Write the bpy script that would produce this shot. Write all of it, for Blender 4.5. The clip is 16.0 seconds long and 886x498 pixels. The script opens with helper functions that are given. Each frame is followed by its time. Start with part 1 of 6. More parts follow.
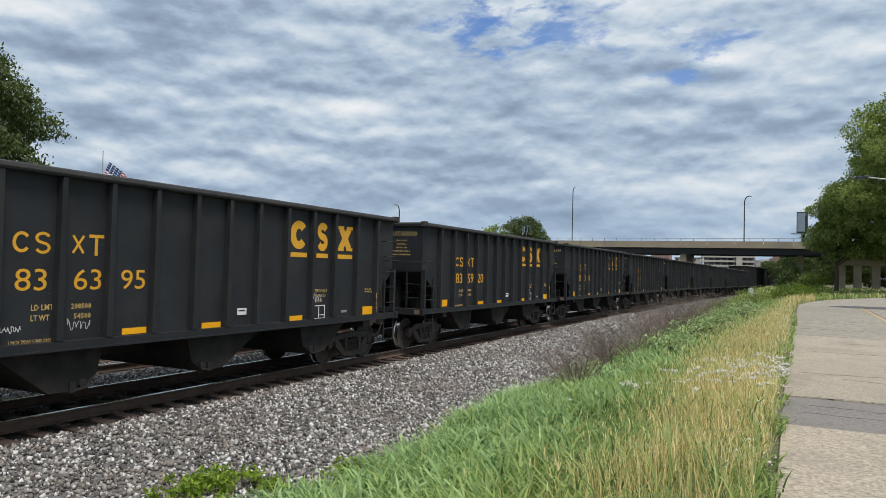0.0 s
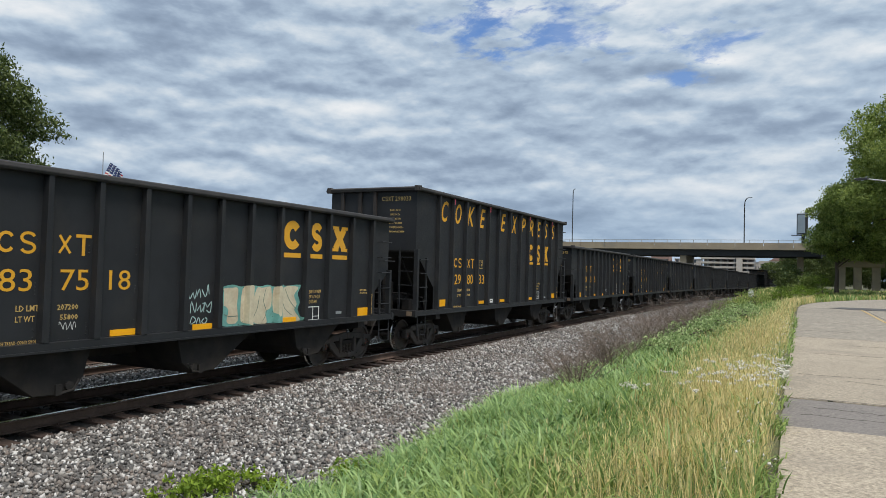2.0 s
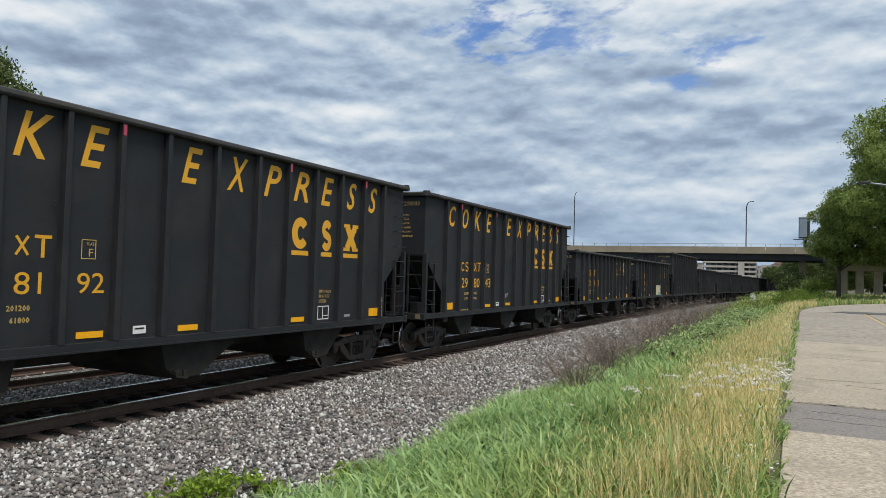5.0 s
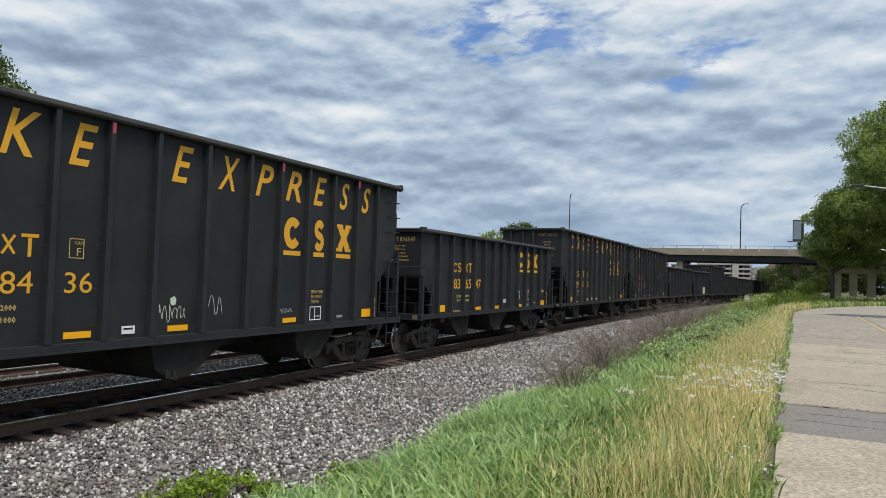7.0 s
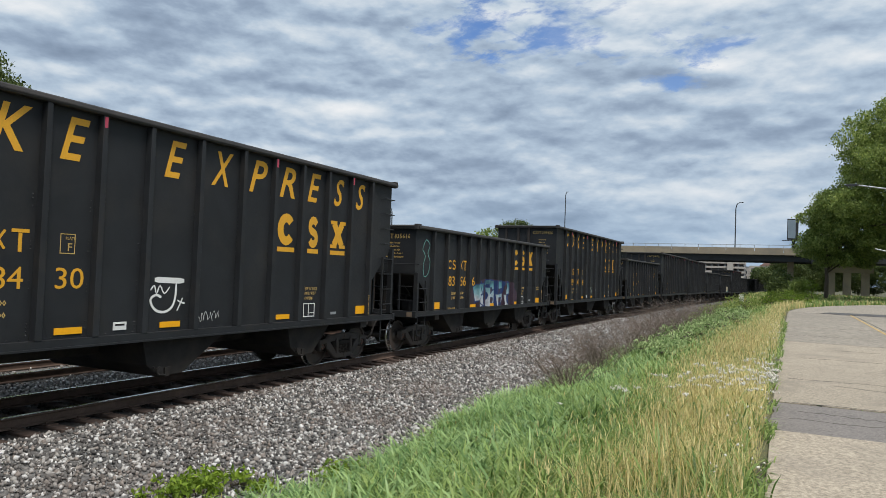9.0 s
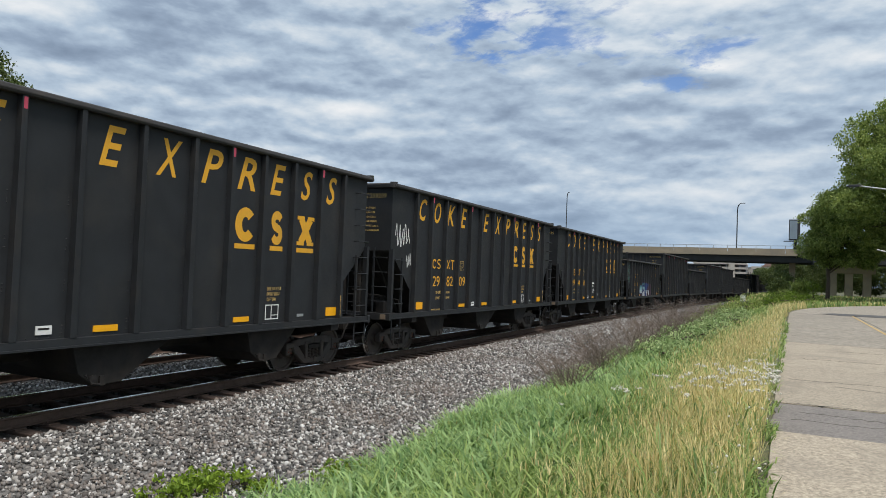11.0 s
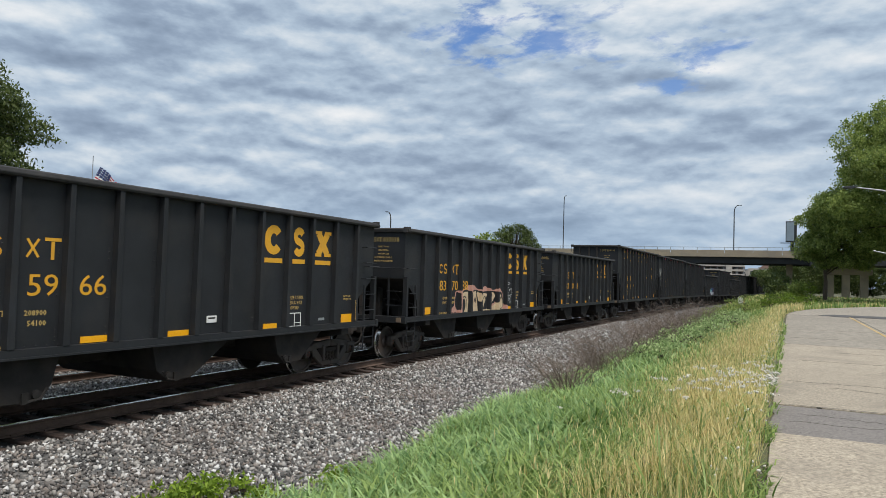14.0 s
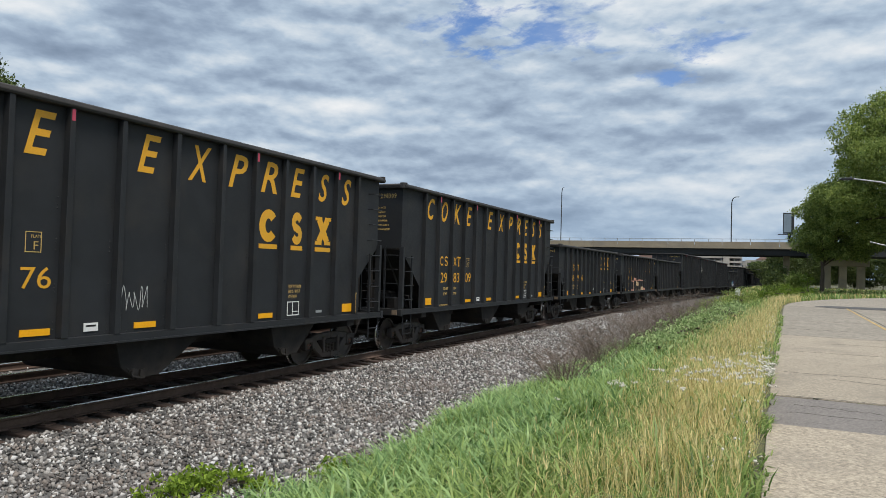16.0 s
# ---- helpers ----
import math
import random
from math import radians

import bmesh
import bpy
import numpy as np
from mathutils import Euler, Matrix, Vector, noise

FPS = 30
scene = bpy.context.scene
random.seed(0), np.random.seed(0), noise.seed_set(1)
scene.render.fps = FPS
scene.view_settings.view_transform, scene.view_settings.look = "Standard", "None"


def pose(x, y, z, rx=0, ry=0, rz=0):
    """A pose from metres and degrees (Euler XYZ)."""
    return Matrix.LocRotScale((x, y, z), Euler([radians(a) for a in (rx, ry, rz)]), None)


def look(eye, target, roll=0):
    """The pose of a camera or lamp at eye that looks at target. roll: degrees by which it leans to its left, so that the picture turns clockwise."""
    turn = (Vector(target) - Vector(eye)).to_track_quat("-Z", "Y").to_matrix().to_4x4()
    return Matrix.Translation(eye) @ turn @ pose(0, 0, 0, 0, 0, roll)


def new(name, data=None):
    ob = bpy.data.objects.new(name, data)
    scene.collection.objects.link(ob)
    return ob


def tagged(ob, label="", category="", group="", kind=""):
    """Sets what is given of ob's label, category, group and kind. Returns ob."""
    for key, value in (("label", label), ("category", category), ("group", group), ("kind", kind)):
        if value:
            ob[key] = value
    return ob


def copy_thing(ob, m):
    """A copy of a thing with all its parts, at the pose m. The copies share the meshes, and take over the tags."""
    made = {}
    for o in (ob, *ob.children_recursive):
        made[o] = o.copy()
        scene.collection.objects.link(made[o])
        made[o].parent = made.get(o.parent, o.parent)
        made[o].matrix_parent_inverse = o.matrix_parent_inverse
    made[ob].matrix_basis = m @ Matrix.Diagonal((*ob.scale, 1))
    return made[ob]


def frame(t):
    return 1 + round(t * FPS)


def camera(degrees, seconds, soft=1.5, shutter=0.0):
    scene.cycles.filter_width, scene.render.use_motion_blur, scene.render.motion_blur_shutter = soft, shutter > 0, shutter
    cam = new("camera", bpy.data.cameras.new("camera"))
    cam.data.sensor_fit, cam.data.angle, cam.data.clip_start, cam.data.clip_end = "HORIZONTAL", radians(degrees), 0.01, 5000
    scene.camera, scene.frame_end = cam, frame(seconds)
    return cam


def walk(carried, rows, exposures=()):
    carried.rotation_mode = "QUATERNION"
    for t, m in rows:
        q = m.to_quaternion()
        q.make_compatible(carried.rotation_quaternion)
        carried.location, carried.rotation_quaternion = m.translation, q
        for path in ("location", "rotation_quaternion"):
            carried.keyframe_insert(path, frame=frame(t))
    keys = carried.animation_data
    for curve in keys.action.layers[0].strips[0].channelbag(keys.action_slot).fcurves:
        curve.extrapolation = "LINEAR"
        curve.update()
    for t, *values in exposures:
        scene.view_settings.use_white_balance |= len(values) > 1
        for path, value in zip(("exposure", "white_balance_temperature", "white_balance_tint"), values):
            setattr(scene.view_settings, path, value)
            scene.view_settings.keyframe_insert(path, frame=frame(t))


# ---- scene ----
from mathutils.geometry import delaunay_2d_cdt

# ---------------------------------------------------------------- camera
EYE_Z = 2.417
cam = camera(64.42, 16.0, soft=0.75)
# seconds, heading left of the track, upward tilt, lean
TURNS = ((0.0, 26.486, 1.588, 1.425), (0.5, 26.43, 1.582, 1.453), (1.0, 26.424, 1.583, 1.448),
         (1.5, 26.441, 1.59, 1.51), (2.0, 26.493, 1.674, 1.51), (2.5, 26.559, 1.737, 1.522),
         (3.0, 26.616, 1.81, 1.51), (3.5, 26.64, 1.857, 1.51), (4.0, 26.655, 1.885, 1.54),
         (6.5, 26.417, 2.035, 1.741), (7.0, 26.24, 2.04, 1.79), (7.5, 26.096, 2.04, 1.83),
         (8.0, 25.997, 1.999, 1.897), (8.5, 25.905, 1.941, 1.968), (9.0, 25.865, 1.828, 2.053),
         (11.5, 25.99, 1.866, 2.154), (12.0, 26.02, 1.955, 2.08), (12.5, 25.981, 2.01, 1.99),
         (13.0, 25.921, 2.1, 1.83), (13.5, 25.845, 2.17, 1.756), (14.0, 25.788, 2.195, 1.71),
         (14.5, 25.743, 2.14, 1.71), (15.0, 25.682, 2.02, 1.67), (15.5, 25.62, 1.822, 1.645),
         (16.0, 25.587, 1.558, 1.606))
walk(cam, [(t, pose(0, 0, EYE_Z, 90 + tilt, 0, turn) @ pose(0, 0, 0, 0, 0, lean)) for t, turn, tilt, lean in TURNS])

# ---------------------------------------------------------------- sky, sun
SUN_HEIGHT, SUN_TURN = 64.0, 125.0      # degrees above the horizon; clockwise from the track's direction


class Nodes:
    """Short-hand for building a node tree."""

    def __init__(self, tree):
        self.tree = tree
        tree.nodes.clear()

    def add(self, kind, **given):
        node = self.tree.nodes.new("ShaderNode" + kind)
        for key, value in given.items():
            self.put(node.inputs[key], value)
        return node

    def put(self, socket, value):
        if isinstance(value, bpy.types.NodeSocket):
            self.tree.links.new(value, socket)
        else:
            socket.default_value = value

    def math(self, op, a, b=0.0, c=0.0, clamp=False):
        node = self.tree.nodes.new("ShaderNodeMath")
        node.operation, node.use_clamp = op, clamp
        for socket, value in zip(node.inputs, (a, b, c)):
            self.put(socket, value)
        return node.outputs[0]

    def noise(self, vector, scale, detail=4.0, rough=0.55, lean=0.0):
        node = self.add("TexNoise", Scale=scale, Detail=detail, Roughness=rough, Distortion=lean)
        self.put(node.inputs["Vector"], vector)
        return node.outputs["Fac"]

    def ramp(self, value, *stops):
        node = self.tree.nodes.new("ShaderNodeValToRGB")
        self.put(node.inputs[0], value)
        e = node.color_ramp.elements
        while len(e) < len(stops):
            e.new(0.5)
        for slot, (where, colour) in zip(e, stops):
            slot.position = where
            slot.color = (*colour, 1) if isinstance(colour, tuple) else (colour, colour, colour, 1)
        return node.outputs[0]

    def mix(self, fac, a, b, blend="MIX"):
        node = self.tree.nodes.new("ShaderNodeMix")
        node.data_type, node.blend_type = "RGBA", blend
        for slot, value in zip((0, 6, 7), (fac, a, b)):
            if isinstance(value, tuple) and len(value) == 3:
                value = (*value, 1)
            self.put(node.inputs[slot], value)
        return node.outputs[2]


GAPS = ((-0.63, 1.58, 0.22), (-0.53, 1.65, 0.3), (-0.18, 1.81, 0.2), (-0.27, 1.97, 0.14), (-0.72, 1.56, 0.2))


def make_sky():
    world = bpy.data.worlds.new("cloudy_sky")
    scene.world = world
    world.use_nodes = True
    n = Nodes(world.node_tree)
    clear = n.add("TexSky")
    clear.sky_type, clear.sun_disc = "NISHITA", False
    clear.sun_elevation, clear.sun_rotation = radians(SUN_HEIGHT), radians(SUN_TURN)
    way = n.add("TexCoord").outputs["Generated"]
    sep = n.add("SeparateXYZ", Vector=way)
    up = n.math("MAXIMUM", sep.outputs[2], 0.0)

    def sheet(lift):
        """The way looked at, met with a flat cloud sheet."""
        height = n.math("ADD", up, lift)
        return n.add("CombineXYZ", X=n.math("DIVIDE", sep.outputs[0], height), Y=n.math("DIVIDE", sep.outputs[1], height)).outputs[0]

    def beyond(vector, factor):
        node = n.add("VectorMath", Vector=vector)
        node.operation = "SCALE"
        node.inputs["Scale"].default_value = factor
        return n.add("Mapping", Vector=node.outputs[0], Rotation=(0, 0, radians(24)), Scale=(0.80, 1.0, 1.0), Location=(5.3, 2.9, 0)).outputs[0]
    flat, low_flat = sheet(0.22), sheet(0.15)
    turned = beyond(flat, 1.0)
    here = beyond(low_flat, 1.0)

    def heap(drop, scale, detail):
        """Heaped cloud lumps, broader than high."""
        node = n.add("Mapping", Vector=way, Location=(0.4, 1.3, 0.6 + drop), Scale=(1.0, 1.0, 2.5))
        return n.noise(node.outputs[0], scale, detail, 0.52, 0.12)
    bands = n.noise(here, 1.5, 4, 0.5, 0.3)
    big = n.noise(here, 0.55, 2, 0.5, 0.3)
    lump, lump_up = heap(0.0, 4.8, 8), heap(0.06, 4.8, 8)
    puff, puff_up = heap(0.0, 12.5, 6), heap(0.026, 12.5, 6)
    # pale crests over grey bases
    level = n.math("ADD", 0.505, n.math("MULTIPLY", n.math("SUBTRACT", lump, lump_up), 1.0))
    level = n.math("ADD", level, n.math("MULTIPLY", n.math("SUBTRACT", puff, puff_up), 0.55))
    level = n.math("ADD", level, n.math("MULTIPLY", n.math("SUBTRACT", 0.5, lump), 0.45))
    level = n.math("ADD", level, n.math("MULTIPLY", n.math("SUBTRACT", 0.5, bands), 0.45))
    level = n.math("ADD", level, n.math("MULTIPLY", n.math("SUBTRACT", 0.5, big), 0.35))
    cloud = n.ramp(level, (0.22, (0.22, 0.29, 0.40)), (0.38, (0.32, 0.41, 0.54)), (0.50, (0.46, 0.57, 0.70)), (0.62, (0.66, 0.74, 0.82)), (0.80, (0.90, 0.92, 0.94)))
    low = n.ramp(sep.outputs[2], (0.0, 1.0), (0.13, 0.0))
    cloud = n.mix(n.math("MULTIPLY", low, 0.72), cloud, (0.37, 0.51, 0.68))
    # ragged blue gaps high over the bridge
    blue = n.mix(1.0, clear.outputs[0], (0.085, 0.11, 0.15), "MULTIPLY")
    colour = cloud
    for x, y, reach in GAPS:
        off = n.add("VectorMath", Vector=flat)
        off.operation = "SUBTRACT"
        off.inputs[1].default_value = (x, y, 0)
        size = n.add("VectorMath", Vector=off.outputs[0])
        size.operation = "LENGTH"
        near = n.math("SUBTRACT", 1.0, n.math("DIVIDE", size.outputs["Value"], reach), clamp=True)
        hole = n.ramp(n.math("ADD", n.math("MULTIPLY", near, 0.30), n.math("SUBTRACT", 0.62, n.noise(turned, 10.0, 6, 0.62, 0.2))), (0.26, 0.0), (0.44, 0.8))
        colour = n.mix(n.math("MULTIPLY", hole, n.math("MULTIPLY", near, 3.0, clamp=True)), colour, blue)
    out = n.add("OutputWorld")
    back = n.add("Background", Color=colour, Strength=0.95)
    n.put(out.inputs[0], back.outputs[0])


make_sky()
sun = new("sun", bpy.data.lights.new("sun", "SUN"))
sun.data.energy, sun.data.angle, sun.data.color = 3.6, radians(20), (1.0, 0.95, 0.88)
_a, _h = radians(SUN_TURN), radians(SUN_HEIGHT)
sun.matrix_world = look((0, 0, 60), (-math.sin(_a) * math.cos(_h) , -math.cos(_a) * math.cos(_h), 60 - math.sin(_h)))
scene.view_settings.exposure = 0.0


# ---------------------------------------------------------------- materials
def material(name, base, rough=0.7, spread=0.25, scale=6.0, grain=60.0, bump=0.15, metal=0.0, tint=None, tint_amount=0.0,
             tint_scale=1.5, per_object=0.0, per_piece=0.0, stretch=(1, 1, 1), spec=0.5, depth=0.01):
    """A surface of one base colour with stains (scale), grain and bump; tint is a second colour in patches."""
    m = bpy.data.materials.new(name)
    m.use_nodes = True
    n = Nodes(m.node_tree)
    place = n.add("Mapping", Vector=n.add("TexCoord").outputs["Object"], Scale=stretch).outputs[0]
    stain, fine = n.noise(place, scale, 4, 0.6, 0.3), n.noise(place, grain, 3, 0.6)
    level = n.math("ADD", n.math("MULTIPLY", stain, 0.6), n.math("MULTIPLY", fine, 0.4))
    dark = tuple(c * (1 - spread) for c in base)
    light = tuple(min(1.0, c * (1 + spread)) for c in base)
    colour = n.ramp(level, (0.35, dark), (0.65, light))
    if tint:
        patch = n.ramp(n.noise(place, tint_scale, 5, 0.65, 0.4), (0.48, 0.0), (0.66, tint_amount))
        colour = n.mix(patch, colour, tint)
    for source, amount in (("ObjectInfo", per_object), ("NewGeometry", per_piece)):
        if amount:
            node = n.add(source)
            chance = node.outputs["Random" if source == "ObjectInfo" else "Random Per Island"]
            colour = n.mix(1.0, colour, n.ramp(chance, (0.0, 1 - amount), (1.0, 1.0)), "MULTIPLY")
    shader = n.add("BsdfPrincipled", **{"Base Color": colour, "Metallic": metal, "Specular IOR Level": spec})
    n.put(shader.inputs["Roughness"], n.ramp(fine, (0.3, max(0.0, rough - 0.1)), (0.7, min(1.0, rough + 0.1))))
    if bump:
        b = n.add("Bump", Strength=bump, Distance=depth, Height=level)
        n.put(shader.inputs["Normal"], b.outputs[0])
    n.put(n.add("OutputMaterial").inputs[0], shader.outputs[0])
    return m


def leaf_material(name, dark, light, rough=0.6, see_through=0.45):
    m = bpy.data.materials.new(name)
    m.use_nodes = True
    n = Nodes(m.node_tree)
    place = n.add("TexCoord").outputs["Object"]
    chance = n.add("NewGeometry").outputs["Random Per Island"]
    mixed = n.math("ADD", n.math("MULTIPLY", chance, 0.6), n.math("MULTIPLY", n.noise(place, 0.5, 3), 0.4))
    colour = n.ramp(mixed, (0.2, dark), (0.75, light))
    shader = n.add("BsdfPrincipled", **{"Base Color": colour, "Roughness": rough, "Specular IOR Level": 0.3})
    thin = n.add("BsdfTranslucent", Color=colour)
    both = n.add("MixShader", Fac=see_through)
    n.put(both.inputs[1], shader.outputs[0])
    n.put(both.inputs[2], thin.outputs[0])
    n.put(n.add("OutputMaterial").inputs[0], both.outputs[0])
    return m


CAR_PAINT = material("black_car_paint", (0.0215, 0.0235, 0.0265), 0.62, 0.28, 1.1, 26.0, 0.06, tint=(0.042, 0.039, 0.036), tint_amount=0.45, tint_scale=0.7, per_object=0.15, depth=0.004, spec=0.3)
POST_PAINT = material("black_post_paint", (0.0225, 0.0245, 0.0275), 0.58, 0.25, 2.0, 30.0, 0.06, tint=(0.042, 0.037, 0.033), tint_amount=0.4, per_object=0.2, depth=0.004, spec=0.3)
RIM_PAINT = material("worn_black_rim", (0.033, 0.032, 0.032), 0.65, 0.3, 2.0, 30.0, 0.1, tint=(0.06, 0.05, 0.043), tint_amount=0.5, spec=0.3)
UNDER = material("grimy_steel", (0.024, 0.022, 0.021), 0.85, 0.35, 3.0, 40.0, 0.2, tint=(0.048, 0.038, 0.030), tint_amount=0.5, spec=0.25)
CAST = material("cast_steel", (0.046, 0.041, 0.039), 0.75, 0.35, 5.0, 50.0, 0.25, tint=(0.085, 0.06, 0.045), tint_amount=0.5)
WHEEL_FACE = material("brown_wheel_steel", (0.045, 0.037, 0.033), 0.6, 0.35, 5.0, 40.0, 0.15, tint=(0.08, 0.05, 0.035), tint_amount=0.6)
TREAD = material("polished_tread", (0.55, 0.55, 0.54), 0.22, 0.1, 6.0, 60.0, 0.02, metal=1.0)
RUST = material("red_primer", (0.20, 0.07, 0.05), 0.8, 0.3, 6.0, 40.0, 0.2)
YELLOW = material("yellow_lettering", (0.74, 0.37, 0.020), 0.6, 0.14, 1.5, 40.0, 0.03, tint=(0.50, 0.27, 0.04), tint_amount=0.5)
YELLOW_SIGN = material("yellow_reflector", (0.92, 0.43, 0.008), 0.35, 0.06, 2.0, 30.0, 0.02)
SMALL_YELLOW = material("faded_yellow_stencil", (0.50, 0.34, 0.11), 0.7, 0.2, 3.0, 40.0, 0.02)
WHITE_MARK = material("white_marking", (0.75, 0.75, 0.73), 0.6, 0.12, 6.0, 40.0, 0.02)
TAN_BLOCK = material("brown_wood", (0.17, 0.125, 0.085), 0.8, 0.2, 8.0, 40.0, 0.1)
PINK_TAPE = material("red_mark", (0.42, 0.05, 0.09), 0.6, 0.15, 8.0, 40.0, 0.02)
RAIL_SIDE = material("rusty_rail", (0.100, 0.069, 0.055), 0.9, 0.3, 4.0, 60.0, 0.3, tint=(0.07, 0.05, 0.042), tint_amount=0.6, spec=0.2)
RAIL_HEAD = material("polished_rail", (0.86, 0.86, 0.86), 0.24, 0.1, 4.0, 60.0, 0.02, metal=1.0)
TIE = material("creosoted_tie", (0.070, 0.046, 0.036), 0.9, 0.4, 3.0, 50.0, 0.5, per_object=0.4, stretch=(1, 6, 6))
STONE = material("grey_ballast_stone", (0.40, 0.39, 0.375), 0.9, 0.3, 14.0, 90.0, 0.2, per_piece=0.88)
BALLAST = material("ballast_bed", (0.13, 0.125, 0.12), 0.95, 0.6, 10.0, 34.0, 1.0, depth=0.05)
# near-track bed: oily, with the shade under the train put into its colour
OILY_SHADED = material("oily_shaded_ballast_bed", (0.026, 0.024, 0.022), 0.95, 0.5, 8.0, 30.0, 1.0, depth=0.04)
SOIL = material("weedy_soil", (0.085, 0.085, 0.045), 0.95, 0.4, 1.0, 20.0, 0.6, tint=(0.13, 0.13, 0.05), tint_amount=0.7, depth=0.04)
CONCRETE = material("worn_concrete", (0.365, 0.312, 0.240), 0.92, 0.55, 28.0, 110.0, 0.9, tint=(0.235, 0.205, 0.165), tint_amount=0.55, tint_scale=0.9, per_object=0.14, depth=0.004)
# darker, greyer concrete for the slabs past y = 22 and the bend
CONCRETE_FAR = material("far_grey_concrete", (0.285, 0.252, 0.205), 0.92, 0.45, 6.0, 90.0, 0.9, tint=(0.22, 0.195, 0.16), tint_amount=0.5, tint_scale=0.4, per_object=0.12, depth=0.004)
ASPHALT = material("old_asphalt", (0.180, 0.162, 0.148), 0.92, 0.6, 40.0, 120.0, 1.0, tint=(0.22, 0.20, 0.18), tint_amount=0.5, depth=0.004)
ASPHALT_DARK = material("dark_damp_asphalt", (0.075, 0.072, 0.070), 0.8, 0.3, 1.5, 50.0, 0.4)
CRACK = material("dark_joint_filler", (0.055, 0.051, 0.040), 0.95, 0.3, 6.0, 50.0, 0.3)
BRIDGE_CONCRETE = material("bridge_concrete", (0.33, 0.275, 0.20), 0.9, 0.15, 0.4, 6.0, 0.1, tint=(0.22, 0.20, 0.17), tint_amount=0.6, tint_scale=0.25)
GIRDER = material("dark_girder_steel", (0.030, 0.033, 0.036), 0.7, 0.2, 0.5, 6.0, 0.05)
GALVANISED = material("galvanised_steel", (0.38, 0.39, 0.40), 0.5, 0.12, 3.0, 30.0, 0.05, metal=0.5)
BARK = material("bark", (0.09, 0.07, 0.05), 0.95, 0.35, 3.0, 20.0, 0.6, stretch=(4, 4, 1), depth=0.03)
TWIG = material("dead_twig", (0.24, 0.185, 0.155), 0.9, 0.3, 4.0, 30.0, 0.1, per_piece=0.4)
LEAF = leaf_material("tree_leaf", (0.105, 0.170, 0.038), (0.38, 0.45, 0.125), 0.5, 0.42)
LEAF_DARK = leaf_material("dark_tree_leaf", (0.040, 0.068, 0.022), (0.15, 0.19, 0.055), 0.5, 0.34)
LEAF_BRIGHT = leaf_material("bright_bush_leaf", (0.055, 0.10, 0.012), (0.20, 0.30, 0.03))
GRASS_GREEN = leaf_material("green_grass", (0.095, 0.178, 0.040), (0.39, 0.50, 0.16), 0.42)
GRASS_BLUE = leaf_material("blue_green_grass", (0.11, 0.22, 0.070), (0.44, 0.60, 0.25), 0.38)
GRASS_DRY = leaf_material("dry_grass", (0.46, 0.38, 0.12), (0.95, 0.82, 0.42))
GRASS_TAN = leaf_material("tan_grass", (0.46, 0.33, 0.12), (0.90, 0.68, 0.36))
FLOWER = material("pale_flower", (0.70, 0.67, 0.60), 0.8, 0.1, 8.0, 40.0, 0.0)
FAR_BRICK = material("far_brick", (0.30, 0.19, 0.16), 0.9, 0.1, 0.1, 1.0, 0.0)
FAR_STONE = material("far_pale_stone", (0.46, 0.42, 0.38), 0.9, 0.1, 0.1, 1.0, 0.0)
FAR_GREY = material("far_grey_wall", (0.30, 0.31, 0.33), 0.9, 0.1, 0.1, 1.0, 0.0)
SIGN_FACE = material("billboard_face", (0.22, 0.28, 0.33), 0.5, 0.1, 0.3, 2.0, 0.0)
STAINED = material("rust_stained_black_paint", (0.035, 0.031, 0.029), 0.65, 0.25, 1.5, 30.0, 0.06, tint=(0.07, 0.048, 0.036), tint_amount=0.6, tint_scale=1.2, spec=0.3)
FAR_GLASS = material("far_window", (0.06, 0.07, 0.085), 0.25, 0.2, 0.1, 1.0, 0.0)


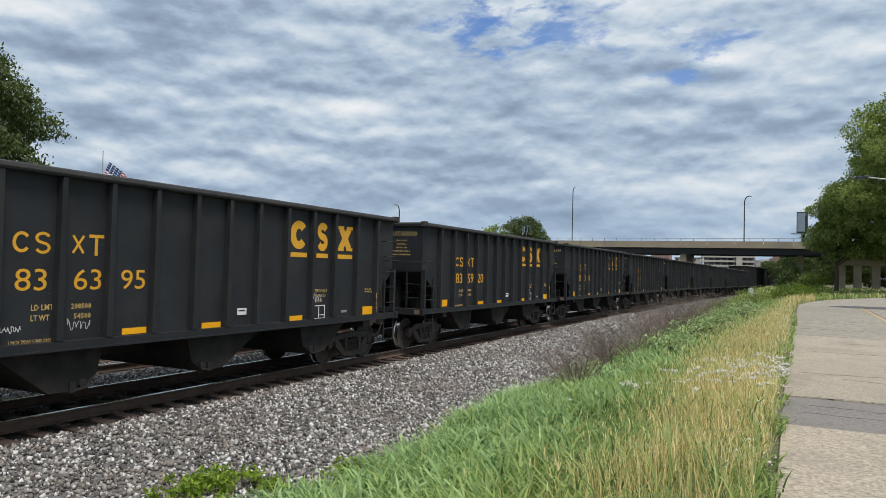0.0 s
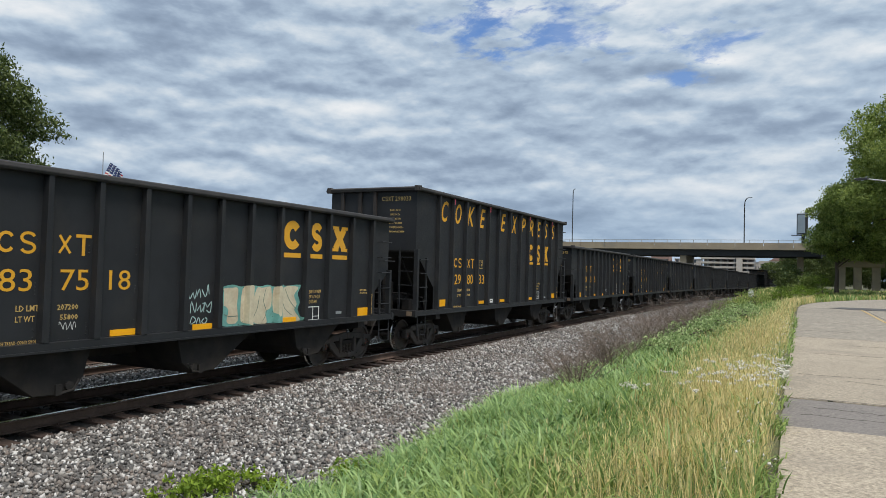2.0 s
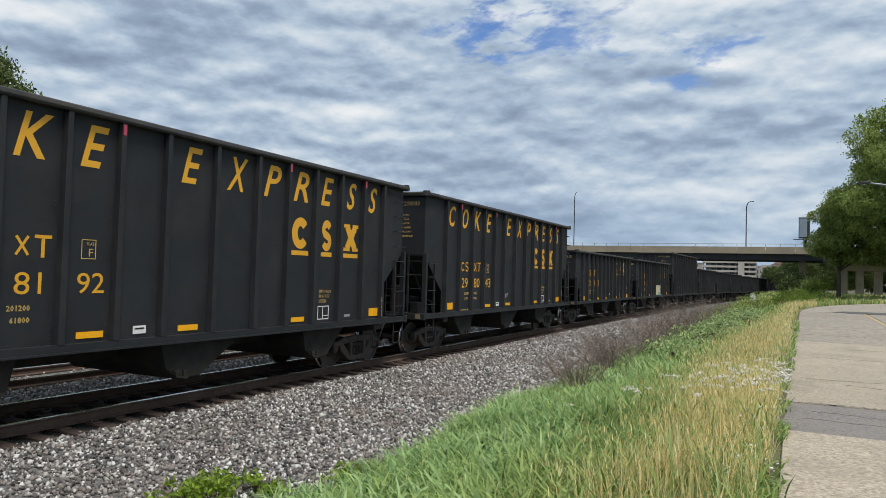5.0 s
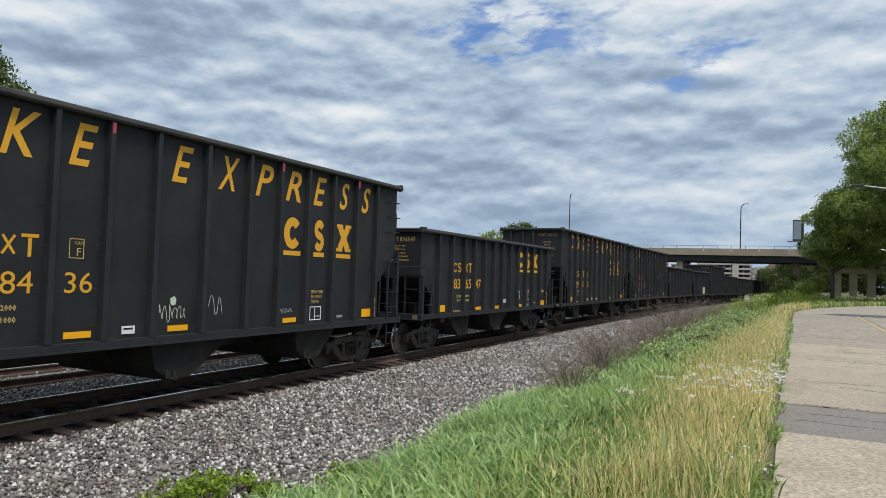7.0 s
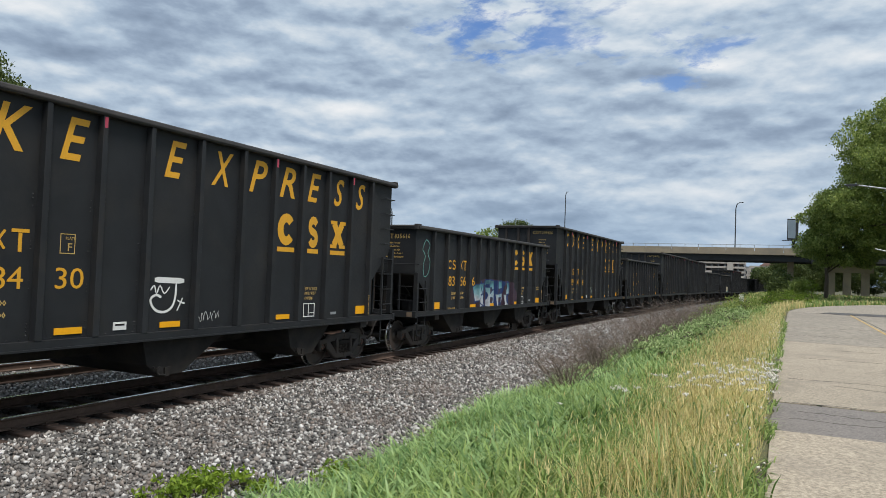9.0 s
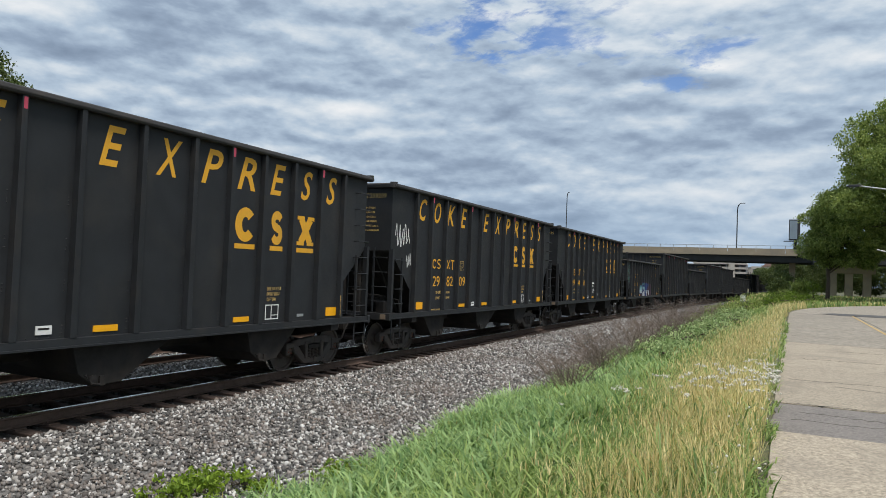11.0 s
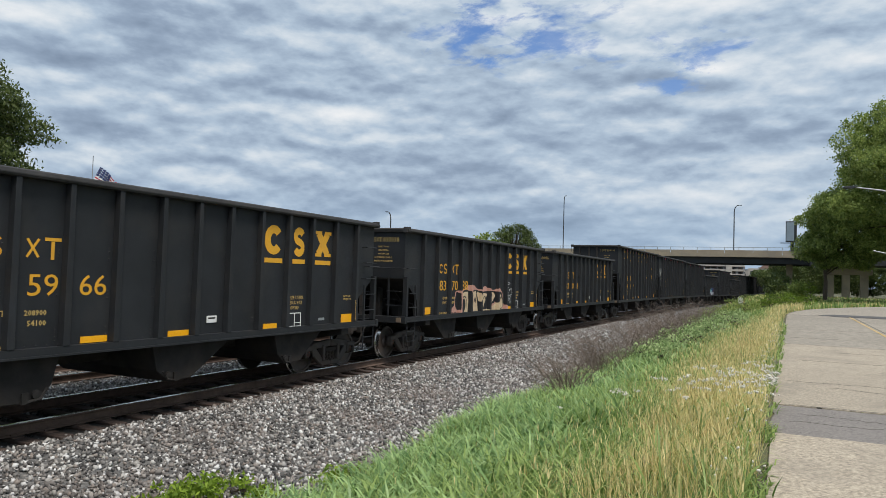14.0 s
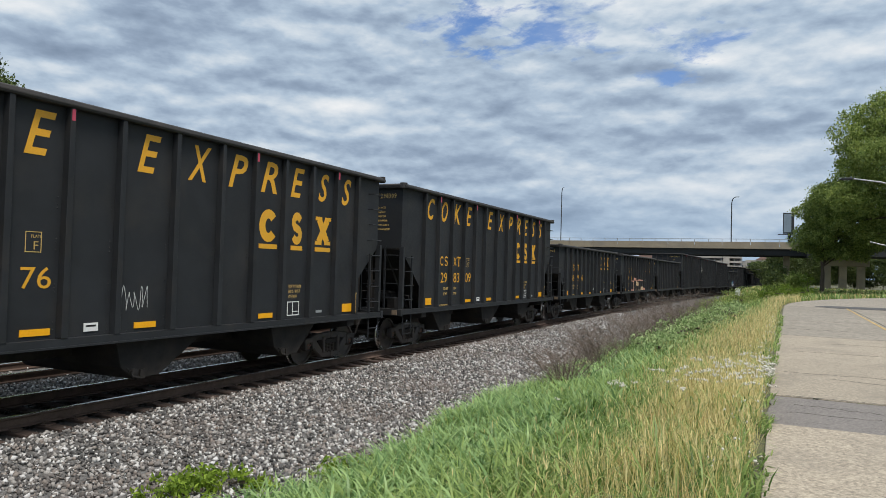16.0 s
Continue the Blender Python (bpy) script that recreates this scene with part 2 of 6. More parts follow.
# ---------------------------------------------------------------- mesh helpers
class Shape:
    """Gathers plain solids into one mesh."""

    def __init__(self):
        self.v, self.f, self.m = [], [], []

    def put(self, verts, faces, slot=0):
        k = len(self.v)
        self.v += [tuple(p) for p in verts]
        self.f += [tuple(k + i for i in f) for f in faces]
        self.m += [slot] * len(faces)
        return self

    def box(self, x0, x1, y0, y1, z0, z1, slot=0):
        v = [(x, y, z) for x in (x0, x1) for y in (y0, y1) for z in (z0, z1)]
        return self.put(v, [(0, 1, 3, 2), (4, 6, 7, 5), (0, 4, 5, 1), (2, 3, 7, 6), (0, 2, 6, 4), (1, 5, 7, 3)], slot)

    def slab(self, outline, axis, a, b, slot=0):
        """A flat outline of (u, v) pushed from a to b along an axis."""
        def at(u, v, w):
            return {"x": (w, u, v), "y": (u, w, v), "z": (u, v, w)}[axis]
        n = len(outline)
        v = [at(*p, a) for p in outline] + [at(*p, b) for p in outline]
        f = [tuple(range(n))[::-1], tuple(range(n, 2 * n))] + [(i, (i + 1) % n, n + (i + 1) % n, n + i) for i in range(n)]
        return self.put(v, f, slot)

    def tube(self, points, radius, sides=6, slot=0, taper=None):
        points = [Vector(p) for p in points]
        v, n = [], len(points)
        for i, p in enumerate(points):
            way = (points[min(i + 1, n - 1)] - points[max(i - 1, 0)]).normalized()
            a = way.orthogonal().normalized()
            b = way.cross(a)
            r = radius if taper is None else radius + (taper - radius) * i / (n - 1)
            v += [p + (a * math.cos(2 * math.pi * k / sides) + b * math.sin(2 * math.pi * k / sides)) * r for k in range(sides)]
        f = [(i * sides + k, i * sides + (k + 1) % sides, (i + 1) * sides + (k + 1) % sides, (i + 1) * sides + k)
             for i in range(n - 1) for k in range(sides)]
        f += [tuple(range(sides))[::-1], tuple(range((n - 1) * sides, n * sides))]
        return self.put(v, f, slot)

    def lathe(self, profile, axis="x", sides=28, centre=(0, 0, 0), slot=0):
        """Turns (along, radius) pairs round an axis."""
        v, n = [], len(profile)
        for w, r in profile:
            for k in range(sides):
                c, s = r * math.cos(2 * math.pi * k / sides), r * math.sin(2 * math.pi * k / sides)
                p = {"x": (w, c, s), "y": (c, w, s), "z": (c, s, w)}[axis]
                v.append(tuple(p[i] + centre[i] for i in range(3)))
        f = [(i * sides + k, i * sides + (k + 1) % sides, (i + 1) * sides + (k + 1) % sides, (i + 1) * sides + k)
             for i in range(n - 1) for k in range(sides)]
        return self.put(v, f, slot)

    def mesh(self, name, materials, smooth=False, bevel=0.0):
        data = bpy.data.meshes.new(name)
        data.from_pydata(self.v, [], self.f)
        materials = materials if isinstance(materials, (list, tuple)) else [materials]
        for m in materials:
            data.materials.append(m)
        data.polygons.foreach_set("material_index", self.m)
        bm = bmesh.new()
        bm.from_mesh(data)
        bmesh.ops.recalc_face_normals(bm, faces=bm.faces)
        if bevel:
            bmesh.ops.bevel(bm, geom=[e for e in bm.edges if e.calc_face_angle(0) > 0.6], offset=bevel, segments=1, affect="EDGES", clamp_overlap=True)
        bm.to_mesh(data)
        bm.free()
        if smooth:
            data.shade_smooth()
            data.set_sharp_from_angle(angle=radians(40))
        return data


def part(name, shape, materials, parent=None, label="", at=None, smooth=False, bevel=0.0):
    """One mesh object under a thing or a part. shape: a Shape or mesh data."""
    data = shape if isinstance(shape, bpy.types.Mesh) else shape.mesh(name, materials, smooth, bevel)
    ob = new(name, data)
    ob.parent = parent
    if at is not None:
        ob.matrix_basis = at
    return tagged(ob, label)


def bulk(name, verts, faces, materials, slots=None):
    """Large mesh straight from arrays: faces all have the same number of corners."""
    verts, faces = np.asarray(verts, np.float32), np.asarray(faces, np.int32)
    data = bpy.data.meshes.new(name)
    data.vertices.add(len(verts))
    data.vertices.foreach_set("co", verts.ravel())
    n, k = faces.shape
    data.loops.add(n * k)
    data.loops.foreach_set("vertex_index", faces.ravel())
    data.polygons.add(n)
    data.polygons.foreach_set("loop_start", np.arange(0, n * k, k, dtype=np.int32))
    data.polygons.foreach_set("loop_total", np.full(n, k, np.int32))
    for m in (materials if isinstance(materials, (list, tuple)) else [materials]):
        data.materials.append(m)
    if slots is not None:
        data.polygons.foreach_set("material_index", np.asarray(slots, np.int32))
    data.update(calc_edges=True)
    return data


def lettering(text, height, bold=0.0, squeeze=1.0, slant=0.0, gap=1.0):
    """Flat letters as a mesh in the y-z plane that faces +x, with the first letter's foot at the origin. height: of the capitals."""
    curve = bpy.data.curves.new("letters", "FONT")
    curve.body, curve.size, curve.shear, curve.resolution_u, curve.offset = text, height / 0.69, slant, 3 if len(text) < 3 else 1, bold
    curve.extrude = 0.0015
    curve.space_line = gap
    if gap > 1:
        curve.align_x = "CENTER"
    ob = bpy.data.objects.new("letters", curve)
    data = bpy.data.meshes.new_from_object(ob)
    bpy.data.objects.remove(ob)
    data.transform(Matrix(((0, 0, 1, 0), (squeeze, 0, 0, 0), (0, 1, 0, 0), (0, 0, 0, 1))))
    data.materials.clear()
    return data


# ---------------------------------------------------------------- the line of the track
TRACK_X, GAUGE = -11.17, 1.50     # centre of the near track, rail to rail


def bend(y):
    return 0.000232 * max(0.0, y - 25.0) ** 2 if y < 260 else 0.000232 * 235 ** 2 + (y - 260) * 0.109


def dip(y):
    return -0.0000463 * max(0.0, min(y, 140.0) - 25.0) ** 2


def on_track(y, x=TRACK_X):
    """The pose of a thing that stands on the track y metres along it."""
    turn = math.atan((bend(y + 1) - bend(y - 1)) / 2)
    return pose(x + bend(y), y, dip(y), 0, 0, -math.degrees(turn))


# ---------------------------------------------------------------- hopper cars
COKE = dict(length=14.55, top=4.78, posts=(1.42, 2.40, 3.39, 4.38, 5.31, 6.24, 7.38, 8.51, 9.46, 10.41, 11.39, 12.37, 13.30),
            notch=(0.12, 2.92, 1.28, 1.86), bays=(3.25, 7.0, 10.9))
SHORT = dict(length=12.75, top=3.75, posts=(1.13, 2.09, 3.02, 3.86, 4.73, 5.62, 6.45, 7.28, 8.17, 9.06, 9.90, 10.84, 11.76),
             notch=(0.08, 2.30, 0.92, 1.66), bays=(3.3, 6.25, 9.5))
SILL = 1.07
OUT, SHEET = 1.61, 1.485      # half widths over the posts and over the side sheets
WHEEL = 0.457


def wheelset_mesh():
    s = Shape()
    for side in (-1, 1):
        x = side * 0.75
        prof = [(x - side * 0.065, 0.09), (x - side * 0.065, 0.40), (x - side * 0.075, 0.485), (x - side * 0.045, 0.487)]
        s.lathe(prof, sides=36, slot=0)
        s.lathe([(x - side * 0.045, 0.487), (x - side * 0.03, WHEEL), (x + side * 0.07, WHEEL - 0.004)], sides=36, slot=1)
        s.lathe([(x + side * 0.07, WHEEL - 0.004), (x + side * 0.07, 0.405)], sides=36, slot=0)
        s.lathe([(x + side * 0.07, 0.405), (x + side * 0.035, 0.385), (x + side * 0.02, 0.19), (x + side * 0.075, 0.15), (x + side * 0.085, 0.10),
                 (x + side * 0.26, 0.085), (x + side * 0.27, 0.0)], sides=36, slot=0)
        for k in range(3):      # cap bolts
            a = k * 2 * math.pi / 3
            y, z = 0.05 * math.cos(a), 0.05 * math.sin(a)
            s.box(x + side * 0.268, x + side * 0.285, y - 0.012, y + 0.012, z - 0.012, z + 0.012, 2)
    s.lathe([(-0.69, 0.085), (0.69, 0.085)], sides=16)
    return s.mesh("wheelset", [WHEEL_FACE, TREAD, RUST], smooth=True)


def side_frame_mesh():
    """A cast truck frame seen from the side, with its two windows and the spring opening."""
    s = Shape()
    x0, x1 = 0.93, 1.04
    for e in (-1, 1):
        def m(points):
            return [(e * y, z) for y, z in points]
        s.slab(m([(0.0, 0.76), (0.62, 0.72), (0.82, 0.66), (0.82, 0.54), (0.60, 0.56), (0.0, 0.59)]), "x", x0, x1)      # top chord
        s.slab(m([(0.0, 0.13), (0.34, 0.13), (0.44, 0.19), (0.38, 0.28), (0.0, 0.25)]), "x", x0, x1)                      # bottom chord
        s.slab(m([(0.44, 0.18), (0.82, 0.48), (0.82, 0.60), (0.62, 0.60), (0.30, 0.27)]), "x", x0, x1)                    # diagonal
        s.slab(m([(0.25, 0.25), (0.35, 0.25), (0.37, 0.64), (0.25, 0.65)]), "x", x0 - 0.03, x1 + 0.03)                    # column
        s.slab(m([(0.70, 0.66), (1.06, 0.63), (1.06, 0.40), (1.01, 0.34), (0.97, 0.52), (0.80, 0.54), (0.76, 0.36), (0.70, 0.40)]), "x", x0 - 0.02, x1 + 0.02)   # jaw
    return s.mesh("side_frame", CAST, bevel=0.018)


def spring_mesh():
    s = Shape()
    pts = [(0.985 + 0.058 * math.cos(k * 0.9), 0.058 * math.sin(k * 0.9), 0.255 + 0.0053 * k) for k in range(40)]
    s.tube(pts, 0.016, 5)
    return s.mesh("spring", CAST, smooth=True)


def bearing_mesh():
    return Shape().lathe([(1.0, 0.0), (0.86, 0.11), (0.9, 0.125), (1.02, 0.125), (1.05, 0.10)], sides=18).mesh("bearing", CAST, smooth=True)


class TruckKit:
    """Meshes that all trucks share."""
    wheelset, frame_side, spring, bearing = wheelset_mesh(), side_frame_mesh(), spring_mesh(), bearing_mesh()


def build_truck(car, y):
    s = Shape()
    s.slab([(-0.93, 0.66), (0.93, 0.66), (0.93, 0.50), (0.4, 0.38), (-0.4, 0.38), (-0.93, 0.50)], "y", -0.2, 0.2)
    s.box(0.92, 1.05, -0.22, 0.22, 0.47, 0.56)
    s.lathe([(0.62, 0.26), (0.92, 0.26)], "z", 18)
    for e in (-1, 1):
        s.box(-0.8, 0.8, e * 0.42 - 0.05, e * 0.42 + 0.05, 0.32, 0.42)       # brake beam
        s.box(-0.86, -0.66, e * 0.39, e * 0.44, 0.28, 0.60)
        s.box(0.66, 0.86, e * 0.39, e * 0.44, 0.28, 0.60)
    truck = part("truck", s, UNDER, car, "dark cast-steel two-axle truck", pose(0, y, 0))
    for turn in (0, 180):
        part("side_frame", TruckKit.frame_side, CAST, truck, at=pose(0, 0, 0, 0, 0, turn))
    for y in (-0.13, 0.0, 0.13):
        part("spring", TruckKit.spring, UNDER, truck, at=pose(0, y, 0))
    for e in (-1, 1):
        part("wheelset", TruckKit.wheelset, WHEEL_FACE, truck, "steel wheelset with bright treads", pose(0, e * 0.889, WHEEL))
        part("bearing", TruckKit.bearing, CAST, truck, at=pose(0, e * 0.889, WHEEL))


def emblem_strokes():
    """Three plain block shapes: an open ring, a double hook and a cross, each 0.50 wide and 0.56 high, as (y, z) outlines."""
    def arc(cy, cz, ry, rz, a, b, n=9):
        return [(cy + ry * math.cos(radians(a + (b - a) * k / n)), cz + rz * math.sin(radians(a + (b - a) * k / n))) for k in range(n + 1)]

    def band(path, w):
        quads = []
        for k in range(len(path) - 1):
            (y0, z0), (y1, z1) = path[k], path[k + 1]
            quads.append(((y0, z0), (y1, z1)))
        return quads, w
    ring = band(arc(0.25, 0.28, 0.17, 0.215, 38, 322, 16), 0.13)
    hook = band(arc(0.25, 0.40, 0.15, 0.115, 20, 270, 10) + arc(0.25, 0.16, 0.15, 0.115, 90, -160, 10), 0.12)
    cross = band([(0.115, 0.055), (0.385, 0.505)], 0.125)
    cross2 = band([(0.385, 0.055), (0.115, 0.505)], 0.125)
    return ring, hook, (cross, cross2)


def stroke(shape, band, y, z, sy, sz, x, thick=1.0):
    """One joined ribbon along the segments of a band."""
    quads, w = band
    w *= thick
    pts = [Vector(quads[0][0])] + [Vector(q[1]) for q in quads]
    verts, n = [], len(pts)
    for k, p in enumerate(pts):
        d = pts[min(k + 1, n - 1)] - pts[max(k - 1, 0)]
        u = d.normalized() if d.length > 1e-6 else Vector((1, 0))
        nrm = Vector((-u.y, u.x)) * w / 2
        verts += [(x, y + sy * (p.x + nrm.x), z + sz * (p.y + nrm.y)), (x, y + sy * (p.x - nrm.x), z + sz * (p.y - nrm.y))]
    shape.put(verts, [(2 * k, 2 * k + 1, 2 * k + 3, 2 * k + 2) for k in range(n - 1)])


def emblem(car, spans, z, height, bar, x):
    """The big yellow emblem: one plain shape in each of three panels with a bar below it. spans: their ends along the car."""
    k = height / 0.56
    for (y, y1), bands in zip(spans, emblem_strokes()):
        y, y1 = y + 0.05, y1 + 0.05
        w = y1 - y
        s = Shape()
        crossed = isinstance(bands[0], tuple)
        for i, b in enumerate(bands if crossed else (bands,)):
            stroke(s, b, y, z, w / 0.50, k, x + 0.002 * i, 1.28)
        if crossed:
            for a, b in ((0.0, 0.42), (0.60, 1.0)):
                for c, d in ((0.0, 0.13), (0.87, 1.0)):
                    s.box(x, x + 0.0025, y + a * w, y + b * w, z + c * height, z + d * height)
        s.box(x, x + 0.003, y, y1, bar, bar + 0.10)
        part("emblem_shape", s, YELLOW, car, "yellow block emblem shape with a bar")


def mark(car, y0, y1, z, height, x):
    """The small owner's mark as two groups of thin plain shapes."""
    ring, hook, (cross, cross2) = emblem_strokes()
    k = height / 0.56
    y0, y1 = y0 + 0.05, y1 + 0.05
    for y, w, bands in ((y0, 0.29 / 0.46, (ring,)), (y0 + 0.31, 0.27 / 0.42, (hook,)), (y1 - 0.03, 0.30 / 0.46, (cross, cross2))):
        s = Shape()
        for i, band in enumerate(bands):
            stroke(s, band, y, z, w, k, x + 0.001 * i, 0.60 if len(bands) == 1 else 0.50)
        part("owner_mark", s, YELLOW, car)
    s = Shape().box(x, x + 0.002, y1 + 0.31, y1 + 0.57, z + height - 0.055, z + height - 0.005)
    s.box(x, x + 0.002, y1 + 0.412, y1 + 0.466, z, z + height - 0.06)
    part("owner_mark", s, YELLOW, car)


def text_part(car, words, y, z, height, x, mat, bold=0.0, squeeze=1.0, slant=0.0, name="lettering", turn=0, spot=None, width=None, gap=1.0):
    data = lettering(words, height, bold, squeeze, slant, gap)
    if width:
        ys = [v.co.y for v in data.vertices]
        zs = [v.co.z for v in data.vertices]
        k, kz = width / (max(ys) - min(ys)), height / (max(zs) - min(zs))
        data.transform(Matrix.Diagonal((1, k, kz, 1)) @ Matrix.Translation((0, -min(ys), -min(zs))))
    data.materials.append(mat)
    at = spot if spot is not None else pose(x, y + 0.05, z, turn, 0, 0)
    return part(name, data, mat, car, at=at)


def build_car(spec, tall):
    """One hopper car without its numbers. Its origin is on the rail heads, midway between its ends."""
    L, top, posts, (ny0, nz0, ny1, nz1), bays = spec["length"], spec["top"], spec["posts"], spec["notch"], spec["bays"]
    car = new("hopper_car")
    h = L / 2
    zr = top - 0.11

    def Y(y):
        return y - h
    # side sheets, notched at both ends
    outline = [(Y(ny0), zr), (Y(ny0), nz0), (Y(ny1), nz1), (Y(ny1), SILL + 0.1), (-Y(ny1), SILL + 0.1), (-Y(ny1), nz1), (-Y(ny0), nz0), (-Y(ny0), zr)]
    for side in (1, -1):
        part("side_sheet", Shape().slab(outline, "x", side * (SHEET - 0.012), side * SHEET), CAR_PAINT, car)
        # top rim, a rolled angle
        part("top_rim", Shape().slab([(side * (SHEET - 0.05), zr - 0.01), (side * (OUT + 0.01), zr - 0.01), (side * (OUT + 0.03), zr + 0.03), (side * (OUT + 0.01), top - 0.02), (side * (OUT - 0.03), top), (side * (SHEET - 0.05), top)], "y", Y(0.02), -Y(0.02)), RIM_PAINT, car, bevel=0.008)
        # side sill with its flange
        part("side_sill", Shape().slab([(side * (SHEET - 0.02), SILL + 0.14), (side * (OUT - 0.01), SILL + 0.14), (side * (OUT - 0.01), SILL + 0.03), (side * (OUT + 0.02), SILL + 0.03), (side * (OUT + 0.02), SILL), (side * (SHEET - 0.02), SILL)], "y", Y(0.05), -Y(0.05)), POST_PAINT, car)
        for y in posts:
            s = Shape()
            a, b = side * (SHEET + 0.002), side * OUT
            s.put([(a, Y(y) - 0.05, zr - 0.012), (b, Y(y) - 0.042, zr - 0.012), (b, Y(y) + 0.042, zr - 0.012), (a, Y(y) + 0.05, zr - 0.012),
                   (a, Y(y) - 0.07, SILL + 0.142), (b, Y(y) - 0.055, SILL + 0.142), (b, Y(y) + 0.055, SILL + 0.142), (a, Y(y) + 0.07, SILL + 0.142)],
                  [(0, 1, 2, 3), (7, 6, 5, 4), (0, 4, 5, 1), (1, 5, 6, 2), (2, 6, 7, 3), (3, 7, 4, 0)])
            part("side_post", s, POST_PAINT, car, bevel=0.006)
    s = Shape()
    for n, y in enumerate(posts):
        for k in range(16 if tall else 12):
            z = SILL + 0.22 + (k // 4) * 0.62 + (k % 4) * 0.055
            if z < zr - 0.5 and (n * 5 + k * 3) % 7 < 5:
                yy = Y(y) - 0.115
                s.put([(SHEET + 0.012, yy, z), (SHEET, yy - 0.013, z), (SHEET, yy, z + 0.013), (SHEET, yy + 0.013, z), (SHEET, yy, z - 0.013)], [(0, 1, 2), (0, 2, 3), (0, 3, 4), (0, 4, 1)])
        for k in range(5):
            yy, z = Y(y) + 0.1 + k * 0.17, SILL + 0.165
            s.put([(SHEET + 0.012, yy, z), (SHEET, yy - 0.013, z), (SHEET, yy, z + 0.013), (SHEET, yy + 0.013, z), (SHEET, yy, z - 0.013)], [(0, 1, 2), (0, 2, 3), (0, 3, 4), (0, 4, 1)])
    tagged(part("rivet", s, POST_PAINT, car), kind="stuff")
    for e in (-1, 1):
        # end sheet, its rim, posts and the slope sheet below
        yo = e * (h - ny0)
        part("end_sheet", Shape().box(-SHEET + 0.01, SHEET - 0.01, yo - 0.006, yo + 0.006, nz0 + 0.02, zr), CAR_PAINT, car)
        part("end_rim", Shape().slab([(e * (h - ny0 - 0.05), zr - 0.01), (e * (h - 0.01), zr - 0.01), (e * (h + 0.01), top - 0.03), (e * (h - 0.03), top + 0.005), (e * (h - ny0 - 0.05), top + 0.005)], "x", -OUT + 0.06, OUT - 0.06), RIM_PAINT, car, bevel=0.008)
        for sx in (-1, 1):
            part("rim_corner", Shape().slab([(sx * 1.46, e * (h - 0.15)), (sx * 1.60, e * (h - 0.15)), (sx * (OUT + 0.04), e * (h - 0.08)), (sx * 1.57, e * (h + 0.015)), (sx * 1.46, e * (h + 0.02))], "z", zr - 0.02, top + 0.03), RIM_PAINT, car, bevel=0.01)
        for x in (-1.05, -0.42, 0.10):
            part("end_post", Shape().box(x - 0.05, x + 0.05, yo + e * 0.007, yo + e * 0.075, SILL + 0.12 if x == 0.10 else nz0 - 0.1, zr - 0.012), STAINED, car)
        gate = bays[0] if e < 0 else L - bays[2]
        foot = ny0 + (nz0 - SILL) / (nz0 - 0.55) * (gate - 0.3 - ny0)
        part("slope_sheet", Shape().slab([(e * (h - ny0), nz0 + 0.03), (e * (h - ny0), nz0 - 0.01), (e * (h - foot), SILL), (e * (h - foot), SILL + 0.04)], "x", -SHEET + 0.015, SHEET - 0.015), UNDER, car)
        for x in (-0.9, 0.0, 0.9):
            part("slope_brace", Shape().slab([(e * (h - ny0 - 0.02), nz0 - 0.06), (e * (h - ny0 - 0.22), nz0 - 0.22), (e * (h - 1.7), SILL + 0.1), (e * (h - 1.5), SILL + 0.1)], "x", x - 0.03, x + 0.03), UNDER, car)
        # platform, end sill, centre sill stub
        part("platform", Shape().box(-OUT + 0.02, OUT - 0.03, min(e * (h - ny1), e * (h + 0.02)), max(e * (h - ny1), e * (h + 0.02)), SILL + 0.06, SILL + 0.10), UNDER, car)
        part("end_sill", Shape().box(-OUT + 0.01, OUT + 0.015, min(e * (h - 0.05), e * (h + 0.05)), max(e * (h - 0.05), e * (h + 0.05)), SILL - 0.03, SILL + 0.16), POST_PAINT, car, bevel=0.008)
        part("centre_sill", Shape().box(-0.24, 0.24, min(e * (h - 3.6), e * (h + 0.18)), max(e * (h - 3.6), e * (h + 0.18)), 0.72, SILL + 0.05), UNDER, car)
        part("body_bolster", Shape().slab([(-OUT + 0.03, SILL - 0.004), (OUT - 0.03, SILL - 0.004), (OUT - 0.03, SILL - 0.14), (0.5, 0.74), (-0.5, 0.74), (-OUT + 0.03, SILL - 0.14)], "y", e * (h - 1.45) - 0.14, e * (h - 1.45) + 0.14), UNDER, car)
        s = Shape().box(-0.11, 0.11, min(e * (h + 0.14), e * (h + 0.5)), max(e * (h + 0.14), e * (h + 0.5)), 0.76, 0.98)
        s.slab([(-0.16, e * (h + 0.44)), (0.18, e * (h + 0.44)), (0.20, e * (h + 0.60)), (0.05, e * (h + 0.66)), (-0.12, e * (h + 0.58))], "z", 0.70, 1.04)
        part("coupler", s, CAST, car, bevel=0.015)
        part("air_hose", Shape().tube([(0.35, e * (h + 0.1), 0.9), (0.38, e * (h + 0.3), 0.75), (0.36, e * (h + 0.42), 0.5), (0.33, e * (h + 0.62), 0.42)], 0.025, 6), UNDER, car, smooth=True)
        # brake cylinder and reservoir on the platform
        s = Shape().lathe([(-0.5, 0.0), (-0.5, 0.2), (0.35, 0.2), (0.42, 0.0)], "x", 16, (0.3, e * (h - 1.25), SILL + 0.42))
        part("reservoir", s, UNDER, car, smooth=True)
        part("brake_stand", Shape().box(0.25, 0.55, e * (h - 0.42) - 0.10, e * (h - 0.42) + 0.10, SILL + 0.1, SILL + 0.95).box(0.33, 0.45, e * (h - 0.3) - 0.04, e * (h - 0.3) + 0.04, SILL + 0.1, nz0), UNDER, car, bevel=0.02)
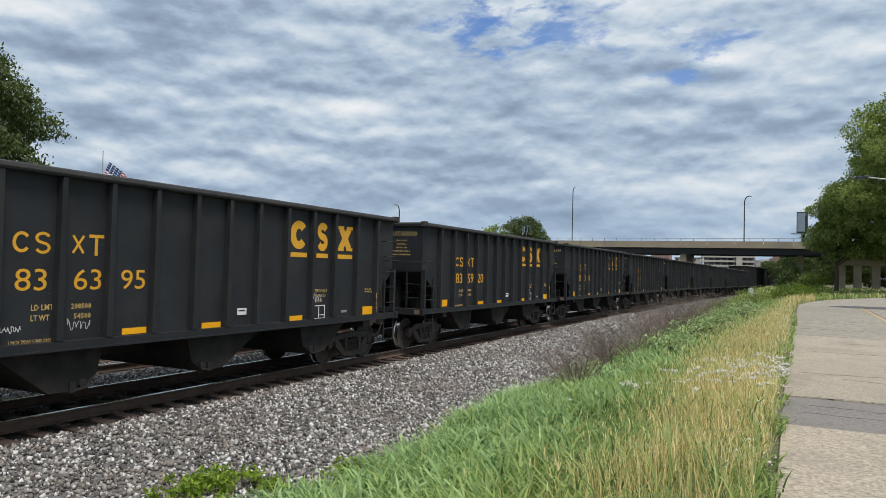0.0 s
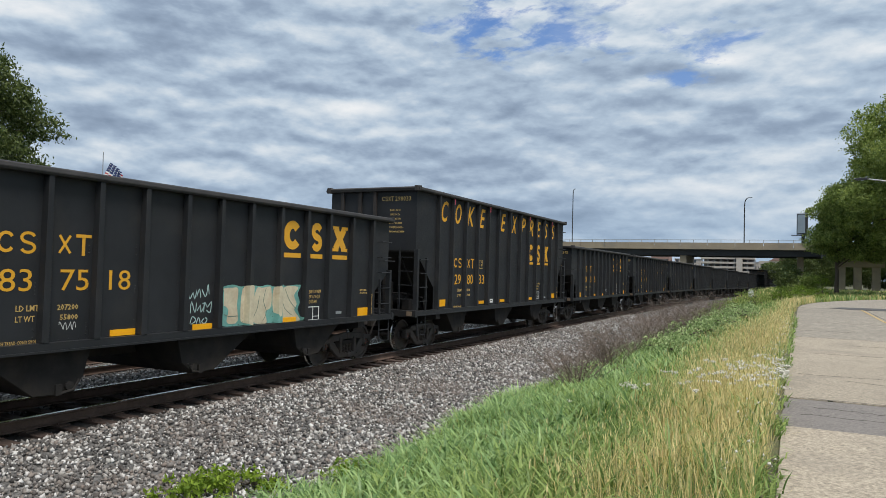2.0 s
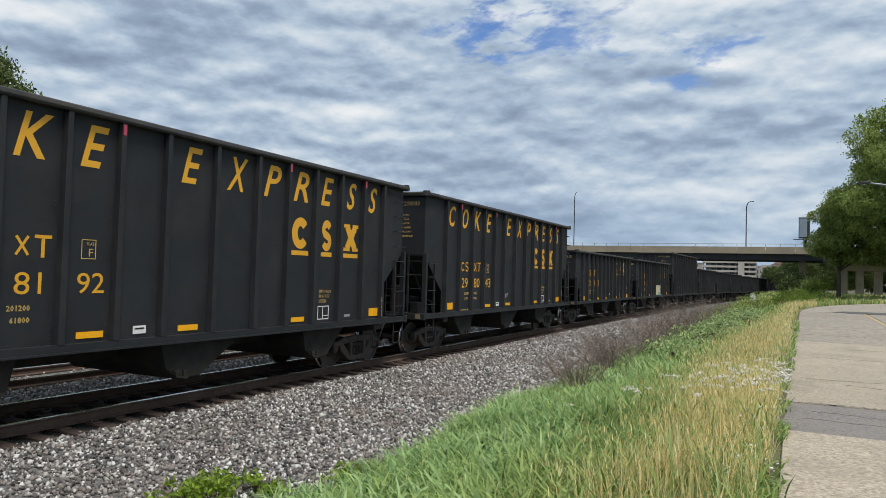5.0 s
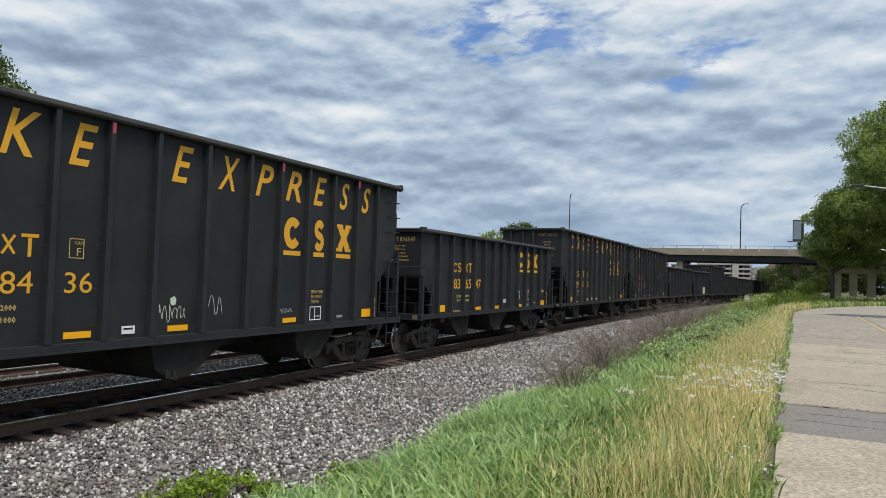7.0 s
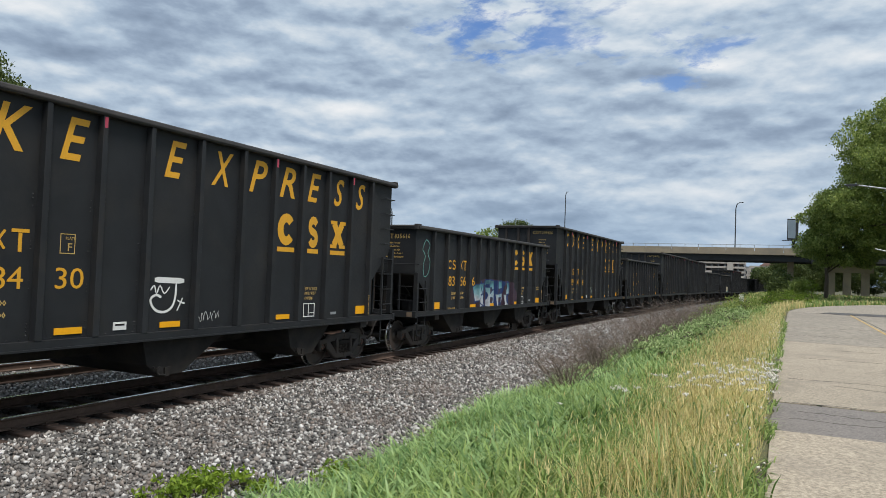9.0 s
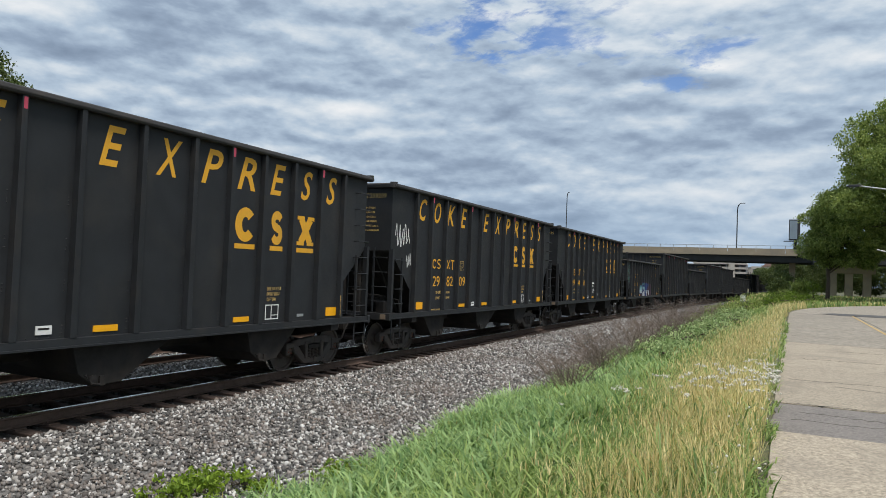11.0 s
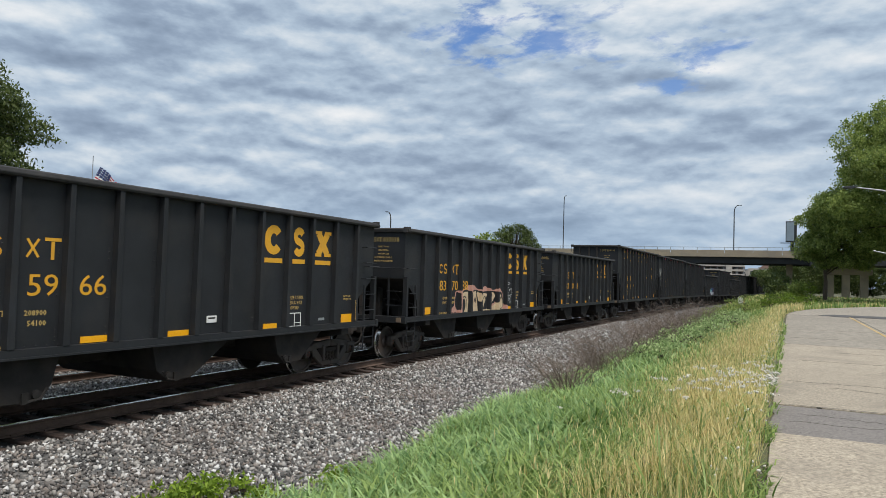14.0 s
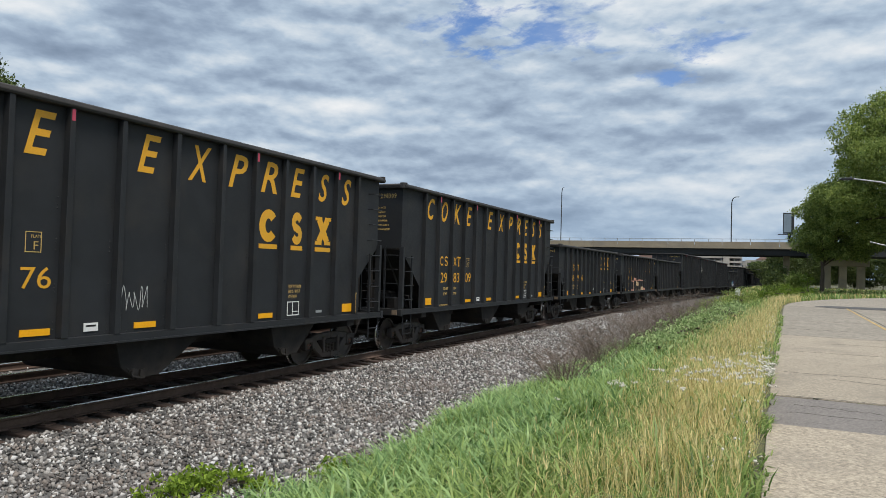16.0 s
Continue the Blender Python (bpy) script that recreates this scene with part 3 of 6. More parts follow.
        part("brake_pipe", Shape().tube([(1.35, e * (h - 1.0), SILL + 0.1), (1.33, e * (h - 0.9), SILL + 0.5), (0.9, e * (h - 0.5), SILL + 0.62), (-0.6, e * (h - 0.3), SILL + 0.60)], 0.022, 6), UNDER, car, smooth=True)
        part("valve", Shape().box(0.75, 1.05, e * (h - 0.75) - 0.12, e * (h - 0.75) + 0.12, SILL + 0.1, SILL + 0.45), UNDER, car, bevel=0.03)
        for sx in (-1, 1):
            # corner post, ladder and step
            part("corner_post", Shape().box(sx * 1.46, sx * 1.595, min(e * (h - 0.06), e * (h - 0.16)), max(e * (h - 0.06), e * (h - 0.16)), SILL + 0.16, nz0 + 0.06), POST_PAINT, car, bevel=0.006)
            part("ladder_stile", Shape().box(sx * 1.55, sx * 1.60, e * (h - 0.62) - 0.025, e * (h - 0.62) + 0.025, SILL + 0.14, nz0 - 0.18), POST_PAINT, car)
            for k in range(9 if tall else 6):
                z = SILL + 0.42 + k * 0.40
                if z > top - 0.3 or sx < 0 or (e < 0 and z > nz0 - 0.1):
                    continue
                s = Shape().tube([(sx * (SHEET + 0.01), e * (h - 0.16), z), (sx * 1.63, e * (h - 0.17), z), (sx * 1.63, e * (h - 0.63), z), (sx * (SHEET + 0.01), e * (h - 0.64), z)], 0.014, 5)
                part("rung", s, POST_PAINT, car)
                if z > nz0 - 0.2:
                    continue
                s = Shape().tube([(sx * 1.40, e * (h - ny0 + 0.01), z + 0.05), (sx * 1.40, e * (h - ny0 + 0.1), z + 0.05), (sx * 0.98, e * (h - ny0 + 0.1), z + 0.05), (sx * 0.98, e * (h - ny0 + 0.01), z + 0.05)], 0.014, 5)
                part("rung", s, POST_PAINT, car)
            part("end_stile", Shape().box(sx * 0.955, sx * 1.005, e * (h - 0.09) - 0.02, e * (h - 0.09) + 0.02, SILL + 0.16, nz0 + 0.1), POST_PAINT, car)
            s = Shape().tube([(sx * 1.58, e * (h - 0.14), SILL), (sx * 1.58, e * (h - 0.14), 0.52), (sx * 1.58, e * (h - 0.62), 0.52), (sx * 1.58, e * (h - 0.62), SILL)], 0.018, 5)
            s.tube([(sx * 1.58, e * (h - 0.14), 0.80), (sx * 1.58, e * (h - 0.62), 0.80)], 0.016, 5)
            part("step", s, POST_PAINT, car)
        if not tall:
            z, yy = nz0 + 0.30, e * (h - ny0)
            part("grab_rail", Shape().tube([(-1.35, yy, z), (-1.35, yy + e * 0.11, z), (1.52, yy + e * 0.11, z), (1.64, yy + e * 0.06, z), (1.64, yy - e * 0.42, z), (SHEET, yy - e * 0.43, z)], 0.015, 5), POST_PAINT, car)
        build_truck(car, e * (h - (1.50 if tall else 1.23)))
    part("tan_block", Shape().box(1.34, 1.50, Y(-0.056), Y(-0.075), SILL + 0.0, SILL + 0.13), TAN_BLOCK, car)
    part("brake_wheel", Shape().lathe([(-0.02, 0.25), (0.0, 0.27), (0.02, 0.25), (0.0, 0.23), (-0.02, 0.25)], "y", 20, (-0.9, -Y(-0.02), 2.0)), UNDER, car)
    # hopper bays with sloped sides, door and lever
    for i, y in enumerate(bays):
        lean = (1, -1, -1)[i]
        long, steep = 1.35, 0.5
        if i != 1:
            gate = y if i == 0 else L - y
            long = gate - (ny0 + (nz0 - SILL) / (nz0 - 0.55) * (gate - 0.3 - ny0))
        o = [(Y(y) - lean * long, SILL + 0.02), (Y(y) - lean * 0.3, 0.42), (Y(y) + lean * 0.22, 0.40), (Y(y) + lean * steep, 0.62), (Y(y) + lean * (steep + 0.12), SILL + 0.02)]
        s = Shape().slab(o, "x", -1.40, 1.40)
        bay = part("hopper_bay", s, UNDER, car, "dark grimy discharge bay", bevel=0.01)
        s = Shape().box(1.402, 1.44, Y(y) + lean * 0.08 - 0.05, Y(y) + lean * 0.08 + 0.05, 0.40, 0.56)
        s.tube([(1.42, Y(y) + lean * 0.1, 0.42), (1.46, Y(y) + lean * 0.30, 0.46), (1.44, Y(y) + lean * 0.40, 0.60)], 0.022, 6)
        s.lathe([(1.402, 0.07), (1.45, 0.07), (1.46, 0.0)], "x", 12, (0, Y(y) + lean * 0.25, 0.52))
        part("door_lock", s, UNDER, bay)
    part("centre_ridge", Shape().box(-0.26, 0.26, Y(1.6), -Y(1.6), 0.74, SILL), UNDER, car)
    part("floor", Shape().box(-SHEET + 0.02, SHEET - 0.02, Y(ny1 + 0.7), -Y(ny1 + 0.7), SILL + 0.01, SILL + 0.05), UNDER, car)
    # markings
    x = SHEET + 0.003
    xs = OUT + 0.003

    def sign(y, z, w, hh, mat=YELLOW_SIGN, name="reflector"):
        part(name, Shape().box(x - 0.002, x + 0.012, Y(y) + 0.05, Y(y + w) + 0.05, z, z + hh), mat, car)
    spots = ((1.61, 1.28, 0.43, 0.21), (4.64, 1.27, 0.46, 0.10), (6.60, 1.27, 0.45, 0.10), (9.70, 1.27, 0.44, 0.10), (12.78, 1.27, 0.41, 0.20)) if tall else \
            ((1.29, 1.24, 0.43, 0.21), (4.12, 1.22, 0.47, 0.10), (5.83, 1.21, 0.47, 0.10), (8.34, 1.21, 0.43, 0.10), (11.20, 1.21, 0.45, 0.20))
    for spot in spots:
        sign(*spot)
    sign(5.66 if tall else 6.74, 1.28 if tall else 1.41, 0.25, 0.13, WHITE_MARK, "placard")
    part("placard_line", Shape().box(x + 0.011, x + 0.014, Y((5.74 if tall else 6.82)), Y((5.74 if tall else 6.82) + 0.18), 1.35 if tall else 1.48, 1.38 if tall else 1.51), UNDER, car)
    s = Shape()
    yb, zb = (10.69, 1.28) if tall else (9.24, 1.20)
    for a, b, c, d in ((0, 0.42, 0, 0.02), (0, 0.42, 0.29, 0.31), (0, 0.02, 0, 0.31), (0.40, 0.42, 0, 0.31), (0.18, 0.20, 0, 0.31), (0.20, 0.42, 0.08, 0.095)):
        s.box(x - 0.002, x + 0.001, Y(yb + a), Y(yb + b), zb + c, zb + d)
    part("test_box", s, WHITE_MARK, car)
    text_part(car, "2 INCH TREAD COND SHOES", Y(2.59 if tall else 2.28), 1.21, 0.05, x, SMALL_YELLOW, width=0.66)
    text_part(car, "LD LMT", Y(2.92 if tall else 2.59), 1.72 if tall else 1.67, 0.085, x, SMALL_YELLOW, 0.002, width=0.34)
    text_part(car, "LT WT", Y(2.92 if tall else 2.59), 1.55 if tall else 1.52, 0.085, x, SMALL_YELLOW, 0.002, width=0.28)
    text_part(car, "EXW 10-7  H 15-8\nEW 10-7  H 15-7\nCU FT 5300" if tall else "EXW 10-7  H 12-4\nEW 10-7  H 12-3\nCU FT 3420", Y(yb - 0.02), zb + 0.38, 0.30, x, SMALL_YELLOW, 0.0, width=0.44)
    if not tall:
        text_part(car, "EMPTY LOAD\n1/4 ADJ BLOCK", Y(11.28), 1.74, 0.13, x, SMALL_YELLOW, 0.0005, width=0.34)
    text_part(car, "JACK LIFT HERE", 0, 0, 0.045, x, SMALL_YELLOW, 0.0005, width=0.5, spot=pose(xs, -Y(1.27 if tall else 1.02), SILL + 0.18, 90, 0, 0))
    part("slot_plate", Shape().box(x - 0.002, x + 0.004, Y(11.75 if tall else 10.32), Y(11.98 if tall else 10.55), 1.30, 1.36), GALVANISED, car)
    mark(car, Y(2.60 if tall else 2.26), Y(3.62 if tall else 3.16), 2.48, 0.33, x)
    if tall:
        emblem(car, ((Y(9.64), Y(10.22)), (Y(10.69), Y(11.10)), (Y(11.58), Y(12.19))), 2.88, 0.65, 2.72, x)
        for c, y, w in zip("COKEEXPRESS", (1.66, 2.64, 3.56, 4.59, 6.55, 7.66, 8.70, 9.65, 10.63, 11.66, 12.62), (0.46, 0.45, 0.58, 0.48, 0.48, 0.56, 0.54, 0.53, 0.48, 0.40, 0.40)):
            text_part(car, c, Y(y), 3.89, 0.655, x, YELLOW, 0.012, 0.78, 0.30, "big_letter", width=w)
        s = Shape()
        for a, b, c, d in ((0, 0.3, 0, 0.014), (0, 0.3, 0.34, 0.354), (0, 0.014, 0, 0.354), (0.286, 0.3, 0, 0.354)):
            s.box(x - 0.002, x + 0.001, Y(4.72 + a * 0.83), Y(4.72 + b * 0.83), 2.48 + c * 0.85, 2.48 + d * 0.85)
        part("plate_box", s, SMALL_YELLOW, car)
        text_part(car, "F", Y(4.80), 2.52, 0.12, x, SMALL_YELLOW, width=0.07)
        text_part(car, "PLATE", Y(4.76), 2.69, 0.045, x, SMALL_YELLOW, width=0.16)
        for y in (2.40, 5.31, 9.46, 12.37):
            part("tape_mark", Shape().box(xs - 0.002, xs + 0.001, Y(y) - 0.028, Y(y) + 0.028, zr - 0.20, zr - 0.03), PINK_TAPE, car)
    else:
        emblem(car, ((Y(8.29), Y(8.88)), (Y(9.23), Y(9.67)), (Y(10.03), Y(10.67))), 2.78, 0.59, 2.59, x)
    return car


def add_number(car, spec, tall, number, loads):
    """The car's own number on its near side and its rear end."""
    h, top = spec["length"] / 2, spec["top"]
    x = SHEET + 0.003
    for k, y in enumerate((2.69, 3.66, 4.62) if tall else (2.34, 3.24, 4.07)):
        text_part(car, number[2 * k:2 * k + 2], y - h, 1.955, 0.315, x, YELLOW, 0.0, 0.86, 0, "number", width=0.40 if "1" in number[2 * k:2 * k + 2] else 0.47)
    for words, z in zip(loads, (1.72, 1.55) if tall else (1.67, 1.52)):
        text_part(car, words, (3.57 if tall else 3.21) - h + (0.05 if len(words) < 6 else 0), z, 0.085, x, SMALL_YELLOW, 0.002, width=0.34 if len(words) > 5 else 0.29)
    end = pose(0, -h + spec["notch"][0] - 0.008, 0, 0, 0, -90)
    text_part(car, number, 0, 0, 0.14, 0, SMALL_YELLOW, 0.001, 0.9, spot=end @ pose(0, 0.76, top - 0.40), name="end_number", width=0.53)
    ring, hook, (cross, cross2) = emblem_strokes()
    for y, bands in ((0.30, (ring,)), (0.41, (hook,)), (0.51, (cross, cross2))):
        s = Shape()
        for i, band in enumerate(bands):
            stroke(s, band, y, top - 0.40, 0.24, 0.25, 0.001 * i, 0.6)
        part("end_mark", s, SMALL_YELLOW, car, at=end)
    part("end_mark", Shape().box(0, 0.002, 0.62, 0.72, top - 0.283, top - 0.26).box(0, 0.002, 0.658, 0.682, top - 0.40, top - 0.284), SMALL_YELLOW, car, at=end)
    lines = "SPRG 6 OC D5\nSPRG 6 IC D6\nSPRG 4 BC D6A\nHS-7-100 SNUBBER\n36 IN WHEELS CLASS C\nAAR NO 24 BRAKE BEAM" if tall else "SPRG 7 OC D5\nSPRG 7 IC D6\nSPRG 2 BC D6A\n36 IN WHEELS CLASS C\nAAR NO 24 BRAKE BEAM"
    text_part(car, lines, 0, 0, 0.68 if tall else 0.46, 0, SMALL_YELLOW, 0.016, 1.0, spot=end @ pose(0, 0.46, top - (1.32 if tall else 0.97)), name="end_lettering", width=0.62, gap=1.75)


# kind, number and load limits of the cars, from the head of the train to its rear; the car numbered 0 is beside the camera at the start
TRAIN = {-12: ("C", "298077", "201300 61700"), -11: ("C", "298121", "201200 61800"), -10: ("C", "298350", "201400 61600"), -9: ("C", "298214", "201200 61800"),
         -8: ("S", "836712", "208300 54700"), -7: ("S", "835874", "208200 54800"), -6: ("S", "836230", "208400 54600"), -5: ("S", "836011", "208500 54500"),
         -4: ("S", "835702", "208700 54300"), -3: ("S", "836418", "208200 54800"), -2: ("S", "836340", "208600 54400"), -1: ("S", "835920", "208400 54600"),
         0: ("S", "836395", "208500 54500"), 1: ("C", "298033", "201100 61900"), 2: ("S", "837518", "207200 55800"), 3: ("S", "836105", "208800 54200"),
         4: ("C", "298043", "201300 61700"), 5: ("C", "298192", "201200 61800"), 6: ("S", "836547", "208000 55000"), 7: ("C", "298436", "202000 61000"),
         8: ("S", "835616", "230100 55900"), 9: ("C", "298430", "200500 62500"), 10: ("C", "298209", "201100 61900"), 11: ("C", "298193", "201200 61800"),
         12: ("S", "836046", "208400 54600"), 13: ("S", "837038", "208000 55000"), 14: ("S", "835966", "208900 54100"), 15: ("C", "298309", "201300 61700"),
         16: ("C", "298376", "201400 61600")}
SPACE = {"C": 1.084, "S": 1.557}     # gap that a car brings to each of its couplings


def train_spots():
    """The middle of each car along the track, counted from the rear end of car 0."""
    spots, y = {}, 0.0
    for i in range(0, 17):
        kind = TRAIN[i][0]
        length = COKE["length"] if kind == "C" else SHORT["length"]
        if i:
            y -= length + (SPACE[kind] + SPACE[TRAIN[i - 1][0]]) / 2
        spots[i] = y + length / 2
    y = SHORT["length"]
    for i in range(-1, -13, -1):
        kind = TRAIN[i][0]
        length = COKE["length"] if kind == "C" else SHORT["length"]
        y += (SPACE[kind] + SPACE[TRAIN[i + 1][0]]) / 2
        spots[i] = y + length / 2
        y += length
    return spots


def run(t):
    """How far the rear end of car 0 has come along the track at t seconds."""
    return 3.336 + 14.944 * t + 0.006 * (t - 8) ** 2


CARS = {}


def build_train():
    base = {"C": build_car(COKE, True), "S": build_car(SHORT, False)}
    first = {"C": 1, "S": 0}
    for i, (kind, number, loads) in TRAIN.items():
        CARS[i] = base[kind] if i == first[kind] else copy_thing(base[kind], Matrix())
    for i, (kind, number, loads) in TRAIN.items():
        tall = kind == "C"
        add_number(CARS[i], COKE if tall else SHORT, tall, number, loads.split())
        tagged(CARS[i], ("tall" if tall else "low") + " black steel hopper car with yellow lettering on rails", "railway car", "cars of the train")
        CARS[i].matrix_basis = on_track(run(0) + SPOTS[i])


SPOTS = train_spots()
build_train()


# ---------------------------------------------------------------- ground, tracks, road
ROAD_Z = 0.77


def road_left(y):
    return -0.1 + 0.011 * max(0.0, y - 12) if y < 45 else 0.263 + 0.03 * (y - 45) + 0.0075 * (y - 45) ** 2


def ground_z(x, y):
    u = x - bend(y)
    if x > road_left(y) - 0.35:
        z = ROAD_Z - 0.03
    elif u < -7.0:
        z = -0.25 if u > -17.5 else max(-0.25, min(0.5, -0.25 + (-17.5 - u) * 0.06))
        if u > -9.3:
            z = -0.25 - 0.27 * (u + 9.3) / 2.3
    else:
        f = max(0.0, min(1.0, (u + 7.0) / (road_left(y) - 0.35 - bend(y) + 7.0)))
        f = max(0.0, (f - 0.18) / 0.82)
        z = -0.52 + (ROAD_Z - 0.03 + 0.52) * (f * 0.55 + 0.45 * f * f * (3 - 2 * f))
    if y > 60:
        k = min(1.0, (y - 60) / 60)
        z = z + (0.35 - z) * k if u > -7 else z + dip(y)
    elif u <= -7:
        z += dip(y)
    return z


def build_ground():
    xs = sorted(set([-2500, -1200, -600, -300, -160, -90, -60, -45, -35, -30, -26, -22, -19.5] + [round(-18.5 + 0.5 * i, 2) for i in range(45)] + [6, 8, 10, 14, 20, 30, 50, 90, 160, 300, 600, 1200, 2500]))
    ys = sorted(set([-2500, -900, -300, -120, -60, -30, -15] + [i * 1.5 - 6 for i in range(80)] + [120, 130, 145, 160, 180, 210, 250, 300, 380, 480, 700, 1100, 1800, 3000]))
    v = [(x, y, ground_z(x, y)) for y in ys for x in xs]
    n = len(xs)
    f, slots = [], []
    for j in range(len(ys) - 1):
        for i in range(n - 1):
            f.append((j * n + i, j * n + i + 1, (j + 1) * n + i + 1, (j + 1) * n + i))
            u = (xs[i] + xs[i + 1]) / 2 - bend(ys[j])
            # slot 2: strip under the train, its shade painted into the bed
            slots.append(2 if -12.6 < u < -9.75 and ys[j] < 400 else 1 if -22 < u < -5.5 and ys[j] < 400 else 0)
    data = bulk("ground", v, f, [SOIL, BALLAST, OILY_SHADED], slots)
    data.shade_smooth()
    tagged(new("ground", data), "weedy soil with a grey ballast bed", "ground", kind="structure")


def build_track(x0, z0, name):
    """Two rails on wooden ties."""
    track = tagged(new(name), "rusty steel rails on dark wooden ties in ballast", "railway track", kind="structure")
    ys = [-20 + 5 * i for i in range(15)] + [60 + 10 * i for i in range(26)]
    prof = [(-0.07, -0.18), (0.07, -0.18), (0.07, -0.165), (0.012, -0.145), (0.010, -0.05), (0.038, -0.035), (0.038, -0.008), (0.033, -0.001), (-0.033, -0.001), (-0.038, -0.008), (-0.036, -0.035), (-0.010, -0.05), (-0.012, -0.145), (-0.07, -0.165)]
    for side in (-1, 1):
        s, n = Shape(), len(prof)
        v = [(x0 + bend(y) + side * GAUGE / 2 + a, y, z0 + dip(y) + b) for y in ys for a, b in prof]
        f, slots = [], []
        for j in range(len(ys) - 1):
            for k in range(n):
                f.append((j * n + k, j * n + (k + 1) % n, (j + 1) * n + (k + 1) % n, (j + 1) * n + k))
                slots.append(1 if k in (6, 7, 8) else 0)
        s.put(v, f)
        s.m = slots
        part("rail", s, [RAIL_SIDE, RAIL_HEAD], track, "rusty steel rail with a bright worn head")
    tie = Shape().box(-1.3, 1.3, -0.115, 0.115, -0.16, 0.0).mesh("tie", TIE, bevel=0.012)
    plate = Shape().box(-0.2, 0.2, -0.09, 0.09, 0.0, 0.018).box(0.09, 0.12, -0.07, -0.04, 0.018, 0.05).box(-0.12, -0.09, 0.04, 0.07, 0.018, 0.05).mesh("tie_plate", RAIL_SIDE)
    for i in range(150):
        y = -8 + i * 0.53
        m = on_track(y, x0)
        m.translation.z = z0 + dip(y) - 0.198
        m = m @ pose(random.uniform(-0.05, 0.05), random.uniform(-0.03, 0.03), random.uniform(-0.008, 0.0), 0, 0, random.uniform(-1.2, 1.2))
        t = part("tie", tie, TIE, track, at=m)
        if y < 40 and x0 > -12:
            part("tie_plate", plate, RAIL_SIDE, t, at=pose(GAUGE / 2, 0, 0))


JOINTS = [-12, -6.5, -1.0, 3.6, 8.85, 10.95, 15.9, 22.6, 30.5, 38.0, 46.0]


def slab_top(y):
    """The height of the road slab at y."""
    i = max(k for k, a in enumerate(JOINTS) if a <= y)
    return ROAD_Z + 0.004 * ((i * 7) % 3) - (0.012 if i == 4 else 0)


def build_road():
    road = tagged(new("road"), "worn tan concrete road with asphalt patch and yellow line", "road", kind="structure")
    joints = JOINTS
    for i in range(len(joints) - 1):
        a, b = joints[i] + 0.004, joints[i + 1] - 0.004
        patch = abs(joints[i] - 8.85) < 0.01
        for lane in (0, 1):
            left = [(road_left(a), a), (road_left((a + b) / 2), (a + b) / 2), (road_left(b), b)]
            if lane == 0:
                o = [(x + 3.33, y) for x, y in left[::-1]]
                o = left + o
                if patch:
                    o = [(left[0][0] + (left[2][0] - left[0][0]) * k / 8 + random.uniform(-0.05, 0.04), a + (b - a) * k / 8) for k in range(9)] + [left[2], (left[2][0] + 3.33, b), (left[0][0] + 3.33, a)]
            else:
                o = [(x + 3.36, y) for x, y in left] + [(x + 6.7, y) for x, y in left[::-1]]
            part("slab", Shape().slab(o, "z", ROAD_Z - 0.18, ROAD_Z - (0.012 if patch else 0) + 0.004 * ((i * 7) % 3)), ASPHALT if patch else CONCRETE_FAR if a > 22 else CONCRETE, road, bevel=0.006)
    left = [(road_left(46 + 1.5 * k), 46.015 + 1.5 * k) for k in range(22)]
    right = [(x + 6.7 + 0.35 * k, y - 0.42 * k) for k, (x, y) in enumerate(left)]
    part("bend", Shape().slab(left + right[::-1], "z", ROAD_Z - 0.18, ROAD_Z + 0.002), CONCRETE_FAR, road)
    part("joint_filler", Shape().slab([(road_left(-12) + 0.03, -12), (road_left(46) + 0.03, 46), (road_left(46) + 6.6, 46), (road_left(-12) + 6.6, -12)], "z", ROAD_Z - 0.2, ROAD_Z - 0.016), CRACK, road)
    part("damp_patch", Shape().slab([(1.9, 46.5), (3.0, 45.3), (8.4, 45.2), (9.2, 48.0), (6.0, 48.8), (2.6, 48.4)], "z", ROAD_Z + 0.003, ROAD_Z + 0.016), ASPHALT_DARK, road, "dark damp asphalt patch")
    s = Shape()
    for k in range(20):
        y = 22 + 1.2 * k
        s.slab([(road_left(y) + 3.12, y), (road_left(y) + 3.20, y), (road_left(y + 1.15) + 3.20, y + 1.15), (road_left(y + 1.15) + 3.12, y + 1.15)], "z", ROAD_Z + 0.004, ROAD_Z + 0.013)
    part("centre_line", s, SMALL_YELLOW, road, "faded yellow centre line")


build_ground()
build_track(TRACK_X, 0.0, "track_near")
build_track(TRACK_X - 4.1, -0.05, "track_far")
build_road()


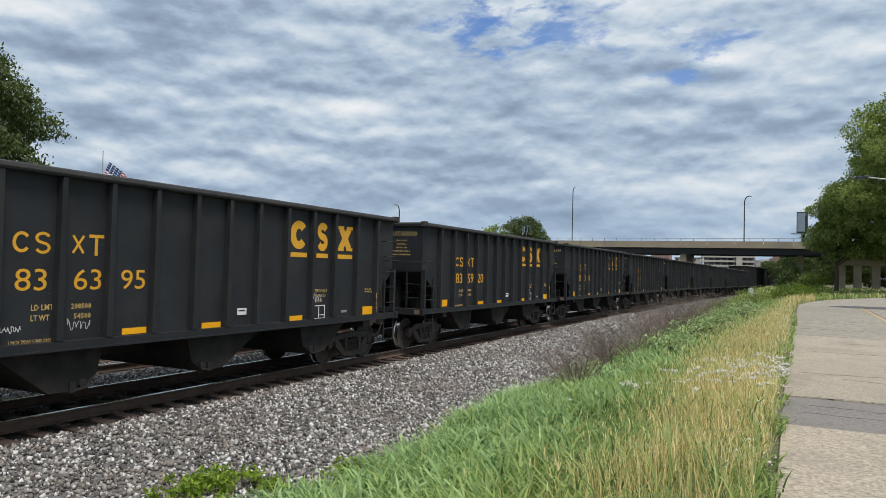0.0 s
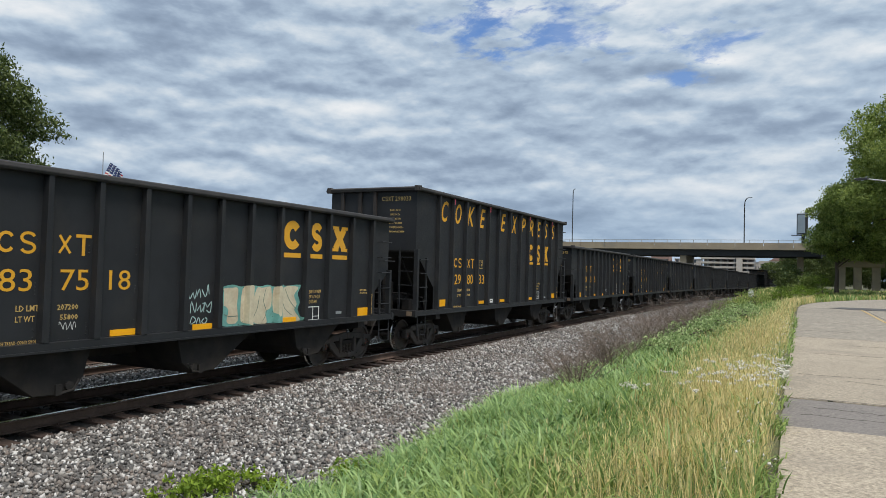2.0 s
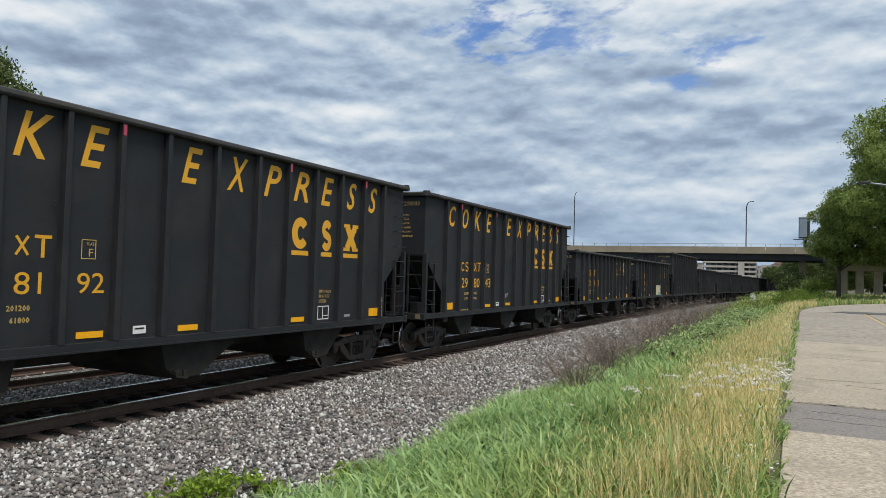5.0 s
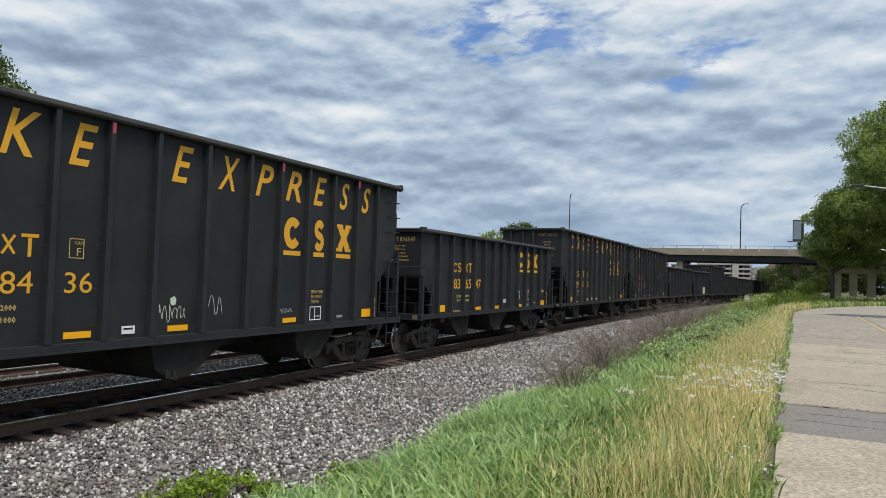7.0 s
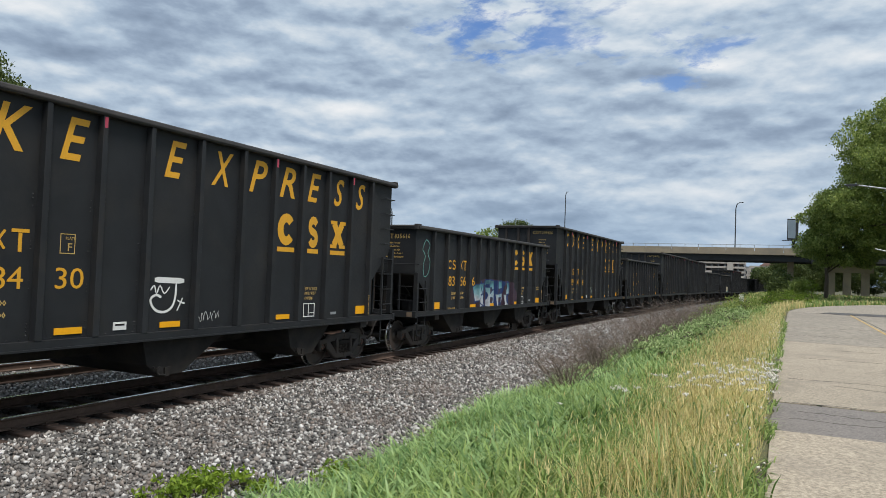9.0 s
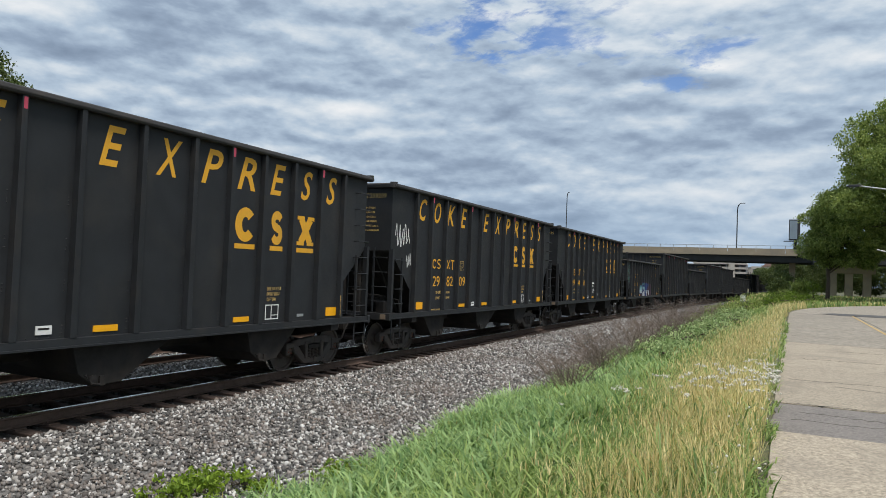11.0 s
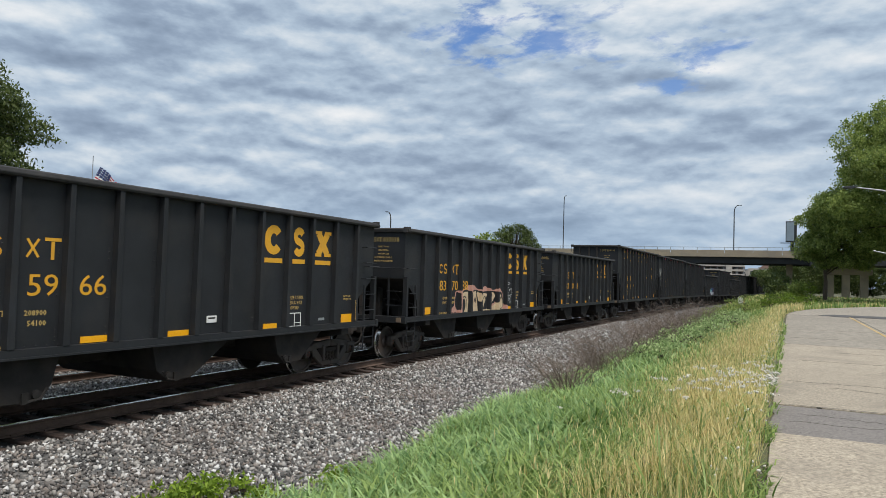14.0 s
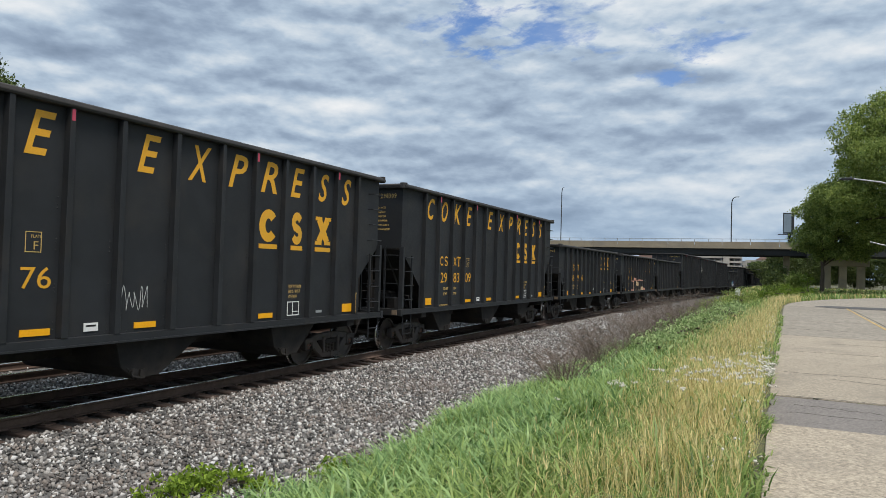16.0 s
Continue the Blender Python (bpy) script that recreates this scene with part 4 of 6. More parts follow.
# ---------------------------------------------------------------- bridge
def build_bridge():
    bridge = tagged(new("road_bridge"), "grey concrete and steel road bridge over the tracks", "bridge")
    y0, depth = 145.0, 14.0
    x0, x1 = -95.0, 90.0
    part("deck", Shape().box(x0, x1, y0, y0 + depth, 7.75, 8.15), BRIDGE_CONCRETE, bridge)
    for k in range(4):
        y = y0 + 0.7 + k * 4.1
        part("girder", Shape().box(x0, x1, y - 0.02, y + 0.02, 6.55, 7.75).box(x0, x1, y - 0.25, y + 0.25, 6.5, 6.55).box(x0, x1, y - 0.2, y + 0.2, 7.7, 7.745), GIRDER, bridge, "dark steel girder")
    for y in (y0 - 0.01, y0 + depth - 0.29):
        for k in range(37):
            a = x0 + k * 5.0
            part("parapet_panel", Shape().box(a + 0.04, a + 4.96, y, y + 0.3, 7.7, 9.0), BRIDGE_CONCRETE, bridge)
        for k in range(75):
            part("rail_post", Shape().box(x0 + k * 2.5 - 0.05, x0 + k * 2.5 + 0.05, y + 0.1, y + 0.2, 9.0, 9.5), GALVANISED, bridge)
        part("handrail", Shape().box(x0, x1, y + 0.11, y + 0.19, 9.5, 9.58), GALVANISED, bridge)
    for x in (-19.5, 1.2):
        part("pier", Shape().box(x - 0.6, x + 0.6, y0 + 0.8, y0 + depth - 0.8, -0.5, 6.5) if x < 0 else Shape().box(x - 0.55, x + 0.55, y0 + 3.2, y0 + 5.0, -0.5, 6.5), BRIDGE_CONCRETE, bridge, bevel=0.05)
    # the bent beside the road with three columns
    part("bent_cap", Shape().box(6.5, 13.7, 137.5, 139.0, 4.65, 6.2), BRIDGE_CONCRETE, bridge, bevel=0.06)
    for x in (7.4, 9.8, 12.5):
        part("column", Shape().box(x - 0.6, x + 0.6, 137.7, 138.8, -0.4, 4.7), BRIDGE_CONCRETE, bridge, bevel=0.05)
    part("ramp_deck", Shape().box(4.5, 40.0, 134.0, 144.9, 6.2, 7.6), GIRDER, bridge)


def build_lamp(x, y, z0, height, reach):
    lamp = tagged(new("street_lamp"), "tall dark steel street lamp with a curved arm", "street lamp", "street lamps")
    lamp.location = (x, y, z0)
    pts = [(0, 0, 0), (0, 0, height * 0.5), (0, 0, height - 1.3), (reach * 0.05, 0, height - 0.85), (reach * 0.18, 0, height - 0.45), (reach * 0.42, 0, height - 0.14), (reach * 0.72, 0, height - 0.02), (reach, 0, height)]
    part("pole", Shape().tube(pts, 0.11, 6, taper=0.07), GIRDER, lamp, smooth=True)
    part("lamp_head", Shape().box(min(reach, reach * 1.5), max(reach, reach * 1.5), -0.14, 0.14, height - 0.06, height + 0.06), GIRDER, lamp, bevel=0.04)


build_bridge()
build_lamp(-41.9, 145.2, 8.2, 12.0, 0.35)
build_lamp(-8.4, 145.2, 8.2, 9.4, 0.9)
build_lamp(-58.0, 100.0, 0.3, 12.4, -0.7)


# ---------------------------------------------------------------- ballast stones
def stone_material():
    m = bpy.data.materials.new("ballast_stone")
    m.use_nodes = True
    n = Nodes(m.node_tree)
    chance = n.add("NewGeometry").outputs["Random Per Island"]
    place = n.add("TexCoord").outputs["Object"]
    colour = n.ramp(chance, (0.0, (0.060, 0.058, 0.057)), (0.30, (0.15, 0.145, 0.14)), (0.50, (0.27, 0.255, 0.24)), (0.58, (0.26, 0.215, 0.185)), (0.76, (0.44, 0.425, 0.40)), (1.0, (0.80, 0.79, 0.77)))
    colour = n.mix(0.35, colour, n.ramp(n.noise(place, 60, 3), (0.3, 0.3), (0.7, 0.9)), "MULTIPLY")
    warm = n.ramp(n.noise(place, 0.55, 4, 0.6), (0.44, 0.0), (0.66, 0.5))
    colour = n.mix(warm, colour, (0.175, 0.140, 0.120), "MIX")
    shader = n.add("BsdfPrincipled", **{"Base Color": colour, "Roughness": 0.9, "Specular IOR Level": 0.25})
    n.put(n.add("OutputMaterial").inputs[0], shader.outputs[0])
    return m


BALLAST_STONE = stone_material()
CUBE = np.array([(x, y, z) for x in (-1, 1) for y in (-1, 1) for z in (-1, 1)], float)
CUBE_FACES = np.array([(0, 1, 3), (0, 3, 2), (4, 6, 7), (4, 7, 5), (0, 4, 5), (0, 5, 1), (2, 3, 7), (2, 7, 6), (0, 2, 6), (0, 6, 4), (1, 5, 7), (1, 7, 3)])


def random_turns(rng, n):
    q = rng.normal(size=(n, 4))
    q /= np.linalg.norm(q, axis=1)[:, None]
    w, x, y, z = q.T
    return np.stack([np.stack([1 - 2 * (y * y + z * z), 2 * (x * y - z * w), 2 * (x * z + y * w)], -1),
                     np.stack([2 * (x * y + z * w), 1 - 2 * (x * x + z * z), 2 * (y * z - x * w)], -1),
                     np.stack([2 * (x * z - y * w), 2 * (y * z + x * w), 1 - 2 * (x * x + y * y)], -1)], 1)


def stones(rng, spots, sizes):
    n = len(spots)
    v = CUBE[None] * rng.uniform(0.5, 1.15, (n, 8, 1)) * rng.uniform(0.45, 1.2, (n, 1, 3))
    v = np.einsum("nij,nkj->nki", random_turns(rng, n), v) * sizes[:, None, None] * 0.62 + spots[:, None, :]
    f = CUBE_FACES[None] + (np.arange(n) * 8)[:, None, None]
    return v.reshape(-1, 3), f.reshape(-1, 3)


def build_ballast():
    rng = np.random.default_rng(4)
    spots, sizes = [], []

    def strew(count, x0, x1, y0, y1, s0, s1, lift=0.0):
        x, y = rng.uniform(x0, x1, count), rng.uniform(y0, y1, count)
        for a, b in zip(x, y):
            if a < -1.75 * b - 2.5:
                continue
            u = a + bend(b)
            spots.append((u, b, ground_z(u, b) + rng.uniform(0.0, 0.03) + lift))
            sizes.append(rng.uniform(s0, s1))
    strew(17500, -9.92, -5.3, 2.5, 13.0, 0.020, 0.058)
    strew(16500, -9.92, -5.6, 13.0, 26.0, 0.022, 0.058)
    strew(12500, -9.92, -6.2, 26.0, 48.0, 0.030, 0.055)
    strew(1400, -10.4, -9.85, 3.0, 34.0, 0.02, 0.034, -0.03)
    strew(9000, -21.5, -16.6, 8.0, 36.0, 0.028, 0.05, 0.02)
    strew(7000, -14.1, -12.55, 5.0, 32.0, 0.026, 0.046, 0.03)
    strew(3500, -16.6, -14.0, 7.0, 32.0, 0.024, 0.042, 0.0)
    v, f = stones(rng, np.array(spots), np.array(sizes))
    tagged(new("ballast", bulk("ballast", v, f, BALLAST_STONE)), "loose grey and white crushed ballast stones", "gravel", kind="stuff")
    # darker stones between the rails: oil plus the train's shade in their colour
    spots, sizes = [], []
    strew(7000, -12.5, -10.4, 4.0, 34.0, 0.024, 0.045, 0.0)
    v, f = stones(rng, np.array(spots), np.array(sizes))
    dark = material("oily_shaded_stone", (0.050, 0.045, 0.041), 0.95, 0.3, 14.0, 60.0, 0.2, per_piece=0.7, spec=0.2)
    tagged(new("oily_ballast", bulk("oily_ballast", v, f, dark)), "crushed stones between the rails, dark with oil and painted-in train shade", "gravel", kind="stuff")
    rock = bpy.data.meshes.new("rock")
    bm = bmesh.new()
    bmesh.ops.create_icosphere(bm, subdivisions=2, radius=0.09)
    for p in bm.verts:
        p.co *= 1 + 0.3 * noise.noise(p.co * 14)
        p.co.z *= 0.75
    bm.to_mesh(rock)
    bm.free()
    rock.materials.append(STONE)
    ob = tagged(new("rock", rock), "pale rounded rock lying on the ballast", "rock")
    ob.location = (-5.62, 8.15, ground_z(-5.62, 8.15) + 0.05)


# ---------------------------------------------------------------- grass and weeds
def blades(rng, roots, lengths, widths, lean, arch):
    """Bent blades of three triangles each: an array of roots and of sizes."""
    n = len(roots)
    a = rng.uniform(0, 2 * np.pi, n)
    way = np.stack([np.cos(a), np.sin(a), np.zeros(n)], -1)
    side = np.stack([-np.sin(a), np.cos(a), np.zeros(n)], -1) * (widths / 2)[:, None]
    l, t = lengths[:, None], (lean * rng.uniform(0.3, 1.0, n))[:, None]
    up = np.array([0, 0, 1.0])
    mid = roots + l * (0.55 * up * np.sqrt(np.maximum(0.05, 1 - t * t)) + 0.55 * t * way)
    c = (arch * rng.uniform(0.2, 1.0, n))[:, None]
    tip = mid + l * 0.5 * (up * (1 - 1.5 * c) + way * (t + c))
    v = np.stack([roots - side, roots + side, mid - side * 0.9, mid + side * 0.9, tip], 1)
    f = np.array([(0, 1, 3), (0, 3, 2), (2, 3, 4)])[None] + (np.arange(n) * 5)[:, None, None]
    return v.reshape(-1, 3), f.reshape(-1, 3)


def long_blades(rng, roots, lengths, widths):
    """Broad blades that rise, arch over and droop: five levels, widest below the middle."""
    n = len(roots)
    a = rng.uniform(0, 2 * np.pi, n)
    way = np.stack([np.cos(a), np.sin(a), np.zeros(n)], -1)
    side = np.stack([-np.sin(a), np.cos(a), np.zeros(n)], -1) * (widths / 2)[:, None]
    fall = rng.uniform(1.2, 2.6, n)
    first = rng.uniform(0.05, 0.5, n)
    p, rows = roots.copy(), []
    for k, w in enumerate((0.7, 1.0, 1.0, 0.75, 0.0)):
        rows.append(p - side * w)
        if w:
            rows.append(p + side * w)
        b = first + fall * (k / 4) ** 1.4
        p = p + (way * np.sin(b)[:, None] + np.array([0, 0, 1.0]) * np.cos(b)[:, None]) * (lengths / 4)[:, None]
    v = np.stack(rows, 1)
    f = np.array([(0, 1, 3), (0, 3, 2), (2, 3, 5), (2, 5, 4), (4, 5, 7), (4, 7, 6), (6, 7, 8)])[None] + (np.arange(n) * 9)[:, None, None]
    return v.reshape(-1, 3), f.reshape(-1, 3)


def patchy(x, y, s, seed):
    return noise.noise(Vector((x * s, y * s, seed)))


def grass_field(name, label, mat, count, area, length, width, lean, arch, seed, keep):
    rng = np.random.default_rng(seed)
    x0, x1, y0, y1 = area
    roots, ls, ws = [], [], []
    for x, y in zip(rng.uniform(x0, x1, count), rng.uniform(y0, y1, count)):
        k = keep(x, y)
        if rng.random() < k and (y < 3.6 or x > -1.75 * y - 1.5):
            far = 1 + max(0.0, y - 14) * 0.035
            roots.append((x, y, ground_z(x, y) - 0.01))
            ls.append(rng.uniform(*length) * (0.8 + 0.4 * patchy(x, y, 0.8, seed)))
            ws.append(rng.uniform(*width) * far)
    if arch > 1:
        v, f = long_blades(rng, np.array(roots), np.array(ls), np.array(ws))
    else:
        v, f = blades(rng, np.array(roots), np.array(ls), np.array(ws), lean, arch)
    return tagged(new(name, bulk(name, v, f, mat)), label, "grass", kind="stuff")


def edge_x(y):
    """Where the ballast ends and the verge begins."""
    return -4.95 - 0.028 * (y - 7) + 0.25 * math.sin(y * 0.9) + bend(y) * 0.7


def step(a, b, v):
    return max(0.0, min(1.0, (v - a) / (b - a)))


def dryness(x, y):
    """0 in the lush grass beside the ballast, 1 in the dry grass beside the road; the dry strip narrows with distance."""
    drift = 0.02 * (y - 8) if y < 14 else 0.12 - 0.05 * (y - 14)
    return step(-2.0, -1.2, x + max(-1.1, drift) + 0.5 * patchy(x, y, 0.5, 3.0))


def green_share(x, y):
    if x < edge_x(y) or x > road_left(y) - 0.12:
        return 0.0
    return max(1 - dryness(x, y) * 0.89, step(0.3, 0.0, -x + road_left(y) - 0.1) * 0.35)


def dry_share(x, y):
    if x < edge_x(y) + 0.6 or x > road_left(y) - 0.10 - 0.1 * patchy(x, y, 1.5, 4.0):
        return 0.0
    return max(0.02, dryness(x, y)) * (0.35 + 0.65 * step(-0.3, 0.25, patchy(x, y, 0.7, 8.0)))


def build_verge():
    near, mid, far = (-6.2, 0.1, 3.5, 15.0), (-7.2, 0.4, 15.0, 31.0), (-7.5, 1.5, 31.0, 62.0)
    grass_field("green_grass", "lush arching green grass on the verge", GRASS_GREEN, 24000, near, (0.35, 0.75), (0.011, 0.024), 0.6, 2.0, 11, green_share)
    grass_field("green_grass", "lush arching green grass on the verge", GRASS_GREEN, 15000, mid, (0.35, 0.62), (0.016, 0.030), 0.55, 0.7, 12, green_share)
    grass_field("green_grass", "green weeds and grass along the verge", GRASS_GREEN, 12000, far, (0.35, 0.75), (0.014, 0.026), 0.55, 0.6, 13, green_share)
    blue = lambda x, y: green_share(x, y) * step(3.2, 0.6, x - edge_x(y))
    grass_field("blue_green_grass", "broad blue-green grass blades beside the ballast", GRASS_BLUE, 30000, near, (0.40, 0.80), (0.016, 0.034), 0.65, 2.0, 14, blue)
    grass_field("blue_green_grass", "broad blue-green grass blades beside the ballast", GRASS_BLUE, 14000, mid, (0.4, 0.75), (0.018, 0.032), 0.6, 2.0, 15, blue)
    grass_field("dry_grass", "tall straw-coloured seeding grass on the verge", GRASS_DRY, 56000, near, (0.26, 0.68), (0.003, 0.007), 0.45, 0.5, 16, dry_share)
    grass_field("dry_grass", "tall straw-coloured seeding grass on the verge", GRASS_DRY, 30000, mid, (0.38, 0.7), (0.004, 0.008), 0.35, 0.35, 17, dry_share)
    grass_field("dry_grass", "tall straw-coloured seeding grass on the verge", GRASS_DRY, 16000, far, (0.5, 0.9), (0.006, 0.011), 0.35, 0.35, 18, dry_share)
    under = lambda x, y: step(-2.3, -1.5, x + 0.02 * (y - 8)) * step(-0.35, 0.25, patchy(x, y, 0.9, 5.0)) if x < road_left(y) - 0.12 else 0.0
    grass_field("green_grass", "short green grass among the dry stems", GRASS_GREEN, 22000, (-3.2, 0.2, 3.5, 15.0), (0.22, 0.46), (0.006, 0.013), 0.5, 0.6, 27, under)
    grass_field("green_grass", "short green grass among the dry stems", GRASS_GREEN, 11000, (-3.6, 0.5, 15.0, 40.0), (0.25, 0.5), (0.008, 0.014), 0.5, 0.6, 28, under)
    tuft = lambda x, y: step(0.12, 0.34, patchy(x, y, 1.3, 12.0)) * dry_share(x, y)
    grass_field("tan_grass", "dense tan tufts of seeding grass", GRASS_TAN, 26000, (-2.6, 0.1, 3.5, 24.0), (0.35, 0.72), (0.004, 0.009), 0.4, 0.45, 29, tuft)
    behind = (-6.0, 0.0, -9.0, 3.6)
    grass_field("green_grass", "lush green grass on the verge", GRASS_GREEN, 14000, behind, (0.25, 0.5), (0.02, 0.035), 0.6, 0.7, 25, green_share)
    grass_field("dry_grass", "tall straw-coloured grass on the verge", GRASS_DRY, 14000, behind, (0.25, 0.5), (0.006, 0.012), 0.35, 0.35, 26, dry_share)
    edge = lambda x, y: step(-0.2, 0.3, patchy(x, y, 1.1, 6.0)) if -0.36 < x - road_left(y) < 0.05 else 0.0
    grass_field("edge_weed", "low green weeds along the road edge", GRASS_GREEN, 12000, (-0.6, 0.5, 3.5, 34.0), (0.10, 0.30), (0.012, 0.03), 0.7, 0.8, 23, edge)
    joint = lambda x, y: step(-0.1, 0.35, patchy(x, y, 2.2, 7.0)) if abs(y - 10.97) < 0.05 and x > road_left(y) else 0.0
    grass_field("edge_weed", "low green weeds in the joint of the road", GRASS_GREEN, 3500, (0.0, 2.6, 10.9, 11.05), (0.03, 0.09), (0.010, 0.02), 0.8, 0.8, 24, joint)
    meadow = lambda x, y: 1.0 if bend(y) - 6.5 < x and y > 66 and (x < road_left(y) - 0.4 or y > 81) else 0.0
    grass_field("meadow_grass", "pale green grass below the bridge", GRASS_DRY, 16000, (-6, 34, 50, 138), (0.4, 0.9), (0.02, 0.05), 0.4, 0.4, 19, lambda x, y: meadow(x, y) * 0.45)
    grass_field("meadow_grass", "pale green grass below the bridge", GRASS_GREEN, 22000, (-6, 34, 50, 138), (0.4, 0.9), (0.02, 0.05), 0.4, 0.4, 20, meadow)
    # seed heads on the dry stems and small flowers
    rng = np.random.default_rng(21)
    roots = [(x, y, ground_z(x, y) + rng.uniform(0.35, 0.66)) for x, y in zip(rng.uniform(-4.2, 0.0, 26000), rng.uniform(4.5, 30.0, 26000)) if rng.random() < dry_share(x, y)]
    v, f = blades(rng, np.array(roots), rng.uniform(0.05, 0.10, len(roots)), rng.uniform(0.005, 0.010, len(roots)), 0.45, 0.4)
    tagged(new("seed_head", bulk("seed_head", v, f, GRASS_DRY)), "straw-coloured seed heads of the dry grass", "grass", kind="stuff")
    spots = []
    for _ in range(85):
        y = rng.normal(9.7, 0.6)
        x = -0.05 - abs(rng.normal(0, 0.75))
        z = ground_z(x, y) + rng.uniform(0.42, 0.62)
        for _ in range(12):
            spots.append((x + rng.normal(0, 0.026), y + rng.normal(0, 0.026), z + rng.normal(0, 0.008)))
    for _ in range(240):
        y = rng.uniform(5.0, 26)
        x = road_left(y) - rng.uniform(0.0, 0.35)
        spots.append((x, y, ground_z(x, y) + rng.uniform(0.15, 0.5)))
    v, f = stones(rng, np.array(spots), rng.uniform(0.010, 0.017, len(spots)))
    tagged(new("wild_flower", bulk("wild_flower", v, f, FLOWER)), "small pale wild flowers in the grass", "flowers", kind="stuff")


def leaves(rng, centres, size):
    """Folded leaf pairs: four corners each, two triangles."""
    n = len(centres)
    shape = np.array([(-0.55, 0, 0), (0.05, -0.25, 0.09), (0.55, 0, 0), (0.05, 0.25, 0.09)])
    a, tip, roll = rng.uniform(0, 2 * np.pi, n), rng.normal(0.5, 0.75, n), rng.normal(0, 0.9, n)
    ca, sa, ct, st, cr, sr = np.cos(a), np.sin(a), np.cos(tip), np.sin(tip), np.cos(roll), np.sin(roll)
    x = np.stack([ca * ct, sa * ct, -st], -1)
    y = np.stack([-sa * cr + ca * st * sr, ca * cr + sa * st * sr, ct * sr], -1)
    turns = np.stack([x, y, np.cross(x, y)], -1)
    v = np.einsum("nij,kj->nki", turns, shape) * (size * rng.uniform(0.7, 1.3, n))[:, None, None] + centres[:, None, :]
    f = np.array([(0, 1, 2), (0, 2, 3)])[None] + (np.arange(n) * 4)[:, None, None]
    return v.reshape(-1, 3), f.reshape(-1, 3)


def crown_points(rng, blobs, per, clump):
    """Leaf places in clumps over the shells of some lumps (x, y, z, rx, ry, rz)."""
    out = []
    for x, y, z, a, b, c in blobs:
        n = max(6, int(per * (a * b * c) ** (2 / 3)))
        d = rng.normal(size=(n, 3))
        d /= np.linalg.norm(d, axis=1)[:, None]
        r = rng.uniform(0.6, 1.1, n) ** 0.6
        centre = np.array((x, y, z)) + d * np.array((a, b, c)) * r[:, None]
        k = 14
        out.append((centre[:, None, :] + rng.normal(size=(n, k, 3)) * clump * np.array((1, 1, 0.6))).reshape(-1, 3))
    return np.concatenate(out)


def build_tree(name, label, place, height, blobs, leaf, per, clump, mat, seed, trunk=0.35):
    rng = np.random.default_rng(seed)
    tree = tagged(new(name), label, "tree" if name == "tree" else "bush", "trees" if name == "tree" else "bushes")
    tree.location = place
    if trunk:
        s = Shape()
        s.tube([(0, 0, -0.3), (0.1, 0.05, height * 0.2), (-0.1, 0.1, height * 0.42), (0.0, 0.0, height * 0.75)], trunk, 9, taper=trunk * 0.3)
        part("trunk", s, BARK, tree, smooth=True)
        for x, y, z, a, b, c in blobs[::max(1, len(blobs) // 40)]:
            start = Vector((0, 0, min(z * 0.7, height * 0.6)))
            end = Vector((x, y, z))
            bow = start.lerp(end, 0.5) + Vector((0, 0, 0.08 * height))
            part("limb", Shape().tube([start, bow, end], trunk * 0.38, 6, taper=0.03), BARK, tree, smooth=True)
    v, f = leaves(rng, crown_points(rng, blobs, per, clump), leaf)
    part("crown", bulk("crown", v, f, mat), mat, tree, "leafy green crown")
    return tree


def lumps(seed, count, spread, z0, z1, size, shift=(0, 0), flat=0.75):
    """Crown lumps scattered round a trunk, wider at mid height."""
    rng = np.random.default_rng(seed)
    out = []
    for k in range(count):
        f = (k + 0.5) / count
        r = spread * math.sin(math.pi * (0.18 + 0.72 * f)) * rng.uniform(0.45, 1.0)
        a = k * 2.4 + rng.uniform(-0.4, 0.4)
        s = size * rng.uniform(0.7, 1.2)
        out.append((shift[0] + r * math.cos(a), shift[1] + r * math.sin(a), z0 + (z1 - z0) * f, s, s, s * flat))
    return out


LEAF_PALE = leaf_material("pale_weed_leaf", (0.17, 0.27, 0.085), (0.52, 0.62, 0.30))
LEAF_WEED = leaf_material("weed_leaf", (0.11, 0.19, 0.02), (0.35, 0.48, 0.06))


